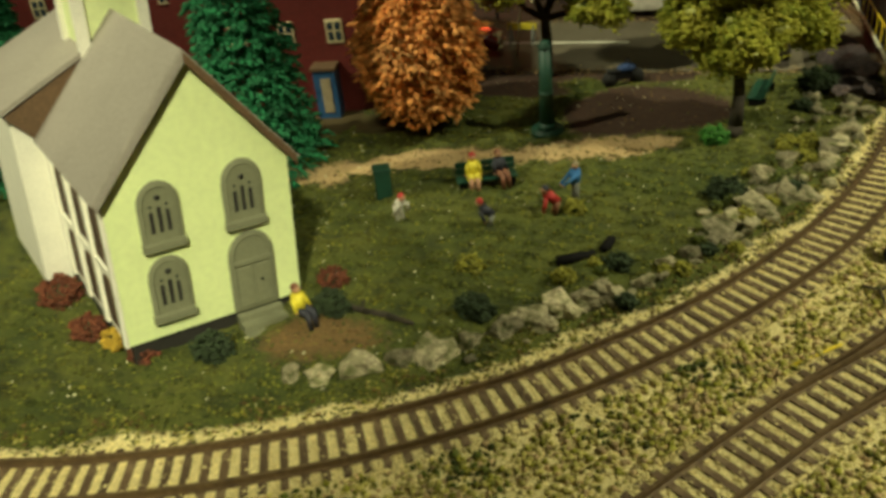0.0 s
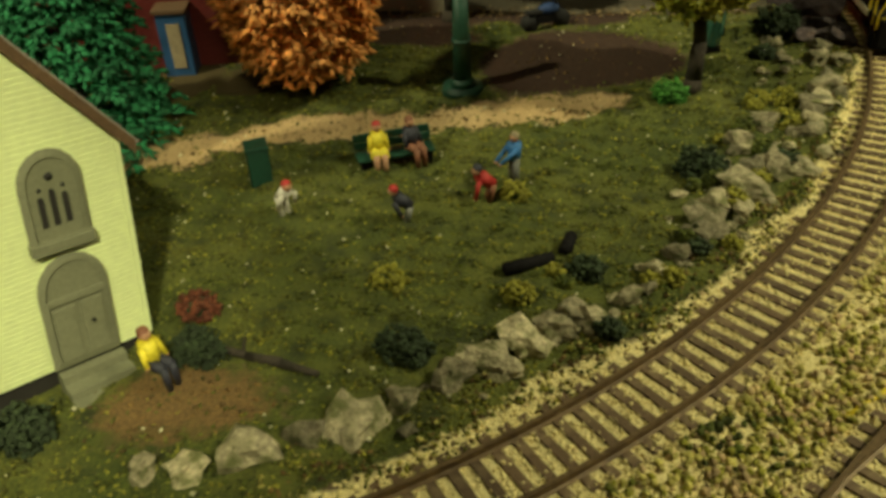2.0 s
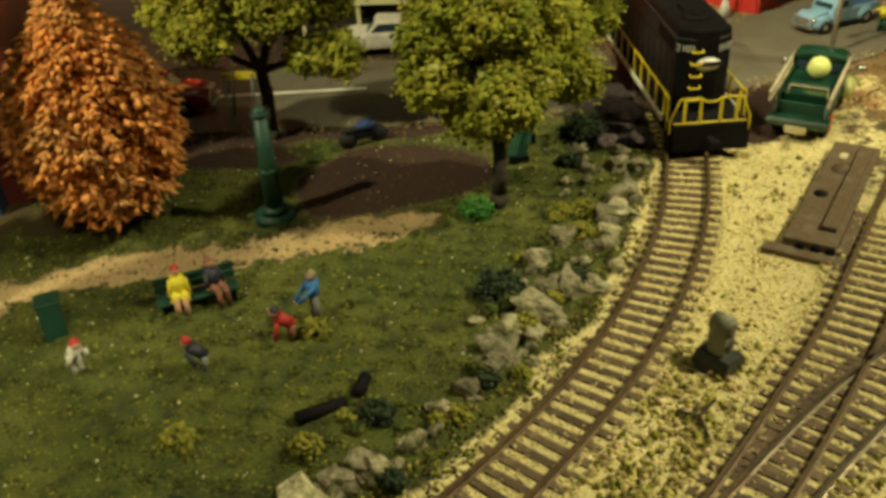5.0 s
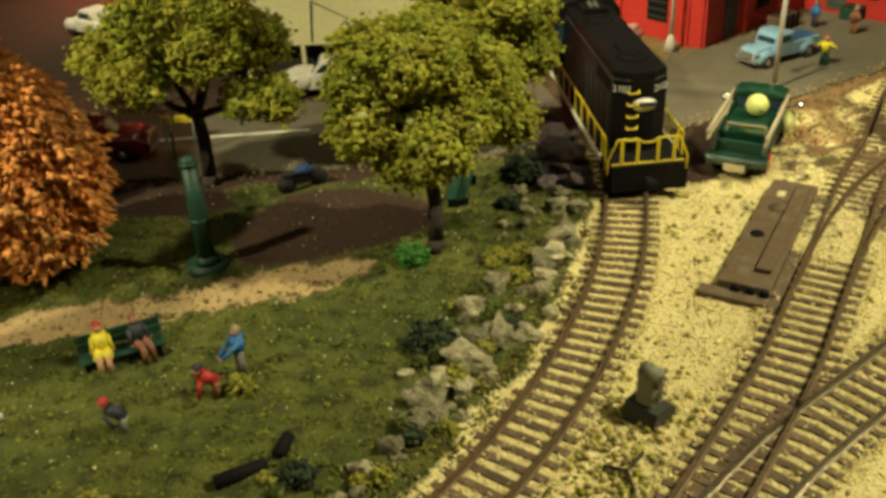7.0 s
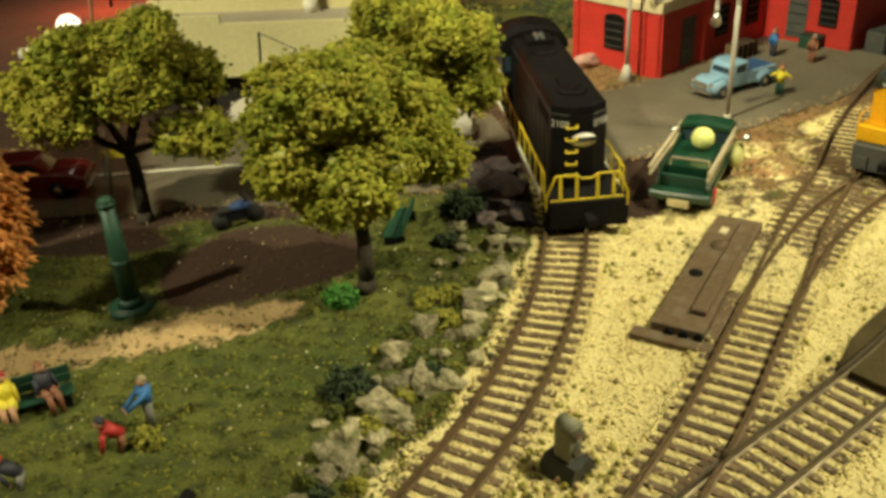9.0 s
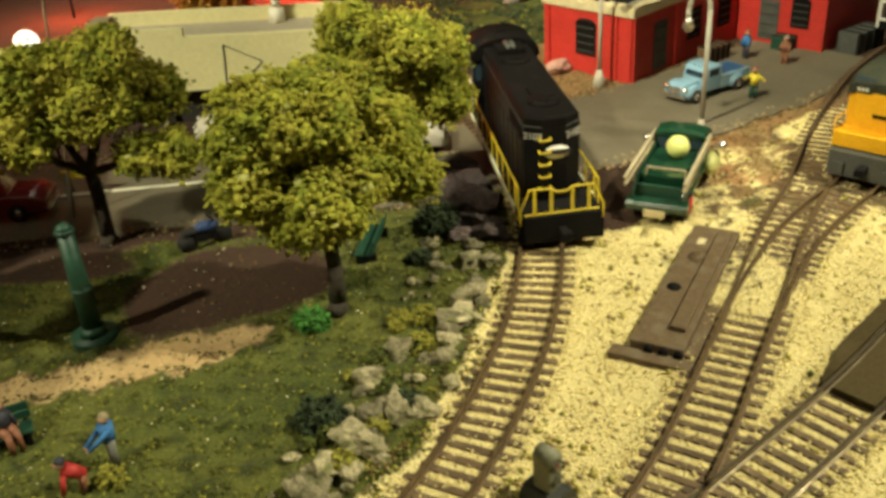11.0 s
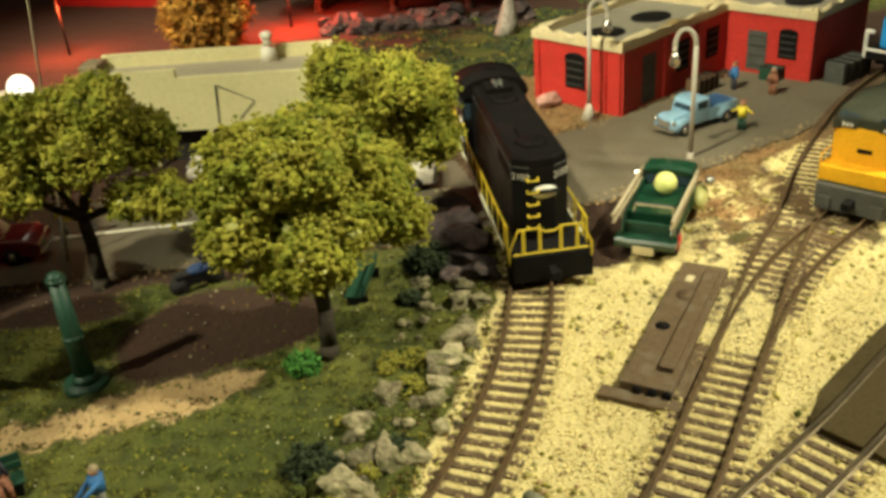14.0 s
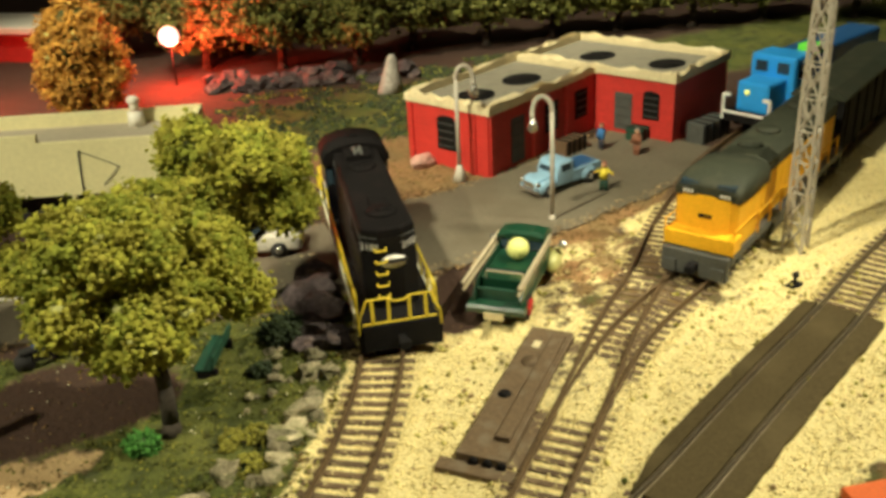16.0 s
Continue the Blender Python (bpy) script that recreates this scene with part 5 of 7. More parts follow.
def build_leaf_tree(x, y, trunk_h, lobes, leaf, label, seed, limbs, trunk_r=0.42, size=(0.06, 0.17), density=80):
    z0 = ground_z(x, y)
    tree = thing("tree", x, y, z0, 0, label, "tree")
    bm = bmesh.new()
    rng = random.Random(seed)
    pts = [(0, 0, -0.2, trunk_r * 1.35), (0.05, 0.02, 0.5, trunk_r), (0.1, -0.05, trunk_h * 0.6, trunk_r * 0.85), (0.0, 0.05, trunk_h, trunk_r * 0.75)]
    for a, b in zip(pts, pts[1:]):
        rod(bm, a[:3], b[:3], a[3], b[3], sides=10)
    part("trunk", bm, M_TRUNK, tree)
    for lx, ly, lz in limbs:
        bm = bmesh.new()
        a, c = Vector((0, 0, trunk_h * 0.9)), Vector((lx, ly, lz))
        mid = (a + c) / 2 + Vector((rng.uniform(-0.2, 0.2), rng.uniform(-0.2, 0.2), -0.15))
        rod(bm, a, mid, trunk_r * 0.6, trunk_r * 0.45)
        rod(bm, mid, c, trunk_r * 0.45, trunk_r * 0.2)
        part("limb", bm, M_TRUNK, tree)
    # tufts of foam leaf set over the skin of the lobes
    r = np.random.default_rng(seed + 5)
    clumps = []
    for cx, cy, cz, rr, rz in lobes:
        for k in range(16):
            up = 1 - 2 * (k + 0.5) / 16
            turn, flat = 2.4 * k + 0.35 * r.normal(), math.sqrt(1 - up * up)
            c = rr * r.uniform(0.34, 0.46)
            clumps.append((cx + 0.66 * rr * flat * math.cos(turn), cy + 0.66 * rr * flat * math.sin(turn), cz + 0.66 * rz * up, c, c * 0.9))
    tufts = crown_points(clumps, density / 13, seed, 0.1)
    deep = np.zeros(len(tufts), bool)
    for cx, cy, cz, rr, rz in clumps:
        deep |= ((tufts - np.array([cx, cy, cz])) ** 2 / np.array([rr, rr, rz]) ** 2).sum(1) < 0.6
    tufts = tufts[~deep]
    tone = np.sin(tufts[:, 0] * 1.9 + 1.3 * np.sin(tufts[:, 2] * 1.4 + seed)) * np.sin(tufts[:, 1] * 1.7 + tufts[:, 2] * 1.2) + r.normal(0, 0.45, len(tufts))
    count = 7
    spread = r.normal(size=(len(tufts), count, 3)) * (size[1] * r.uniform(0.8, 1.3, (len(tufts), 1, 1)))
    p = np.concatenate([tufts, (tufts[:, None] + spread).reshape(-1, 3)])
    sizes = np.concatenate([r.uniform(size[1] * 0.95, size[1] * 1.6, len(tufts)), r.uniform(size[0], size[1] * 0.8, len(tufts) * count)])
    patch = np.concatenate([tone, np.repeat(tone, count) + r.normal(0, 0.2, len(tufts) * count)])
    slots = np.where(patch > 0.45, 2, np.where(patch < -0.5, 3, 0))
    slots = np.where(r.random(len(p)) < 0.01, 1, slots).astype(np.int32)
    crumbs("crown", p, sizes, [leaf, M_LEAF_GLINT, M_LEAF_GREEN if leaf is M_LEAF else leaf, M_LEAF_TAN if leaf is M_LEAF else leaf], OCTA, 0.8, seed, tree, slots=slots)
    # dark core: its colour stands in for shade in the crown's gaps
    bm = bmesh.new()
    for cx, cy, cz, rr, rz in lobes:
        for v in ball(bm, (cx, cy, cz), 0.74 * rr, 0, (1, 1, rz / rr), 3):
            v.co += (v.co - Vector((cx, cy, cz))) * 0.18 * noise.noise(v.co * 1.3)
    part("inner_crown", bm, M_CROWN_SHADE, tree)
    return tree


build_leaf_tree(18.1, 45.5, 3.4, [(-1.9, 0.2, 8.1, 1.0, 0.9), (-2.4, -0.3, 5.9, 1.1, 1.2), (-0.2, -1.0, 4.9, 1.45, 1.15), (-0.2, 0.2, 7.5, 1.65, 1.3), (2.1, 0.5, 6.4, 1.4, 1.3), (3.4, 0.6, 4.6, 1.0, 0.9), (3.1, 1.2, 5.9, 1.0, 0.9), (-2.6, 0.0, 7.1, 0.85, 0.8),
                                    (1.2, -0.6, 5.5, 1.05, 1.0), (0.3, 1.1, 6.2, 1.7, 1.5), (-1.3, -0.8, 4.4, 0.8, 0.7), (1.0, 1.9, 7.7, 1.2, 1.1), (-1.2, 1.5, 7.6, 1.2, 1.1)],
                M_LEAF, "olive green foam-leaf tree with a dark trunk", 11, [(-1.9, -0.1, 5.4), (2.6, 0.4, 4.8), (0.0, -0.7, 4.6), (0.3, 0.8, 5.8), (1.4, 0.3, 5.8)], 0.32, density=190)
build_leaf_tree(23.0, 53.5, 3.2, [(-1.3, 0.0, 8.1, 1.25, 1.15), (1.0, 0.0, 6.9, 1.75, 1.5), (2.4, -0.2, 4.8, 1.3, 1.1), (0.0, 0.2, 5.6, 1.5, 1.3), (2.7, 0.3, 6.5, 1.1, 1.0), (0.6, 0.8, 5.0, 1.4, 1.1), (-1.6, -0.4, 6.3, 1.15, 1.1)],
                M_LEAF, "tall olive green foam-leaf tree beside the road", 12, [(-0.9, 0, 7.0), (1.2, 0, 5.4), (2.2, -0.2, 4.4), (0.4, 0.5, 4.6)], 0.32, density=170)
build_leaf_tree(10.4, 55.3, 3.7, [(1.6, 0.0, 7.9, 1.4, 1.15), (0.7, -0.6, 6.4, 1.5, 1.15), (-1.6, 0.0, 7.5, 1.4, 1.1), (-2.2, -0.5, 5.7, 1.4, 1.15), (3.2, 0.3, 6.2, 1.2, 1.0), (3.4, -0.8, 3.9, 1.05, 0.85), (2.2, -0.8, 4.0, 0.85, 0.7), (-0.2, 0.3, 7.6, 1.2, 1.0), (1.7, 0.5, 6.2, 1.2, 0.9), (-3.4, 0.2, 6.4, 1.0, 0.9)],
                M_LEAF, "olive green spreading foam-leaf tree with forked limbs", 13, [(-1.9, 0.0, 5.0), (2.6, -0.5, 4.2), (0.8, -0.2, 5.6), (1.6, 0.2, 6.6), (-1.2, 0.1, 6.4)], 0.34, density=170)


def build_cone_tree(x, y, hgt, radius, low, leaf, label, seed, tiers, droop, size, name="tree", egg=False, trunk=0.3):
    """A conifer-like tree: tiers of drooping sprays, each a row of small lumps."""
    z0 = ground_z(x, y)
    tree = thing(name, x, y, z0, 0, label, "tree")
    bm = bmesh.new()
    rod(bm, (0, 0, -0.2), (0, 0, hgt * 0.95), trunk, 0.05, sides=8)
    part("trunk", bm, M_TRUNK, tree)
    rng = np.random.default_rng(seed)
    roots, ways, lengths, widths = [], [], [], []
    for k in range(tiers):
        f = (k + 0.5) / tiers
        z = low + (hgt - low) * f
        reach = radius * (math.sin(math.pi * (0.16 + 0.84 * f)) ** 0.65 if egg else (1 - f) ** 0.85 + 0.04)
        n = max(6, int(20 * reach / radius) + 5)
        for i in range(n):
            b = 2 * math.pi * (i + rng.uniform(-0.4, 0.4)) / n
            long = reach * rng.uniform(0.80, 1.08)
            out = np.array([math.cos(b), math.sin(b), 0])
            turn = np.array([-math.sin(b), math.cos(b), 0])
            for u in np.linspace(0.3, 0.95, 8):
                centre = out * long * u + np.array([0, 0, z - droop * u * u + 0.2 * u])
                for s in (-1, 0, 1):
                    roots.append(centre + rng.normal(0, 0.05, 3))
                    ways.append(out * rng.uniform(0.5, 1.0) + turn * (0.8 * s + rng.normal(0, 0.2)) + np.array([0, 0, -0.45 * u + rng.normal(0.05, 0.2)]))
                    lengths.append(rng.uniform(*size) * 3.0)
                    widths.append(rng.uniform(*size) * 0.62)
    roots = np.array(roots)
    roots[:, 2] = np.maximum(roots[:, 2], 0.3)
    sprays("crown", roots, np.array(ways), np.array(lengths), np.array(widths), leaf, tree, seed)
    return tree


build_cone_tree(3.6, 49.9, 9.4, 3.15, 1.7, M_ORANGE_LEAF, "bushy orange autumn tree", 21, 22, 1.0, (0.11, 0.25), egg=True)
build_cone_tree(-4.4, 46.8, 16.0, 3.3, 0.4, M_SPRUCE, "dark blue-green spruce tree", 22, 20, 0.5, (0.10, 0.22))
build_cone_tree(-15.5, 47.5, 11.0, 2.8, 0.4, M_SPRUCE, "dark blue-green spruce tree behind the church", 23, 18, 0.5, (0.10, 0.22))
build_leaf_tree(20.4, 90.2, 1.6, [(0, 0, 3.4, 3.0, 2.6), (0, 0, 5.6, 2.9, 2.4), (0.2, 0, 7.4, 2.0, 1.8), (-1.2, 0, 4.6, 2.0, 1.8), (1.3, 0, 4.4, 1.9, 1.8)], M_BROWN_LEAF, "golden brown autumn tree", 24, [(0.6, 0, 3.0), (-0.6, 0, 3.0)], density=60, size=(0.09, 0.22))
for i, (x, y, k) in enumerate(((31.5, 100.5, 1.0), (37.5, 96.5, 1.15), (43.6, 93.5, 1.0), (50.0, 95.5, 1.2), (56.5, 93.0, 1.05), (63.0, 91.5, 1.1), (69.5, 90.0, 1.0), (76.0, 87.0, 1.1), (83.0, 85.0, 1.0), (26.0, 111.0, 1.2), (90.0, 80.0, 1.1))):
    r = random.Random(200 + i)
    lobes = [(0, 0, 6.0 * k, 2.7 * k, 2.6 * k), (-2.0 * k, r.uniform(-0.5, 0.5), 4.4 * k, 2.0 * k, 1.9 * k), (2.1 * k, r.uniform(-0.5, 0.5), 4.8 * k, 2.0 * k, 2.0 * k),
             (r.uniform(-0.8, 0.8), -1.2 * k, 3.9 * k, 2.0 * k, 1.7 * k), (r.uniform(-1, 1), 0.2, 8.4 * k, 1.9 * k, 1.9 * k), (r.uniform(-0.5, 0.5), 0, 10.4 * k, 1.3 * k, 1.5 * k)]
    tree = build_leaf_tree(x, y, 2.6 * k, lobes, M_LEAF_FAR, "olive foam tree at the back of the layout", 40 + i, [(1.2, 0, 4.2 * k), (-1.2, 0, 4.0 * k)], 0.4, size=(0.16, 0.38), density=20)
    tagged(tree, group="trees at the back")
for i, (x, y, hh) in enumerate(((35, 108, 17), (46, 106, 18), (57, 106, 18), (68, 103, 17), (79, 100, 18), (90, 95, 17))):
    tree = build_cone_tree(x, y, hh, 4.4, 0.5, M_LEAF_FAR, "dark olive tree at the back of the layout", 60 + i, 12, 1.0, (0.3, 0.6), egg=True)
    tagged(tree, group="trees at the back")


# ---- street things ----
def build_pedestal(x, y):
    z = ground_z(x, y)
    p = thing("drinking_column", x, y, z, 0, "dark green cast iron column on a round base", "column")
    bm = bmesh.new()
    rod(bm, (0, 0, -0.15), (0, 0, 0.2), 0.85, 0.8, sides=20)
    rod(bm, (0, 0, 0.2), (0, 0, 0.5), 0.52, 0.42, sides=20)
    part("base", bm, M_GREEN_IRON, p)
    bm = bmesh.new()
    rod(bm, (0, 0, 0.5), (0, 0, 4.3), 0.37, 0.28, sides=16)
    rod(bm, (0, 0, 2.0), (0, 0, 2.12), 0.38, sides=16)
    part("shaft", bm, M_GREEN_IRON, p)
    bm = bmesh.new()
    rod(bm, (0, 0, 4.3), (0, 0, 4.42), 0.34, sides=16)
    ball(bm, (0, 0, 4.45), 0.29, squash=(1, 1, 0.75))
    part("cap", bm, M_GREEN_IRON, p)


build_pedestal(9.6, 47.8)


def build_bench(x, y, turn):
    b = thing("park_bench", x, y, ground_z(x, y), turn, "dark green park bench on the lawn", "bench", "park benches")
    for k in range(3):
        bm = bmesh.new()
        box(bm, -1.35, 1.35, -0.55 + k * 0.24, -0.33 + k * 0.24, 0.42, 0.5, bevel=0.02)
        part("seat_slat", bm, M_GREEN_IRON, b)
    for k in range(2):
        bm = bmesh.new()
        box(bm, -1.35, 1.35, 0.2 + k * 0.06, 0.28 + k * 0.06, 0.52 + k * 0.28, 0.79 + k * 0.28, bevel=0.02)
        part("back_board", bm, M_GREEN_IRON, b)
    for px in (-1.15, 1.15):
        bm = bmesh.new()
        box(bm, px - 0.09, px + 0.09, -0.5, 0.36, -0.1, 0.42, bevel=0.03)
        part("end_foot", bm, M_FRAME, b)


build_bench(6.3, 42.9, 6)
build_bench(20.7, 49.5, 242)


def build_bin(x, y):
    b = thing("litter_bin", x, y, ground_z(x, y), 8, "dark green square litter bin", "bin")
    bm = bmesh.new()
    box(bm, -0.36, 0.36, -0.36, 0.36, -0.1, 1.35, bevel=0.05)
    part("body", bm, M_GREEN_IRON, b)
    bm = bmesh.new()
    box(bm, -0.4, 0.4, -0.4, 0.4, 1.35, 1.5, bevel=0.06)
    part("lid", bm, M_GREEN_IRON, b)


build_bin(1.7, 42.45)


def figure(x, y, turn, coat, legs, hair, label, pose_kind="stand", z=None, arms=None, hat=None, k=1.0, shin=1):
    """A small painted figure as one plain mesh."""
    bm = bmesh.new()
    slots = [coat, legs, M_SKIN, hair]
    if pose_kind == "stand":
        for s in (-1, 1):
            rod(bm, (0.02, s * 0.13, -0.05), (0, s * 0.11, 0.95), 0.10, 0.13, slot=1)
        rod(bm, (0, 0, 0.88), (0, 0, 1.5), 0.22, 0.26, slot=0)
        top, lean = 1.5, Vector((0, 0, 0))
    elif pose_kind == "sit":
        for s in (-1, 1):
            rod(bm, (0, s * 0.13, 0.68), (0.5, s * 0.14, 0.66), 0.16, 0.19 if shin == 2 else 0.12, slot=1)
            rod(bm, (0.5, s * 0.14, 0.70), (0.55, s * 0.14, 0.02), 0.11, 0.09, slot=shin)
        rod(bm, (0, 0, 0.62), (-0.04, 0, 1.3), 0.24, 0.25, slot=0)
        top = 1.3
    else:
        for s in (-1, 1):
            rod(bm, (0, s * 0.12, -0.05), (-0.15, s * 0.11, 0.6), 0.09, 0.12, slot=1)
        rod(bm, (-0.15, 0, 0.55), (0.28, 0, 0.98), 0.2, 0.22, slot=0)
        top = 0.98
    hx = {"stand": 0, "sit": -0.04, "bend": 0.38}[pose_kind]
    ball(bm, (hx, 0, top + 0.2), 0.165, 2)
    ball(bm, (hx - 0.03, 0, top + 0.26), 0.165, 3)
    for hand_place in arms or [(0.15, 0.32, top - 0.6), (0.15, -0.32, top - 0.6)]:
        s = 1 if hand_place[1] > 0 else -1
        rod(bm, (hx, s * 0.24, top - 0.12), hand_place, 0.085, 0.07, slot=0)
        ball(bm, hand_place, 0.075, 2, detail=1)
    if hat:
        slots.append(hat)
        rod(bm, (hx, 0, top + 0.3), (hx, 0, top + 0.42), 0.22, 0.12, slot=4)
    bmesh.ops.scale(bm, vec=(k, k, k), verts=bm.verts)
    return whole("figurine", bm, slots, x, y, ground_z(x, y) if z is None else z, turn, label, "figurine", "painted figurines")


figure(5.75, 42.65, -88, M_FIG_YELLOW, M_FIG_YELLOW, M_FIG_RED, "seated figurine with red hair and yellow dress on the bench", "sit", shin=2, z=-0.02)
figure(6.9, 42.75, -62, M_FIG_DARK, M_FIG_BROWN, M_FIG_BROWN, "seated figurine in dark coat and brown trousers on the bench", "sit", z=-0.02)
figure(9.95, 40.35, 205, M_FIG_BLUE, M_FIG_GREY, M_WOOD_RAIL, "small figurine in a blue shirt reaching out", "stand", arms=[(0.75, 0.2, 1.0), (0.7, -0.1, 0.95)], k=0.95)
figure(8.95, 39.75, 190, M_FIG_RED, M_FIG_BROWN, M_FIG_DARK, "bending figurine in a red shirt", "bend", arms=[(0.5, 0.22, 0.25), (0.2, -0.28, 0.9)], k=1.0)
figure(-0.9, 33.2, -40, M_FIG_YELLOW, M_FIG_DARK, M_FIG_BROWN, "seated figurine with yellow top and dark trousers by the steps", "sit")
figure(44.5, 56.4, 220, M_FIG_YELLOW, M_GREEN_IRON, M_FIG_BROWN, "standing figurine in a yellow shirt on the road", "stand", arms=[(0.1, 0.55, 1.2), (0.1, -0.55, 1.2)])
figure(48.4, 62.3, 180, M_FIG_BLUE, M_FIG_DARK, M_FIG_BROWN, "standing figurine in blue by the brick wall", "stand")
figure(49.6, 60.2, 200, M_FIG_BROWN, M_FIG_BROWN, M_FIG_GREY, "stooped figurine in a red-brown coat", "stand")
figure(6.2, 39.0, 175, M_FIG_DARK, M_FIG_GREY, M_FIG_RED, "crouching figurine with red cap on the grass", "bend", k=0.95)
figure(2.45, 40.35, -60, M_FIG_WHITE, M_FIG_WHITE, M_FIG_RED, "crouching figurine in white and pink on the grass", "bend", k=1.0)


def street_lamp(x, y, turn, hgt, foot=0.5):
    lamp = thing("street_lamp", x, y, ground_z(x, y), turn, "grey cast street lamp with a curved goose neck", "street lamp", "street lamps")
    bm = bmesh.new()
    rod(bm, (0, 0, -0.1), (0, 0, 2.0 * foot), foot, 0.16, sides=16)
    part("base", bm, M_LAMP_POST, lamp)
    bm = bmesh.new()
    pts = [(0, 0, 0.3), (0, 0, hgt - 0.8)] + [(0.5 - 0.5 * math.cos(t), 0, hgt - 0.8 + 0.8 * math.sin(t)) for t in np.linspace(0.2, math.pi, 13)] + [(1.0, 0, hgt - 1.2)]
    pipe(bm, pts, 0.125, 10)
    part("post", bm, M_LAMP_POST, lamp)
    bm = bmesh.new()
    rod(bm, (1.0, 0, hgt - 1.15), (1.0, 0, hgt - 1.7), 0.14, 0.33, sides=14)
    ball(bm, (1.0, 0, hgt - 1.75), 0.25, squash=(1, 1, 0.6))
    part("shade", bm, M_CHROME, lamp, "shiny lamp shade")


street_lamp(38.4, 62.5, -32, 7.0)
street_lamp(39.9, 54.5, 150, 6.9, 0.22)


def build_globe_lamp(x, y, h, glow, label, r=0.62):
    lamp = thing("globe_lamp", x, y, ground_z(x, y), 0, label, "street lamp")
    bm = bmesh.new()
    rod(bm, (0, 0, -0.2), (0, 0, h - r + 0.05), 0.09, 0.07)
    part("post", bm, M_FRAME, lamp)
    bm = bmesh.new()
    ball(bm, (0, 0, h), r, detail=3)
    part("globe", bm, glow, lamp, "lit round globe")
    return lamp


build_globe_lamp(8.4, 66.8, 6.3, M_GLOBE, "street lamp with a lit white globe")
build_globe_lamp(28.0, 96.5, 4.2, M_RED_GLOBE, "lamp with a glowing red globe", 0.85)
build_globe_lamp(9.6, 99.4, 5.6, M_RED_GLOBE, "yard lamp with a glowing red globe")

bm = bmesh.new()
rod(bm, (0, 0, -0.2), (2.05, 0, 17), 0.06, 0.05)
whole("utility_pole", bm, M_WOOD_RAIL, 9.0, 58.8, 0, 0, "thin leaning wooden utility pole", "pole")


def build_car(x, y, turn, paint, label, z=0.05, length=5.6, name="car"):
    c = thing(name, x, y, z, turn, label, "car")
    s = length / 5.6
    body = [(-2.8, 0.35), (-2.85, 0.95), (-2.3, 1.2), (-1.6, 1.25), (1.0, 1.25), (2.4, 1.1), (2.8, 0.85), (2.8, 0.35)]
    bm = bmesh.new()
    prism(bm, [(px * s, pz) for px, pz in body], -1.05, 1.05)
    bmesh.ops.bevel(bm, geom=bm.edges[:], offset=0.16, segments=3, affect="EDGES", profile=0.6)
    for f in bm.faces:
        f.smooth = True
    part("body", bm, paint, c)
    bm = bmesh.new()
    cab = [(-1.5 * s, 1.2), (-1.0 * s, 1.85), (0.5 * s, 1.88), (1.1 * s, 1.2)]
    prism(bm, cab, -0.85, 0.85)
    bmesh.ops.bevel(bm, geom=bm.edges[:], offset=0.14, segments=3, affect="EDGES", profile=0.6)
    for f in bm.faces:
        f.smooth = True
    part("cabin", bm, paint, c)
    for side in (-1, 1):
        bm = bmesh.new()
        prism(bm, [(-1.15 * s, 1.3), (-0.85 * s, 1.7), (0.4 * s, 1.72), (0.8 * s, 1.3)], side * 0.85 - 0.02, side * 0.85 + 0.02)
        part("side_window", bm, M_GLASS, c)
        for px in (-1.75, 1.75):
            bm = bmesh.new()
            rod(bm, (px * s, side * 0.78, 0.42), (px * s, side * 1.08, 0.42), 0.42, sides=18)
            w = part("wheel", bm, M_TYRE, c)
            bm = bmesh.new()
            rod(bm, (px * s, side * 1.08, 0.42), (px * s, side * 1.11, 0.42), 0.2, sides=14)
            part("hub_cap", bm, M_CHROME, w)
        bm = bmesh.new()
        ball(bm, (2.72 * s, side * 0.72, 0.92), 0.17)
        part("headlight", bm, M_CHROME, c)
        bm = bmesh.new()
        ball(bm, (1.75 * s, side * 0.92, 0.78), 0.62, squash=(1.25, 0.42, 0.75))
        part("fender", bm, paint, c)
    bm = bmesh.new()
    prism(bm, [(0.62 * s, 1.76), (1.06 * s, 1.24), (1.10 * s, 1.27), (0.66 * s, 1.8)], -0.68, 0.68)
    part("windshield", bm, M_GLASS, c)
    for px in (2.86, -2.88):
        bm = bmesh.new()
        box(bm, px * s - 0.08, px * s + 0.08, -1.0, 1.0, 0.4, 0.58, bevel=0.05)
        part("bumper", bm, M_CHROME, c)
    bm = bmesh.new()
    box(bm, 2.74 * s, 2.84 * s, -0.45, 0.45, 0.62, 0.95, bevel=0.04)
    part("grille", bm, M_CHROME, c)
    return c


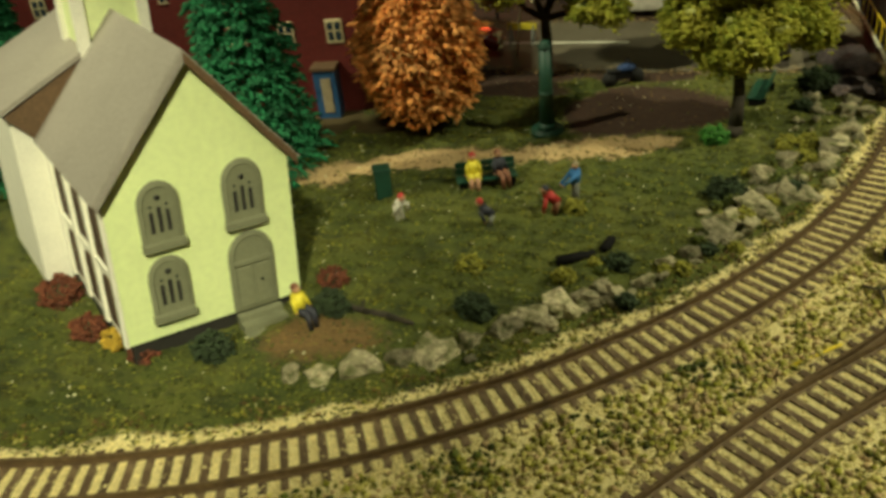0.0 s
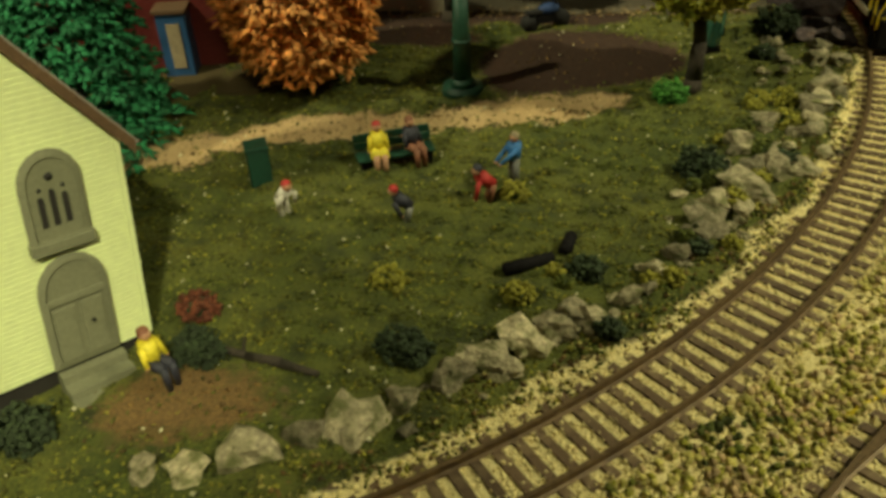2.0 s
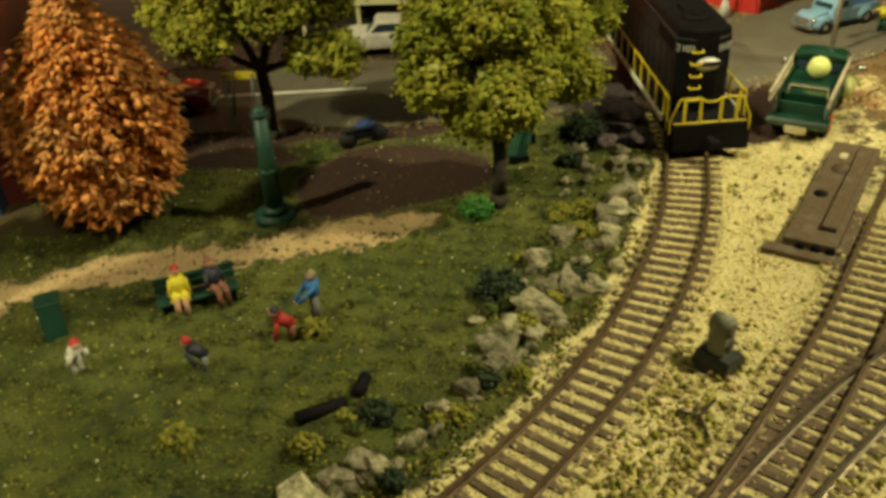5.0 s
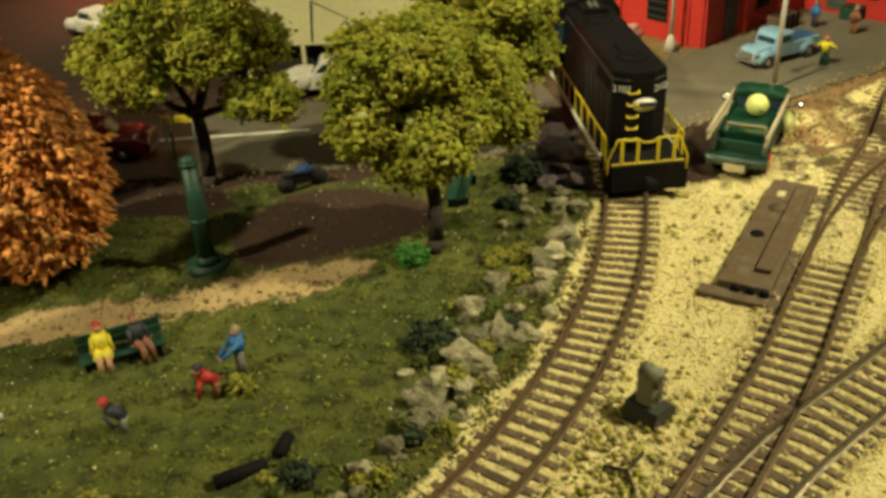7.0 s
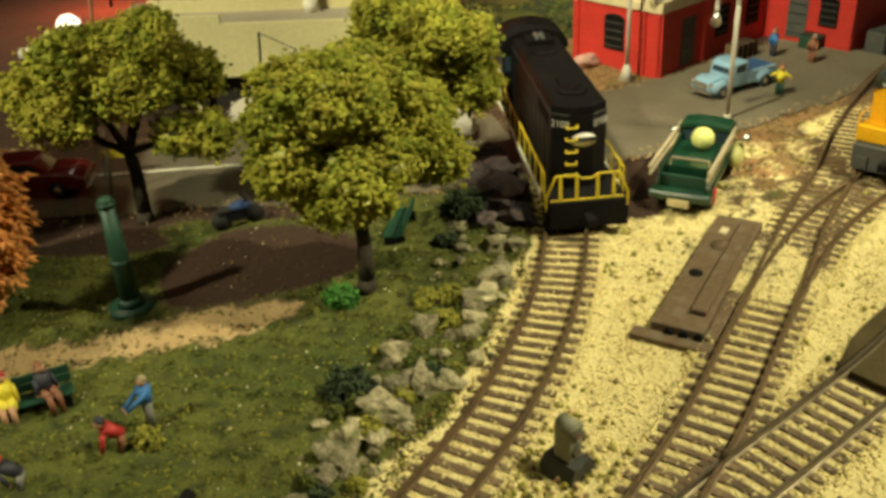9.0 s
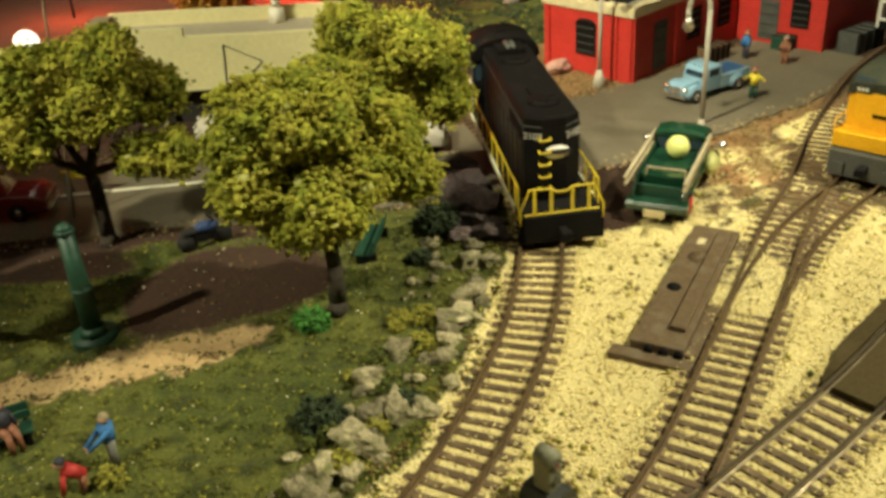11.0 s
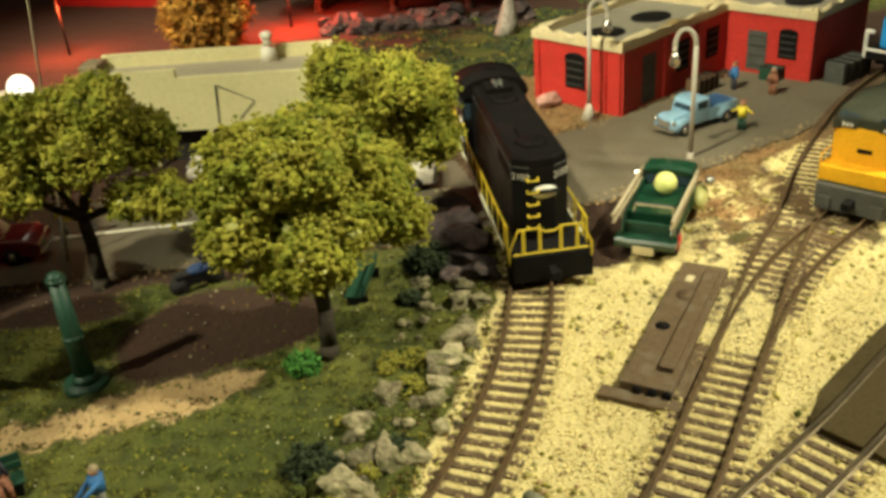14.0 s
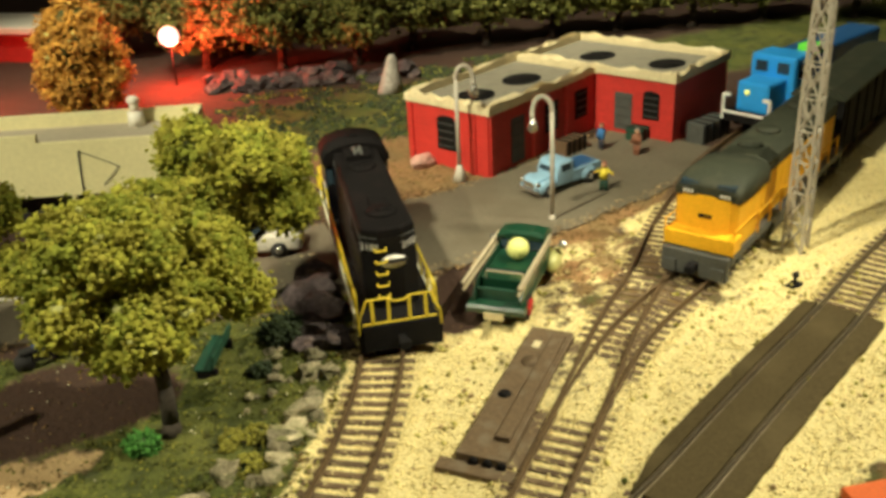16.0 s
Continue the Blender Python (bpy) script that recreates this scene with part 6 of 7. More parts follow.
def build_pickup(x, y, turn, paint, label):
    c = thing("pickup_truck", x, y, 0.05, turn, label, "pickup truck")
    bm = bmesh.new()
    prism(bm, [(-2.9, 0.42), (-2.9, 1.3), (-0.3, 1.3), (-0.3, 0.42)], -0.95, 0.95)
    bmesh.ops.bevel(bm, geom=bm.edges[:], offset=0.07, segments=2, affect="EDGES", profile=0.6)
    part("bed", bm, paint, c)
    # dark sheet on the bed, coloured to imitate the shade inside it
    bm = bmesh.new()
    box(bm, -2.75, -0.45, -0.8, 0.8, 1.22, 1.32)
    part("bed_floor", bm, M_BLUE_BOOTH, c, "dark blue bed floor with its shade in the colour")
    bm = bmesh.new()
    prism(bm, [(-0.35, 0.42), (-0.35, 1.95), (-0.15, 2.1), (0.85, 2.1), (1.1, 1.95), (1.3, 1.35), (1.3, 0.42)], -0.95, 0.95)
    bmesh.ops.bevel(bm, geom=bm.edges[:], offset=0.16, segments=3, affect="EDGES", profile=0.6)
    for f in bm.faces:
        f.smooth = True
    part("cab", bm, paint, c)
    bm = bmesh.new()
    prism(bm, [(1.2, 0.42), (1.2, 1.35), (2.7, 1.22), (2.9, 0.95), (2.9, 0.42)], -0.62, 0.62)
    bmesh.ops.bevel(bm, geom=bm.edges[:], offset=0.18, segments=3, affect="EDGES", profile=0.6)
    for f in bm.faces:
        f.smooth = True
    part("bonnet", bm, paint, c)
    bm = bmesh.new()
    prism(bm, [(1.0, 1.92), (1.27, 1.42), (1.33, 1.42), (1.06, 1.94)], -0.72, 0.72)
    part("windshield", bm, M_GLASS, c)
    for s in (-1, 1):
        bm = bmesh.new()
        box(bm, 0.0, 0.85, s * 0.95 - 0.02, s * 0.95 + 0.02, 1.42, 1.9, bevel=0.01)
        part("side_window", bm, M_GLASS, c)
        for px in (-1.8, 2.05):
            bm = bmesh.new()
            ball(bm, (px, s * 0.85, 0.68), 0.68, squash=(1.25, 0.38, 0.78))
            part("fender", bm, paint, c)
            bm = bmesh.new()
            rod(bm, (px, s * 0.8, 0.42), (px, s * 1.14, 0.42), 0.44, sides=18)
            w = part("wheel", bm, M_TYRE, c)
            bm = bmesh.new()
            rod(bm, (px, s * 1.14, 0.42), (px, s * 1.17, 0.42), 0.22, sides=14)
            part("hub_cap", bm, M_CHROME, w)
        bm = bmesh.new()
        ball(bm, (2.82, s * 0.78, 0.95), 0.18)
        part("headlight", bm, M_CHROME, c)
    for px in (3.02, -3.0):
        bm = bmesh.new()
        box(bm, px - 0.08, px + 0.08, -1.0, 1.0, 0.4, 0.6, bevel=0.05)
        part("bumper", bm, M_CHROME, c)
    bm = bmesh.new()
    box(bm, 2.84, 2.95, -0.5, 0.5, 0.62, 1.02, bevel=0.04)
    part("grille", bm, M_CHROME, c)
    return c


pickup = build_pickup(42.9, 58.4, 192, M_BLUE_CAR, "pale blue old model pickup truck on the road")
pickup.matrix_world = pickup.matrix_world @ Matrix.Scale(0.85, 4)
build_car(4.9, 61.0, 165, M_RED_CAR, "dark red old-fashioned model car on the road", length=6.8)
build_car(18.3, 65.0, 165, M_FIG_WHITE, "white model car in front of the shop")
build_car(5.4, 83.6, 128, M_FIG_WHITE, "white model car on the far road", z=0.0, length=4.4)
build_car(24.5, 59.3, 160, M_FIG_WHITE, "white model car beside the track crossing")


def build_truck(x, y, turn):
    t = thing("open_truck", x, y, ground_z(x, y), turn, "dark green old open truck with tan ladders on its sides", "truck")
    bm = bmesh.new()
    box(bm, 0.2, 7.0, -0.6, 0.6, 0.45, 0.75)
    part("chassis", bm, M_FRAME, t)
    bm = bmesh.new()
    box(bm, 0.25, 4.4, -1.15, 1.15, 0.8, 1.0, bevel=0.03)
    part("bed_floor", bm, M_GREEN_TRUCK, t)
    bm = bmesh.new()
    prism(bm, [(0.0, 0.66), (0.0, 0.92), (0.08, 1.0), (0.62, 1.06), (0.62, 0.66)], -1.27, 1.27)
    bmesh.ops.bevel(bm, geom=bm.edges[:], offset=0.03, segments=2, affect="EDGES")
    part("tail_step", bm, M_GREEN_TRUCK, t)
    for s in (-1, 1):
        bm = bmesh.new()
        prism(bm, [(0.3, 0.98), (0.3, 1.3), (0.9, 1.85), (4.3, 2.0), (4.3, 0.98)], s * 1.02 - 0.06, s * 1.02 + 0.06)
        bmesh.ops.bevel(bm, geom=bm.edges[:], offset=0.025, segments=2, affect="EDGES")
        part("bed_side", bm, M_GREEN_TRUCK, t)
        bm = bmesh.new()
        for dz in (0.0, 0.3):
            rod(bm, (-0.45, s * (1.17 + 0.1 * dz), 1.98 + dz), (4.9, s * (1.17 + 0.1 * dz), 1.98 + dz), 0.075, sides=8)
        ladder = part("ladder", bm, M_LADDER, t, "weathered tan wooden ladder")
        for k in range(16):
            bm = bmesh.new()
            px = -0.3 + k * 0.335
            rod(bm, (px, s * 1.17, 1.98), (px, s * 1.2, 2.28), 0.06, sides=6)
            part("rung", bm, M_LADDER, ladder)
        for px in (0.75, 2.4, 4.0):
            bm = bmesh.new()
            rod(bm, (px, s * 1.08, 1.5), (px, s * 1.15, 2.02), 0.05, sides=6)
            part("ladder_bracket", bm, M_CHROME, t)
    bm = bmesh.new()
    box(bm, 0.62, 0.78, -0.96, 0.96, 1.0, 1.55, bevel=0.03)
    part("tailboard", bm, M_GREEN_IRON, t)
    bm = bmesh.new()
    box(bm, 1.15, 1.75, -0.96, 0.96, 1.0, 1.78, bevel=0.06)
    part("bench_box", bm, M_GREEN_TRUCK, t)
    bm = bmesh.new()
    pipe(bm, [(1.2, -0.9, 1.7), (1.2, -0.9, 2.12), (1.2, 0.7, 2.12), (1.2, 0.7, 1.7)], 0.06)
    part("cross_bar", bm, M_CHROME, t, "thin bright cross bar")
    bm = bmesh.new()
    box(bm, 2.2, 4.2, -0.96, 0.96, 1.0, 1.75, bevel=0.06)
    part("load_box", bm, M_GREEN_TRUCK, t)
    bm = bmesh.new()
    box(bm, 4.3, 5.3, -1.1, 1.1, 0.8, 2.3, bevel=0.08)
    part("cab", bm, M_GREEN_TRUCK, t)
    for py in (-0.52, 0.52):
        bm = bmesh.new()
        box(bm, 4.27, 4.31, py - 0.42, py + 0.42, 1.75, 2.2, bevel=0.01)
        part("rear_window", bm, M_GLASS, t)
    bm = bmesh.new()
    loft(bm, [[(px, -1.15, z0), (px, 1.15, z0), (px, 1.05, z1), (px, 0.5, z1 + 0.1), (px, -0.5, z1 + 0.1), (px, -1.05, z1)] for px, z0, z1 in ((4.2, 2.3, 2.42), (4.4, 2.3, 2.52), (5.2, 2.3, 2.52), (5.42, 2.3, 2.4))])
    part("cab_roof", bm, M_GREEN_TRUCK, t, "rounded green cab roof")
    bm = bmesh.new()
    loft(bm, [[(px, -hw, 0.75), (px, hw, 0.75), (px, hw, z), (px, hw * 0.6, z + 0.2), (px, -hw * 0.6, z + 0.2), (px, -hw, z)] for px, hw, z in ((5.3, 0.8, 1.5), (6.6, 0.68, 1.4), (6.95, 0.6, 1.2))])
    part("bonnet", bm, M_GREEN_TRUCK, t)
    for s in (-1, 1):
        bm = bmesh.new()
        ball(bm, (5.3, s * 1.3, 0.85), 0.85, squash=(1.15, 0.4, 0.62))
        part("fender", bm, M_FENDER, t, "pale yellow front fender")
        bm = bmesh.new()
        ball(bm, (5.45, s * 1.66, 1.62), 0.22)
        rod(bm, (5.3, s * 1.1, 1.5), (5.45, s * 1.6, 1.6), 0.06)
        part("side_lamp", bm, M_CHROME, t, "bright round side lamp")
        for px in (1.35, 5.6):
            bm = bmesh.new()
            rod(bm, (px, s * 0.78, 0.5), (px, s * 1.15, 0.5), 0.55, sides=20)
            wheel = part("wheel", bm, M_TYRE, t)
            bm = bmesh.new()
            rod(bm, (px, s * 1.15, 0.5), (px, s * 1.22, 0.5), 0.38, sides=16)
            part("rim", bm, M_RED, wheel, "red wheel rim")
    bm = bmesh.new()
    box(bm, -0.06, 0.0, -0.42, 0.48, 0.42, 0.76, bevel=0.02)
    part("number_plate", bm, M_CREAM, t, "blank cream number plate")
    bm = bmesh.new()
    ball(bm, (0, 0, 0.5), 0.5, detail=3)
    ob = whole("round_load", bm, M_MELON, 0, 0, 0, 0, "pale yellow round load in the truck bed", "ball")
    ob.matrix_world = t.matrix_world @ at(3.3, -0.12, 1.75)


M_LADDER = mat("tan_ladder_wood", (0.50, 0.42, 0.27), 0.8, var=0.2)
M_FENDER = mat("pale_yellow_fender_paint", (0.62, 0.60, 0.22), 0.4, var=0.1)
build_truck(31.75, 45.95, 44.5)


def build_booth(x, y, turn):
    b = thing("phone_booth", x, y, ground_z(x, y), turn, "dark blue booth with pale door and flat cap", "booth")
    bm = bmesh.new()
    box(bm, -0.6, 0.6, -0.55, 0.55, -0.1, 2.8, bevel=0.04)
    part("body", bm, M_BLUE_BOOTH, b)
    bm = bmesh.new()
    box(bm, -0.22, 0.32, -0.6, -0.54, 0.5, 2.4, bevel=0.02)
    part("door", bm, M_WOOD_RAIL, b, "pale tan door panel")
    bm = bmesh.new()
    box(bm, -0.7, 0.7, -0.65, 0.65, 2.8, 3.0, bevel=0.05)
    part("cap", bm, M_SOFFIT, b)


build_booth(-1.5, 52.4, -8)
bm = bmesh.new()
box(bm, -4.2, 4.2, -1.7, 1.7, -0.2, 0.16, bevel=0.05)
tagged(whole("pavement_slab", bm, M_ROAD_DARK, 0.4, 51.4, 0, -3, "dark pavement slab before the brick house", "pavement"), kind="structure")


def build_motorcycle(x, y, turn):
    b = thing("motorcycle", x, y, ground_z(x, y), turn, "dark blue toy motorcycle parked at the road edge", "motorcycle")
    for px in (-0.75, 0.75):
        bm = bmesh.new()
        rod(bm, (px, -0.12, 0.42), (px, 0.12, 0.42), 0.42, sides=18)
        part("wheel", bm, M_TYRE, b)
    bm = bmesh.new()
    ball(bm, (0.15, 0, 0.95), 0.42, squash=(1.3, 0.7, 0.6))
    part("fuel_tank", bm, mat("dark_blue_tank_paint", (0.02, 0.045, 0.14), 0.6), b, "dark blue fuel tank")
    bm = bmesh.new()
    box(bm, -0.9, -0.2, -0.2, 0.2, 0.8, 0.98, bevel=0.06)
    part("saddle", bm, M_TYRE, b)
    bm = bmesh.new()
    pipe(bm, [(0.75, 0, 0.42), (0.45, 0, 1.2), (0.35, 0.4, 1.3)], 0.06)
    rod(bm, (0.45, 0, 1.2), (0.35, -0.4, 1.3), 0.06)
    box(bm, -0.45, 0.45, -0.18, 0.18, 0.35, 0.75, bevel=0.05)
    part("frame", bm, M_FRAME, b)


build_motorcycle(14.3, 53.0, 10)


def build_sign_stand(x, y):
    b = thing("road_barrier", x, y, 0.05, -15, "small yellow and grey road barrier", "barrier")
    bm = bmesh.new()
    box(bm, -0.9, 0.9, -0.06, 0.06, 0.9, 1.3, bevel=0.02)
    part("board", bm, M_FIG_YELLOW, b)
    for px in (-0.7, 0.7):
        bm = bmesh.new()
        pipe(bm, [(px, -0.5, -0.04), (px, 0, 1.2), (px, 0.5, -0.04)], 0.08)
        part("leg", bm, M_FIG_GREY, b)


build_sign_stand(9.6, 61.2)


def build_signal(x, y, turn, k):
    s = thing("dwarf_signal", x, y, 0, turn, "grey dwarf signal with a red lens beside the track", "signal")
    s.scale = (k, k, k * 1.1)
    bm = bmesh.new()
    prism(bm, [(-0.75, -0.1), (0.75, -0.1), (0.6, 0.35), (0.45, 0.6), (-0.45, 0.6), (-0.6, 0.35)], -0.7, 0.7)
    part("base", bm, M_SIGNAL_DARK, s, "dark stepped base")
    bm = bmesh.new()
    box(bm, -0.34, 0.34, -0.36, 0.36, 0.6, 1.7, bevel=0.08)
    rod(bm, (0, -0.36, 1.75), (0, 0.36, 1.75), 0.34, sides=18)
    part("head", bm, M_SIGNAL, s)
    for z, m in ((1.6, M_RED), (1.02, M_DARK)):
        bm = bmesh.new()
        rod(bm, (0, -0.38, z), (0, -0.43, z), 0.17, sides=14)
        part("lens", bm, m, s, "red lens" if m is M_RED else "dark lens")
        bm = bmesh.new()
        for t in np.linspace(0.1, math.pi - 0.1, 8):
            rod(bm, (0.21 * math.cos(t), -0.36, z + 0.21 * math.sin(t)), (0.21 * math.cos(t), -0.56, z + 0.21 * math.sin(t)), 0.04, sides=4)
        part("visor", bm, M_SIGNAL, s)


build_signal(20.9, 33.9, 25, 0.8)


def build_switch_machine(x, y, turn):
    s = thing("switch_machine", x, y, 0, turn, "long flat brown switch machine beside the turnout", "switch machine")
    bm = bmesh.new()
    box(bm, 0.5, 9.2, -0.85, 0.95, -0.05, 0.5, bevel=0.06)
    part("cover", bm, M_SWITCH, s)
    bm = bmesh.new()
    box(bm, 1.5, 8.6, -0.65, -0.1, 0.5, 0.68, bevel=0.06)
    part("solenoid_ridge", bm, M_SWITCH, s)
    bm = bmesh.new()
    box(bm, -0.1, 0.5, -1.5, 1.5, -0.05, 0.22, bevel=0.03)
    part("end_tab", bm, M_SWITCH, s)
    bm = bmesh.new()
    box(bm, 0.6, 8.9, -1.3, -0.85, -0.05, 0.24, bevel=0.04)
    part("side_flange", bm, M_SWITCH, s)
    bm = bmesh.new()
    rod(bm, (6.6, 0.15, 0.48), (6.6, 0.15, 0.53), 0.42, sides=18)
    part("coil_cap", bm, M_SWITCH, s)
    for py in (-0.7, -0.2, 0.3):
        bm = bmesh.new()
        rod(bm, (0.55, py, 0.3), (0.38, py, 0.3), 0.16, sides=10)
        part("terminal", bm, M_FRAME, s)
    bm = bmesh.new()
    rod(bm, (4.2, 0.45, 0.48), (4.2, 0.45, 0.54), 0.26, sides=14)
    part("screw", bm, M_FRAME, s)
    bm = bmesh.new()
    box(bm, 7.6, 8.1, 0.2, 0.5, 0.5, 0.53)
    part("paper_tag", bm, M_CREAM, s, "small cream tag")


build_switch_machine(26.63, 37.84, 42.0)


def build_tower(x, y):
    t = thing("lattice_mast", x, y, 0, 25, "pale grey steel lattice mast", "mast")
    H, w0, w1 = 24.0, 0.46, 0.24
    def corner(k, z):
        w = w0 + (w1 - w0) * z / H
        return Vector(((-w, -w), (w, -w), (w, w), (-w, w))[k]).to_3d() + Vector((0, 0, z))
    for k in range(4):
        bm = bmesh.new()
        rod(bm, corner(k, -0.1), corner(k, H), 0.08, 0.055, sides=6)
        part("leg", bm, M_LAMP_POST, t)
    levels = [i * 1.5 for i in range(17)]
    for z, z2 in zip(levels, levels[1:]):
        bm = bmesh.new()
        for k in range(4):
            rod(bm, corner(k, z), corner((k + 1) % 4, z2), 0.042, sides=5)
            rod(bm, corner((k + 1) % 4, z), corner(k, z2), 0.042, sides=5)
            rod(bm, corner(k, z2), corner((k + 1) % 4, z2), 0.042, sides=5)
        part("lattice", bm, M_LAMP_POST, t)


build_tower(47.9, 45.3)


def build_mast_signal(x, y):
    s = thing("signal_mast", x, y, 0, 0, "dark signal mast with a lit green lens", "signal")
    bm = bmesh.new()
    rod(bm, (0, 0, -0.1), (0, 0, 5.5), 0.12)
    box(bm, -0.35, 0.35, -0.2, 0.25, 4.4, 6.2, bevel=0.08)
    part("mast", bm, M_FRAME, s)
    bm = bmesh.new()
    ball(bm, (-0.1, -0.3, 5.6), 0.34)
    part("lens", bm, M_GREEN_GLOBE, s, "lit green lens")


build_mast_signal(70.5, 59.2)

# small dark things by the brick building
for x, y, turn, size, label in ((52.2, 63.0, 25, (2.6, 1.2, 0.9), "dark green crate stack by the brick wall"), (55.6, 60.6, 15, (3.0, 1.3, 1.3), "dark grey flat wagon load"), (46.6, 63.0, 20, (2.2, 0.9, 1.1), "brown hand cart by the wall")):
    t = thing("crate", x, y, ground_z(x, y), turn, label, "crate")
    bm = bmesh.new()
    box(bm, -size[0] / 2, size[0] / 2, -size[1] / 2, size[1] / 2, -0.1, size[2], bevel=0.06)
    part("body", bm, M_GREY_TRUCKS if "grey" in label else (M_SOFFIT if "brown" in label else M_GREEN_IRON), t)
    for k in range(4):
        bm = bmesh.new()
        px = -size[0] / 2 + (k + 0.5) * size[0] / 4
        box(bm, px - 0.08, px + 0.08, -size[1] / 2 - 0.05, size[1] / 2 + 0.05, 0.05, size[2] + 0.05)
        part("slat", bm, M_FRAME, t)


# ---- rocks, bushes and small litter ----
def rock_mesh(seed, detail=2):
    bm = bmesh.new()
    rng = random.Random(seed)
    s = Vector((rng.uniform(0.8, 1.35), rng.uniform(0.7, 1.1), rng.uniform(0.6, 0.95)))
    off = Vector((seed * 3.1, seed * 1.7, 0))
    for v in bmesh.ops.create_icosphere(bm, subdivisions=detail, radius=1.0)["verts"]:
        n = noise.noise(v.co * 1.2 + off) * 0.75 + noise.noise(v.co * 3.1 + off) * 0.45
        v.co = Vector((v.co.x * s.x, v.co.y * s.y, v.co.z * s.z)) * (1 + n)
    for f in bm.faces:
        f.smooth = rng.random() < 0.2
    return mesh_of("rock", bm, M_ROCK)


ROCKS = [rock_mesh(i, 2) for i in range(12)]
rock_line = tagged(new("rock_border"), "border of pale tan-grey rocks along the track bed", "rocks")
rng = random.Random(5)


def put_rock(x, y, r, sink=0.35):
    m = at(x, y, ground_z(x, y) + r * (0.62 - sink), rng.uniform(0, 360)) @ pose(0, 0, 0, rng.uniform(-25, 25), rng.uniform(-25, 25), 0)
    piece("rock", ROCKS[rng.randrange(12)], rock_line, m @ Matrix.Diagonal((r, r * rng.uniform(0.8, 1.15), r * rng.uniform(0.7, 1.0), 1)))


ROCK_ROW = [(-0.9, 29.9, 0.34), (0.0, 29.8, 0.4), (1.4, 29.9, 0.66), (2.7, 30.2, 0.42), (3.9, 30.4, 0.62), (5.0, 30.9, 0.4), (6.3, 31.4, 0.5), (7.4, 31.6, 0.55), (8.3, 32.2, 0.62),
            (9.2, 32.7, 0.6), (9.8, 33.2, 0.45), (10.3, 32.6, 0.4), (11.4, 33.4, 0.42), (12.5, 34.2, 0.4), (13.5, 35.0, 0.42), (14.3, 35.7, 0.42), (15.0, 36.4, 0.5)]
ROCK_HEAP = [(15.7, 37.1, 0.5), (16.6, 37.9, 0.6), (16.2, 36.7, 0.34), (17.1, 37.4, 0.34), (17.4, 38.7, 0.42), (18.3, 38.7, 0.5), (18.9, 38.4, 0.36), (18.3, 39.4, 0.4), (17.9, 40.8, 0.5),
             (19.2, 41.8, 0.4), (20.5, 40.7, 0.36), (20.3, 39.4, 0.3), (21.4, 42.3, 0.55), (21.9, 42.9, 0.55), (22.7, 43.9, 0.55), (23.2, 44.6, 0.4), (23.6, 46.3, 0.45), (24.4, 45.9, 0.36), (24.2, 47.2, 0.4)]
for x, y, r in ROCK_ROW:
    put_rock(x, y, r)
for x, y, r in ROCK_HEAP:
    put_rock(x, y, r * 1.15)
    put_rock(x + rng.uniform(-0.7, 0.7), y + rng.uniform(-0.7, 0.7), r * 0.6)
arc = 12.0
while arc < 58:
    for k in range(1 if arc < 24 else 3):
        x, y, _ = on_curve(arc, rng.uniform(-3.4, -2.1) if arc < 24 else rng.uniform(-4.8, -2.1))
        put_rock(x, y, rng.uniform(0.12, 0.26))
    arc += rng.uniform(0.7, 1.2)
# dark purplish outcrop inside the bend of the track
outcrop = tagged(new("rock_outcrop"), "dark purplish rock outcrop beside the bend of the track", "rocks")
M_DARK_ROCK = mat("dark_purple_rock", (0.075, 0.055, 0.055), 0.95, var=0.45, fine=420, coarse=120, per_object=0.4, bump=0.9, depth=0.0014, stain=(0.17, 0.12, 0.10), stain_at=0.6)
DARK_ROCKS = []
for i in range(4):
    me = ROCKS[i * 3].copy()
    me.name = "dark_rock"
    me.materials[0] = M_DARK_ROCK
    DARK_ROCKS.append(me)
for i, (x, y, r) in enumerate(((25.0, 48.4, 0.75), (24.6, 49.6, 0.6), (25.5, 50.2, 1.0), (25.2, 51.5, 1.15), (26.1, 52.6, 1.1), (26.5, 54.2, 1.0), (24.0, 48.2, 0.45), (25.7, 47.6, 0.4))):
    m = at(x, y, ground_z(x, y) + r * 0.35, rng.uniform(0, 360)) @ pose(0, 0, 0, rng.uniform(-25, 25), rng.uniform(-25, 25), 0)
    piece("rock", DARK_ROCKS[i % 4], outcrop, m @ Matrix.Diagonal((r, r, r, 1)))


rubble = tagged(new("rock_rubble"), "row of dark rubble below the trees at the back", "rocks")
r2 = random.Random(31)
for k in range(46):
    f = r2.random()
    x, y, r = 30.0 + 17.0 * f, 94.0 - 8.0 * f + r2.uniform(-2.2, 2.2), r2.uniform(0.4, 1.1)
    m = at(x, y, ground_z(x, y) + r * 0.3, r2.uniform(0, 360)) @ pose(0, 0, 0, r2.uniform(-25, 25), r2.uniform(-25, 25), 0)
    piece("rock", DARK_ROCKS[k % 4], rubble, m @ Matrix.Diagonal((r, r, r, 1)))
bm = bmesh.new()
rings = [(1.2, 0, 0, -0.2), (0.95, 0.1, 0, 1.0), (0.6, 0.3, 0.1, 2.2), (0.45, 0.4, 0.15, 2.7), (0.2, 0.45, 0.2, 3.0)]
loft(bm, [[(cx + r * (1 + 0.15 * math.sin(3 * a + z)) * math.cos(a), cy + 0.7 * r * math.sin(a), z) for a in np.linspace(0, 2 * math.pi, 12, endpoint=False)] for r, cx, cy, z in rings], smooth=True)
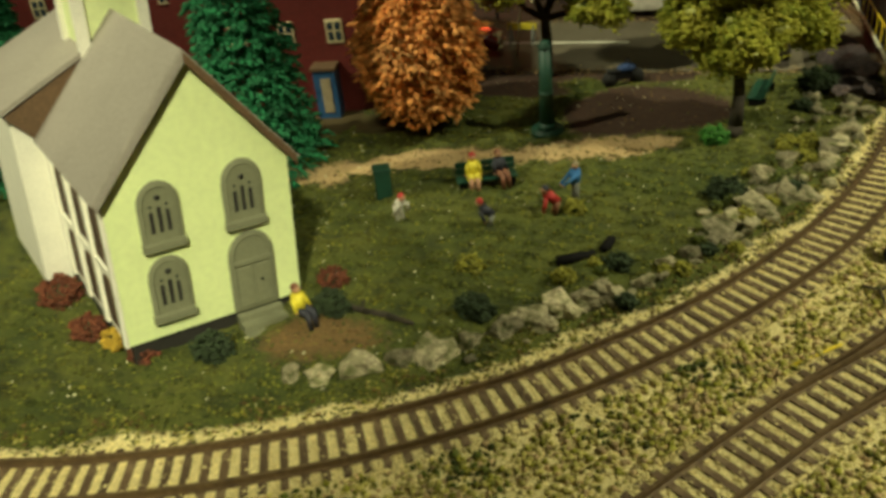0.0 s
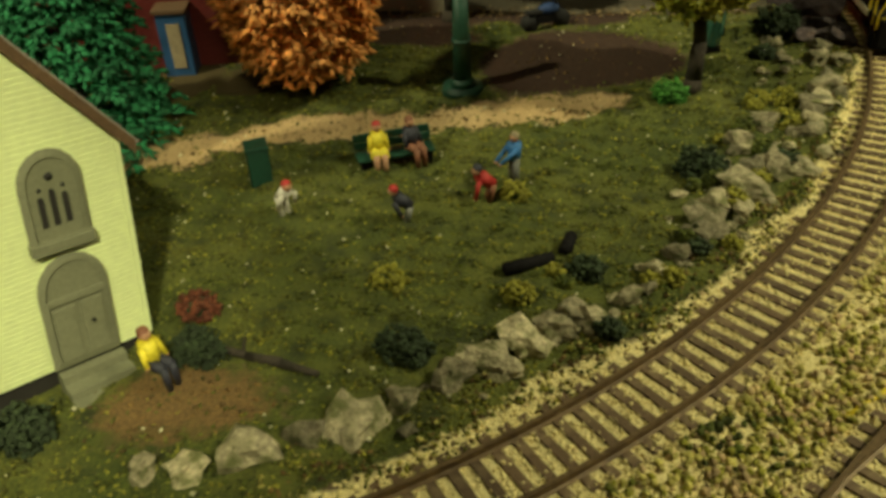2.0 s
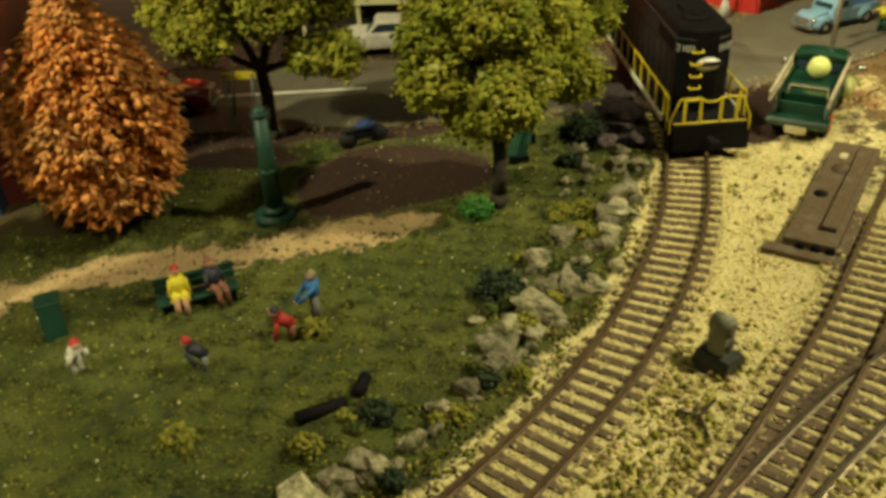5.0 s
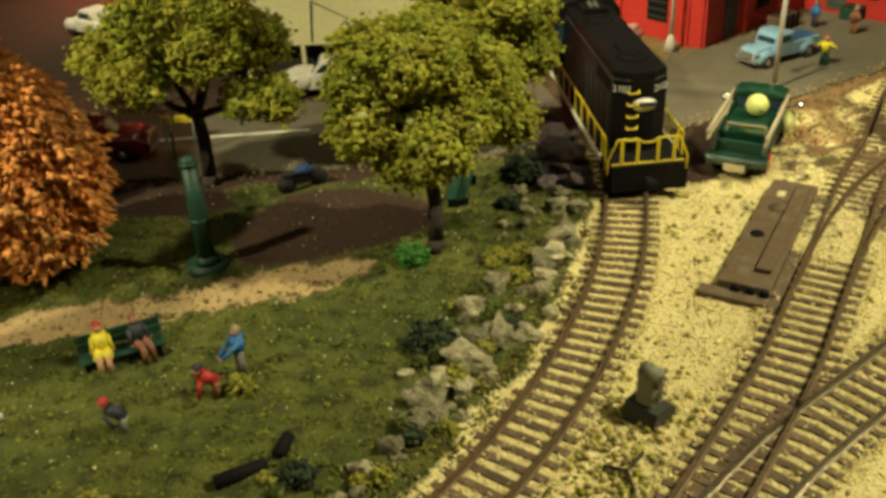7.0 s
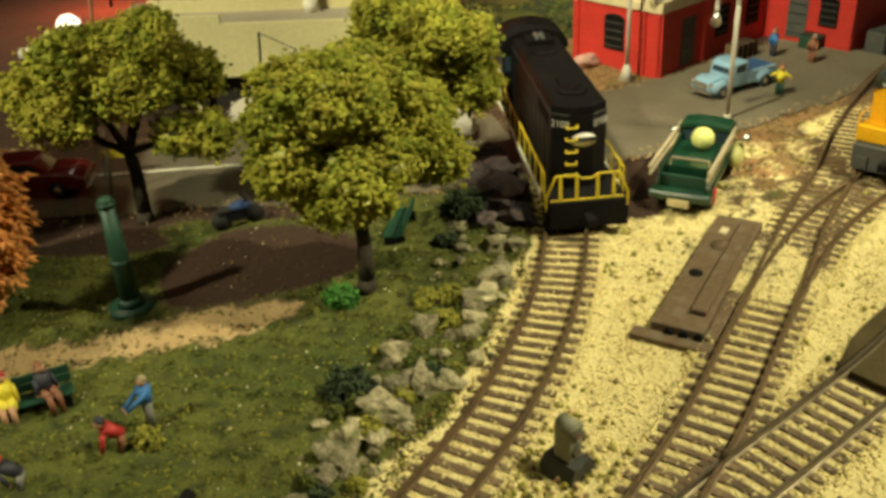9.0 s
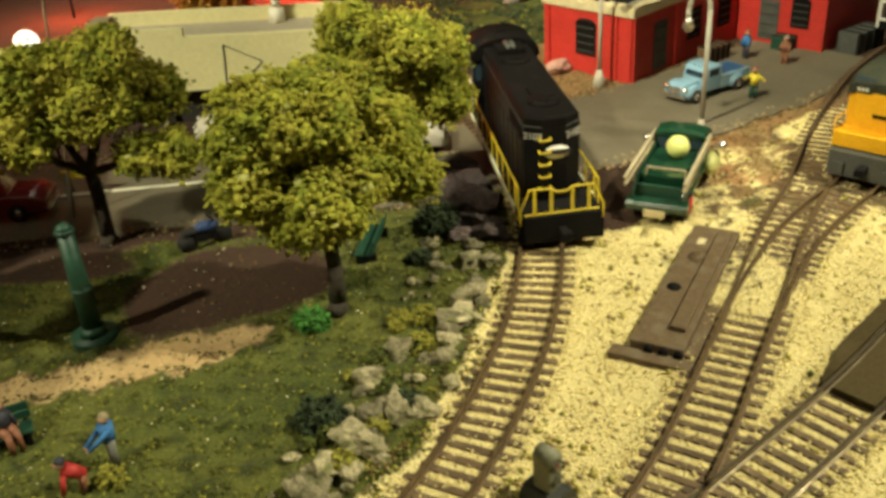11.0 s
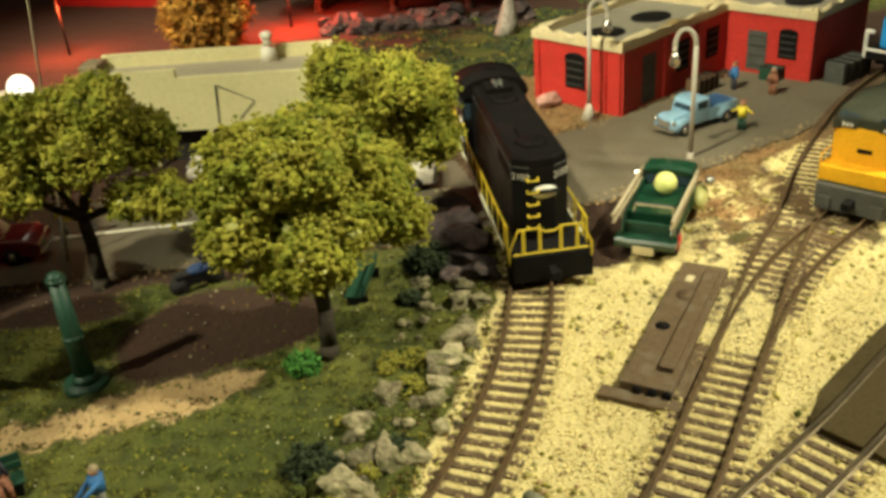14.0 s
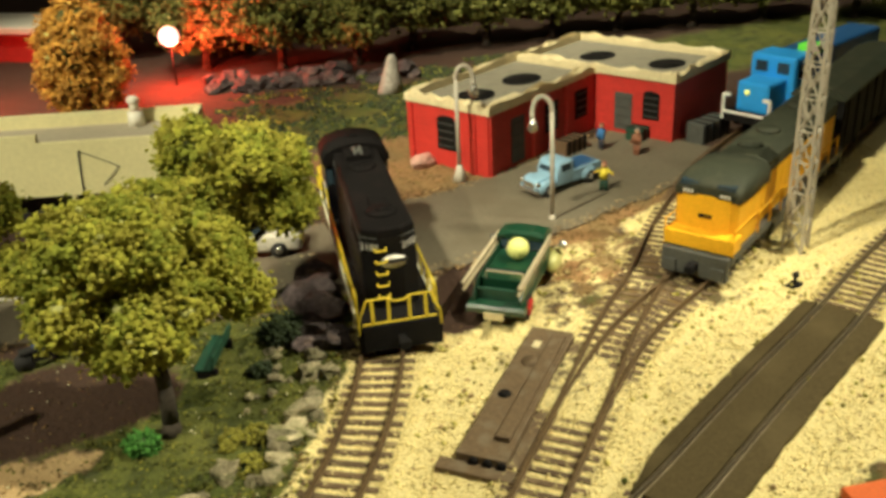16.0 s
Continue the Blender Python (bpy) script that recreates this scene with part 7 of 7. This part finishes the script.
whole("boulder", bm, mat("chalky_boulder", (0.36, 0.33, 0.28), 0.9, var=0.3, fine=300, coarse=80, bump=0.8, depth=0.0015), 42.4, 82.8, 0, 20, "tall pale chalky boulder in front of the trees", "boulder")
bm = bmesh.new()
bmesh.ops.create_icosphere(bm, subdivisions=3, radius=0.62)
for v in bm.verts:
    v.co = Vector((v.co.x * 1.5, v.co.y, v.co.z * 0.8)) * (1 + 0.35 * noise.noise(v.co * 2.2))
whole("pink_stone", bm, mat("pinkish_stone", (0.50, 0.30, 0.24), 0.9, var=0.3, fine=400), 37.6, 66.0, 0.3, 25, "small pinkish stone beside the brick building", "stone")


def build_dwarf_signal(x, y):
    s = thing("dwarf_signal", x, y, ground_z(x, y), 20, "small dark dwarf signal on the ballast", "signal")
    bm = bmesh.new()
    box(bm, -0.35, 0.35, -0.25, 0.25, -0.1, 0.12, bevel=0.03)
    part("base", bm, M_FRAME, s)
    bm = bmesh.new()
    rod(bm, (0, 0, 0.1), (0, 0, 0.45), 0.07)
    ball(bm, (0, 0, 0.55), 0.17)
    part("head", bm, M_FRAME, s)


build_dwarf_signal(45.1, 42.5)


def build_far_house():
    h = thing("far_house", 19.1, 113.0, 0, math.degrees(math.atan2(4.2, -4.8)), "low red house with white corner and pale roof", "house")
    for name, a in (("wall", (0.6, 14, -0.3, 0)), ("wall", (0, 0.3, -6, -0.3)), ("wall", (0.3, 14, -6.3, -6)), ("wall", (13.7, 14, -6, -0.3))):
        bm = bmesh.new()
        box(bm, *a, -0.2, 2.9)
        part(name, bm, M_BRICK_RED, h)
    bm = bmesh.new()
    box(bm, -0.1, 0.6, -0.32, 0.06, -0.2, 2.9, bevel=0.03)
    part("corner_post", bm, M_CHURCH_WHITE, h, "white corner post")
    bm = bmesh.new()
    box(bm, -0.8, 14.6, -6.8, 0.7, 2.9, 3.5, bevel=0.1)
    part("roof", bm, M_CHURCH_WHITE, h, "pale flat roof")


build_far_house()


def build_bush(x, y, r, leaf, label, seed, squash=0.75):
    b = thing("bush", x, y, ground_z(x, y), 0, label, "bush")
    p = crown_points([(0, 0, r * 0.45, r, r * squash), (r * 0.3, -r * 0.2, r * 0.35, r * 0.7, r * squash * 0.75), (-r * 0.35, r * 0.1, r * 0.3, r * 0.65, r * squash * 0.7)], 75, seed)
    p = p[p[:, 2] > -0.1]
    q = np.random.default_rng(seed)
    crumbs("foliage", p, q.uniform(0.05, 0.12, len(p)), leaf, OCTA, 0.9, seed, b)
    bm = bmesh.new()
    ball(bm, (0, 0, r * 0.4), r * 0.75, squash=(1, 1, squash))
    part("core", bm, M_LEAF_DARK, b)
    return b


M_RUST_LEAF = mat("rust_red_foam_leaf", (0.17, 0.05, 0.02), 0.9, var=0.3, per_island=0.4)
M_BRIGHT_LEAF = mat("bright_green_foam_leaf", (0.06, 0.20, 0.02), 0.9, var=0.3, per_island=0.35)
M_GOLD_LEAF = mat("yellow_foam_leaf", (0.55, 0.36, 0.03), 0.9, var=0.3, per_island=0.35)
for i, (x, y, r, leaf, label) in enumerate((
        (17.0, 44.9, 0.55, M_BRIGHT_LEAF, "small bright green bush at the path"), (-6.4, 32.0, 0.5, M_RUST_LEAF, "rust red bush below the church corner"),
        (-7.7, 32.9, 0.45, M_GOLD_LEAF, "yellow bush beside the church"), (-8.9, 33.7, 0.6, M_RUST_LEAF, "rust red bush beside the church"), (-3.9, 31.8, 0.7, M_LEAF_DARK, "dark bush below the church window"),
        (0.1, 33.9, 0.6, M_LEAF_DARK, "dark bush beside the church steps"), (0.0, 35.6, 0.5, M_RUST_LEAF, "low rust bush at the church corner"), (-10.9, 36.4, 0.8, M_RUST_LEAF, "rust red bush along the church side"),
        (16.0, 39.4, 0.75, M_LEAF_DARK, "dark low bush by the rocks"), (5.3, 36.0, 0.45, M_TURF_LIGHT, "small yellow-green tuft on the lawn"), (20.0, 41.8, 0.5, M_TURF_LIGHT, "small yellow-green bush among the rocks"),
        (5.3, 32.7, 0.6, M_LEAF_DARK, "dark green bush by the rocks"), (23.6, 49.6, 0.9, M_LEAF_DARK, "dark bush beside the track"), (9.8, 39.6, 0.4, M_TURF_LIGHT, "yellow-green tuft on the lawn"))):
    build_bush(x, y, r, leaf, label, 60 + i)

rng = random.Random(8)
for i in range(26):
    arc, off = rng.uniform(16, 52), rng.uniform(-5.2, -1.9)
    x, y, _ = on_curve(arc, off)
    tagged(build_bush(x, y, rng.uniform(0.22, 0.45), rng.choice([M_LEAF_DARK, M_TURF, M_TURF_LIGHT]), "low mossy tuft between the rocks", 90 + i), group="tufts between the rocks")

bm = bmesh.new()
pts = [(0.4, 34.2), (1.3, 33.6), (2.2, 33.0), (3.1, 32.4)]
for (xa, ya), (xb, yb), ra, rb in zip(pts, pts[1:], (0.09, 0.12, 0.13), (0.11, 0.14, 0.08)):
    rod(bm, (xa, ya, ground_z(xa, ya) + 0.1), (xb, yb, ground_z(xb, yb) + 0.12), ra, rb, 9)
rod(bm, (1.2, 33.65, ground_z(1.2, 33.65) + 0.1), (1.25, 34.3, ground_z(1.25, 34.3) + 0.12), 0.06, 0.04)
whole("fallen_log", bm, M_TRUNK, 0, 0, 0, 0, "thin brown fallen log on the lawn", "log")
for x, y, turn, l in ((9.3, 35.7, 8, 1.5), (10.6, 36.2, 60, 0.8)):
    bm = bmesh.new()
    rod(bm, (-l / 2, 0, 0.16), (l / 2, 0, 0.2), 0.22, 0.19, sides=12)
    whole("log", bm, M_FRAME, x, y, ground_z(x, y), turn, "short charred black log on the lawn", "log")
bm = bmesh.new()
rod(bm, (14.9, 28.4, 0.16), (16.8, 29.2, 0.24), 0.07, 0.05)
whole("yellow_stick", bm, M_YELLOW_RAIL, 0, 0, 0, 0, "thin yellow stick lying on the ballast", "stick")
bm = bmesh.new()
pipe(bm, [(19.0, 31.2, 0.12), (19.2, 32.0, 0.16), (19.9, 32.4, 0.2)], 0.05)
pipe(bm, [(19.2, 32.0, 0.16), (18.7, 32.4, 0.15)], 0.04)
whole("twig", bm, M_TRUNK, 0, 0, 0, 0, "thin dark twig lying on the ballast", "twig")

# crossing panels sunk round the sidings track
for near_side, far_side, low, words in ((1.6, 0.98, 0.30, "beside the rail"), (0.66, -0.66, 0.42, "between the rails"), (-0.98, -1.75, 0.30, "outside the far rail")):
    bm = bmesh.new()
    secs = []
    for x, y, a in [p for p in LINE_C_FINE if 30.4 < p[0] < 44.8]:
        nx, ny = -math.sin(radians(a)), math.cos(radians(a))
        za, zb = (low if abs(near_side) > 1.5 else 0.42), (low if abs(far_side) > 1.5 else 0.42)
        wa = (near_side if near_side < 1 else 1.0 + (near_side - 1.0) * min(1, max(0.05, (x - 30.4) / 2.6))) + (0.05 * noise.noise(Vector((x * 2.1, 3.0, 0))) + 0.04 * noise.noise(Vector((x * 7.3, 1.0, 0))) if abs(near_side) > 1.5 else 0)
        wb = far_side + (0.06 * noise.noise(Vector((x * 1.7, 9.0, 0))) + 0.04 * noise.noise(Vector((x * 6.1, 5.0, 0))) if abs(far_side) > 1.5 else 0)
        secs.append([(x + nx * wa, y + ny * wa, -0.1), (x + nx * wb, y + ny * wb, -0.1), (x + nx * wb, y + ny * wb, zb), (x + nx * wa, y + ny * wa, za)])
    loft(bm, secs)
    tagged(part("crossing_panel", bm, M_ROAD_DARK), "dark grey asphalt crossing panel " + words, "crossing panel", kind="structure")
bm = bmesh.new()
box(bm, 0, 5, -3.5, 0, -0.1, 0.35, bevel=0.08)
whole("plastic_tray", bm, M_ORANGE_PLASTIC, 36.1, 31.6, 0, -14, "bright orange plastic tray at the layout edge", "tray")


# ---- loose cover: ballast grains, turf and crumbs ----
def scatter(n, x0, x1, y0, y1, test, seed):
    rng = np.random.default_rng(seed)
    x, y = rng.uniform(x0, x1, n), rng.uniform(y0, y1, n)
    keep = test(x, y, rng.random(n))
    x, y = x[keep], y[keep]
    return np.stack([x, y, height(x, y)], -1)


def in_ballast(x, y, u):
    z = zones(x, y)
    return (z[1] > 0.35 + 0.5 * u) & (u < 1.2)


p = scatter(350000, -14, 62, 17, 56, in_ballast, 71)
q = np.random.default_rng(72)
p[:, 2] += np.where(q.random(len(p)) < 0.06, q.uniform(0.03, 0.07, len(p)), q.uniform(-0.03, 0.02, len(p)))
slots = (q.random(len(p)) < 0.035).astype(np.int32)
tagged(crumbs("ballast_grains", p, q.uniform(0.035, 0.08, len(p)), [M_BALLAST, M_SAND_CRUMB], OCTA, 0.8, 73, slots=slots), "loose pale yellow ballast grains", "ballast", kind="stuff")


def in_lawn(x, y, u):
    z = zones(x, y)
    return z[0] > 0.2 + 0.6 * u


p = scatter(120000, -14, 28, 26, 58, in_lawn, 74)
q = np.random.default_rng(75)
slots = (q.random(len(p)) < 0.16).astype(np.int32)
tagged(crumbs("turf", p, q.uniform(0.025, 0.075, len(p)), [M_TURF, M_TURF_LIGHT], TETRA, 0.8, 76, slots=slots), "coarse olive green ground turf", "turf", kind="stuff")
p = scatter(650, -12, 27, 27, 58, lambda x, y, u: (zones(x, y)[1] < 0.3), 77)
q = np.random.default_rng(78)
p[:, 2] += 0.06
tagged(crumbs("scatter_crumbs", p, q.uniform(0.03, 0.075, len(p)), M_PALE_CRUMB, OCTA, 0.8, 79), "stray pale crumbs on the lawn", "crumbs", kind="stuff")

p = scatter(22000, 29, 60, 60, 89, lambda x, y, u: (np.sin(x * 0.9 + y * 0.5) * np.sin(y * 0.8 - 0.3 * x) > -0.35 + 0.7 * u) & (zones(x, y)[3] < 0.5) & (zones(x, y)[5] < 0.1) & ((y - 60.8 > 0.545 * (x - 39.9) + 8.5) | (x < 37.0)), 171)
q = np.random.default_rng(172)
slots = np.where(q.random(len(p)) < 0.05, 1, np.where(q.random(len(p)) < 0.68, 2, 0)).astype(np.int32)
tagged(crumbs("undergrowth", p, q.uniform(0.08, 0.26, len(p)), [M_TURF, M_TURF_LIGHT, M_LEAF_DARK], TETRA, 0.9, 173, slots=slots), "rough dark olive undergrowth behind the brick building", "undergrowth", kind="stuff")


def bare(x, y, u):
    z = zones(x, y)
    return (z[5] < 0.15) & (z[1] < 0.6) & (np.maximum(np.maximum(z[2], z[3]), np.maximum(z[4] * 0.21, z[6] * 0.6)) > 0.15 + 0.8 * u)


p = scatter(90000, -14, 50, 26, 72, bare, 85)
q = np.random.default_rng(86)
share = zones(p[:, 0], p[:, 1])[2]
slots = np.where(q.random(len(p)) < 0.15, 2, (q.random(len(p)) < share).astype(int)).astype(np.int32)
tagged(crumbs("soil_crumbs", p, q.uniform(0.03, 0.09, len(p)), [M_SOIL_CRUMB, M_SAND_CRUMB, M_TURF], TETRA, 0.8, 87, slots=slots), "loose brown soil and sandy path crumbs", "soil", kind="stuff")


def road_rim(x, y, u):
    d = off_road(x, y)
    return (np.abs(d - 4.35) < 0.45 + 0.3 * u) & (u < 0.9)


p = scatter(60000, -14, 54, 50, 74, road_rim, 88)
q = np.random.default_rng(89)
p[:, 2] = np.maximum(p[:, 2], 0.03)
slots = (q.random(len(p)) < 0.5).astype(np.int32)
tagged(crumbs("road_edge_crumbs", p, q.uniform(0.03, 0.09, len(p)), [M_SOIL_CRUMB, M_SAND_CRUMB], TETRA, 0.8, 90, slots=slots), "loose crumbs along the road edge", "soil", kind="stuff")


M_WEED = mat("straw_yellow_flock", (0.50, 0.43, 0.11), 0.95, var=0.25, per_island=0.35, bump=0.2)


def weedy(x, y, u):
    z = zones(x, y)
    patch = np.sin(x * 1.15 + 1.1 * np.sin(y * 0.9)) * np.sin(y * 1.3 + 0.8 * x) + 0.35 * np.sin(x * 3.1 - y * 2.2)
    near = ramp(x, 23, 19)
    clear = (np.hypot(x - C0[0], y - C0[1]) - R0 > 1.45) & (off_b(x, y) > 1.5)
    return (z[1] > 0.4) & clear & (u < 0.012 + near * (0.55 + 0.3 * patch) + 0.10 * (patch > 0.5) * ramp(y, 38, 44))


p = scatter(150000, -6, 48, 17, 53, weedy, 81)
q = np.random.default_rng(82)
p[:, 2] += q.uniform(0, 0.13, len(p))
moss = ramp(np.sin(p[:, 0] * 0.8 + 1.0) * np.sin(p[:, 1] * 1.1 + 0.4 * p[:, 0]), 0.2, 0.7) * ramp(p[:, 0], 17, 12)
mix_of = q.random(len(p))
slots = np.where(mix_of < 0.02 + 0.4 * moss, 0, np.where(mix_of < 0.26 + 0.45 * moss, 1, np.where(mix_of < 0.52 + 0.3 * moss, 3, 2))).astype(np.int32)
tagged(crumbs("weeds", p, q.uniform(0.055, 0.15, len(p)), [M_TURF, M_TURF_LIGHT, M_WEED, M_SAND_CRUMB], OCTA, 0.8, 83, slots=slots), "straw yellow and olive weeds growing in the ballast", "weeds", kind="stuff")


def on_ties(x, y, u):
    r = np.abs(np.hypot(x - C0[0], y - C0[1]) - R0)
    d = np.minimum(np.minimum(np.where((x > -14) & (y < 60), r, 9), off_b(x, y)), np.minimum(off_b2(x, y), off_c(x, y)))
    between, outer = (d < 0.68) & (u < 0.12), (d > 1.05) & (d < 1.5) & (u < 0.7)
    return (between | outer) & (zones(x, y)[1] > 0.4)


p = scatter(160000, -8, 50, 22, 54, on_ties, 281)
q = np.random.default_rng(282)
p[:, 2] = np.where(q.random(len(p)) < 0.3, 0.22, 0.17)
tagged(crumbs("tie_ballast", p, q.uniform(0.03, 0.07, len(p)), M_BALLAST, OCTA, 0.8, 283), "pale ballast grains spilled over the ties", "ballast", kind="stuff")


def fringe(x, y, u):
    r = np.hypot(x - C0[0], y - C0[1]) - R0
    band = -1.75 + 0.5 * np.sin(x * 1.3 + y * 0.9) + 0.35 * np.sin(x * 3.7 - y * 2.9)
    return (np.abs(r - band) < 0.9 * u) & (r < -1.05) & ((y < C0[1]) & (x > -12)) & (zones(x, y)[5] < 0.1)


p = scatter(120000, -12, 32, 24, 60, fringe, 181)
q = np.random.default_rng(182)
p[:, 2] += q.uniform(0, 0.08, len(p))
slots = q.choice(4, len(p), p=[0.35, 0.2, 0.15, 0.3]).astype(np.int32)
tagged(crumbs("turf_fringe", p, q.uniform(0.03, 0.09, len(p)), [M_TURF, M_TURF_LIGHT, M_WEED, M_SOIL_CRUMB], TETRA, 0.8, 183, slots=slots), "mossy turf and soil fringe between rocks and ballast", "turf", kind="stuff")

# ---- tracks, tie by tie ----
build_track("main_track", TRACK_A, "curved main track with brown ties and rails")
build_track("siding_track", LINE_B_FINE, "brown siding track with a turnout")
build_track("turnout_track", B2_REST, "brown turnout branch track")
build_track("turnout_rails", [p for p in LINE_B2_FINE if p[0] <= 34.2], "closing rails of the turnout", ties=False, z=-0.01)
build_track("outer_track", C_REST, "outer track with worn bright rails", bright=True)
build_track("outer_rails", [p for p in LINE_C_FINE if p[0] <= 20.1], "diverging rails of the outer track", ties=False, z=-0.01)
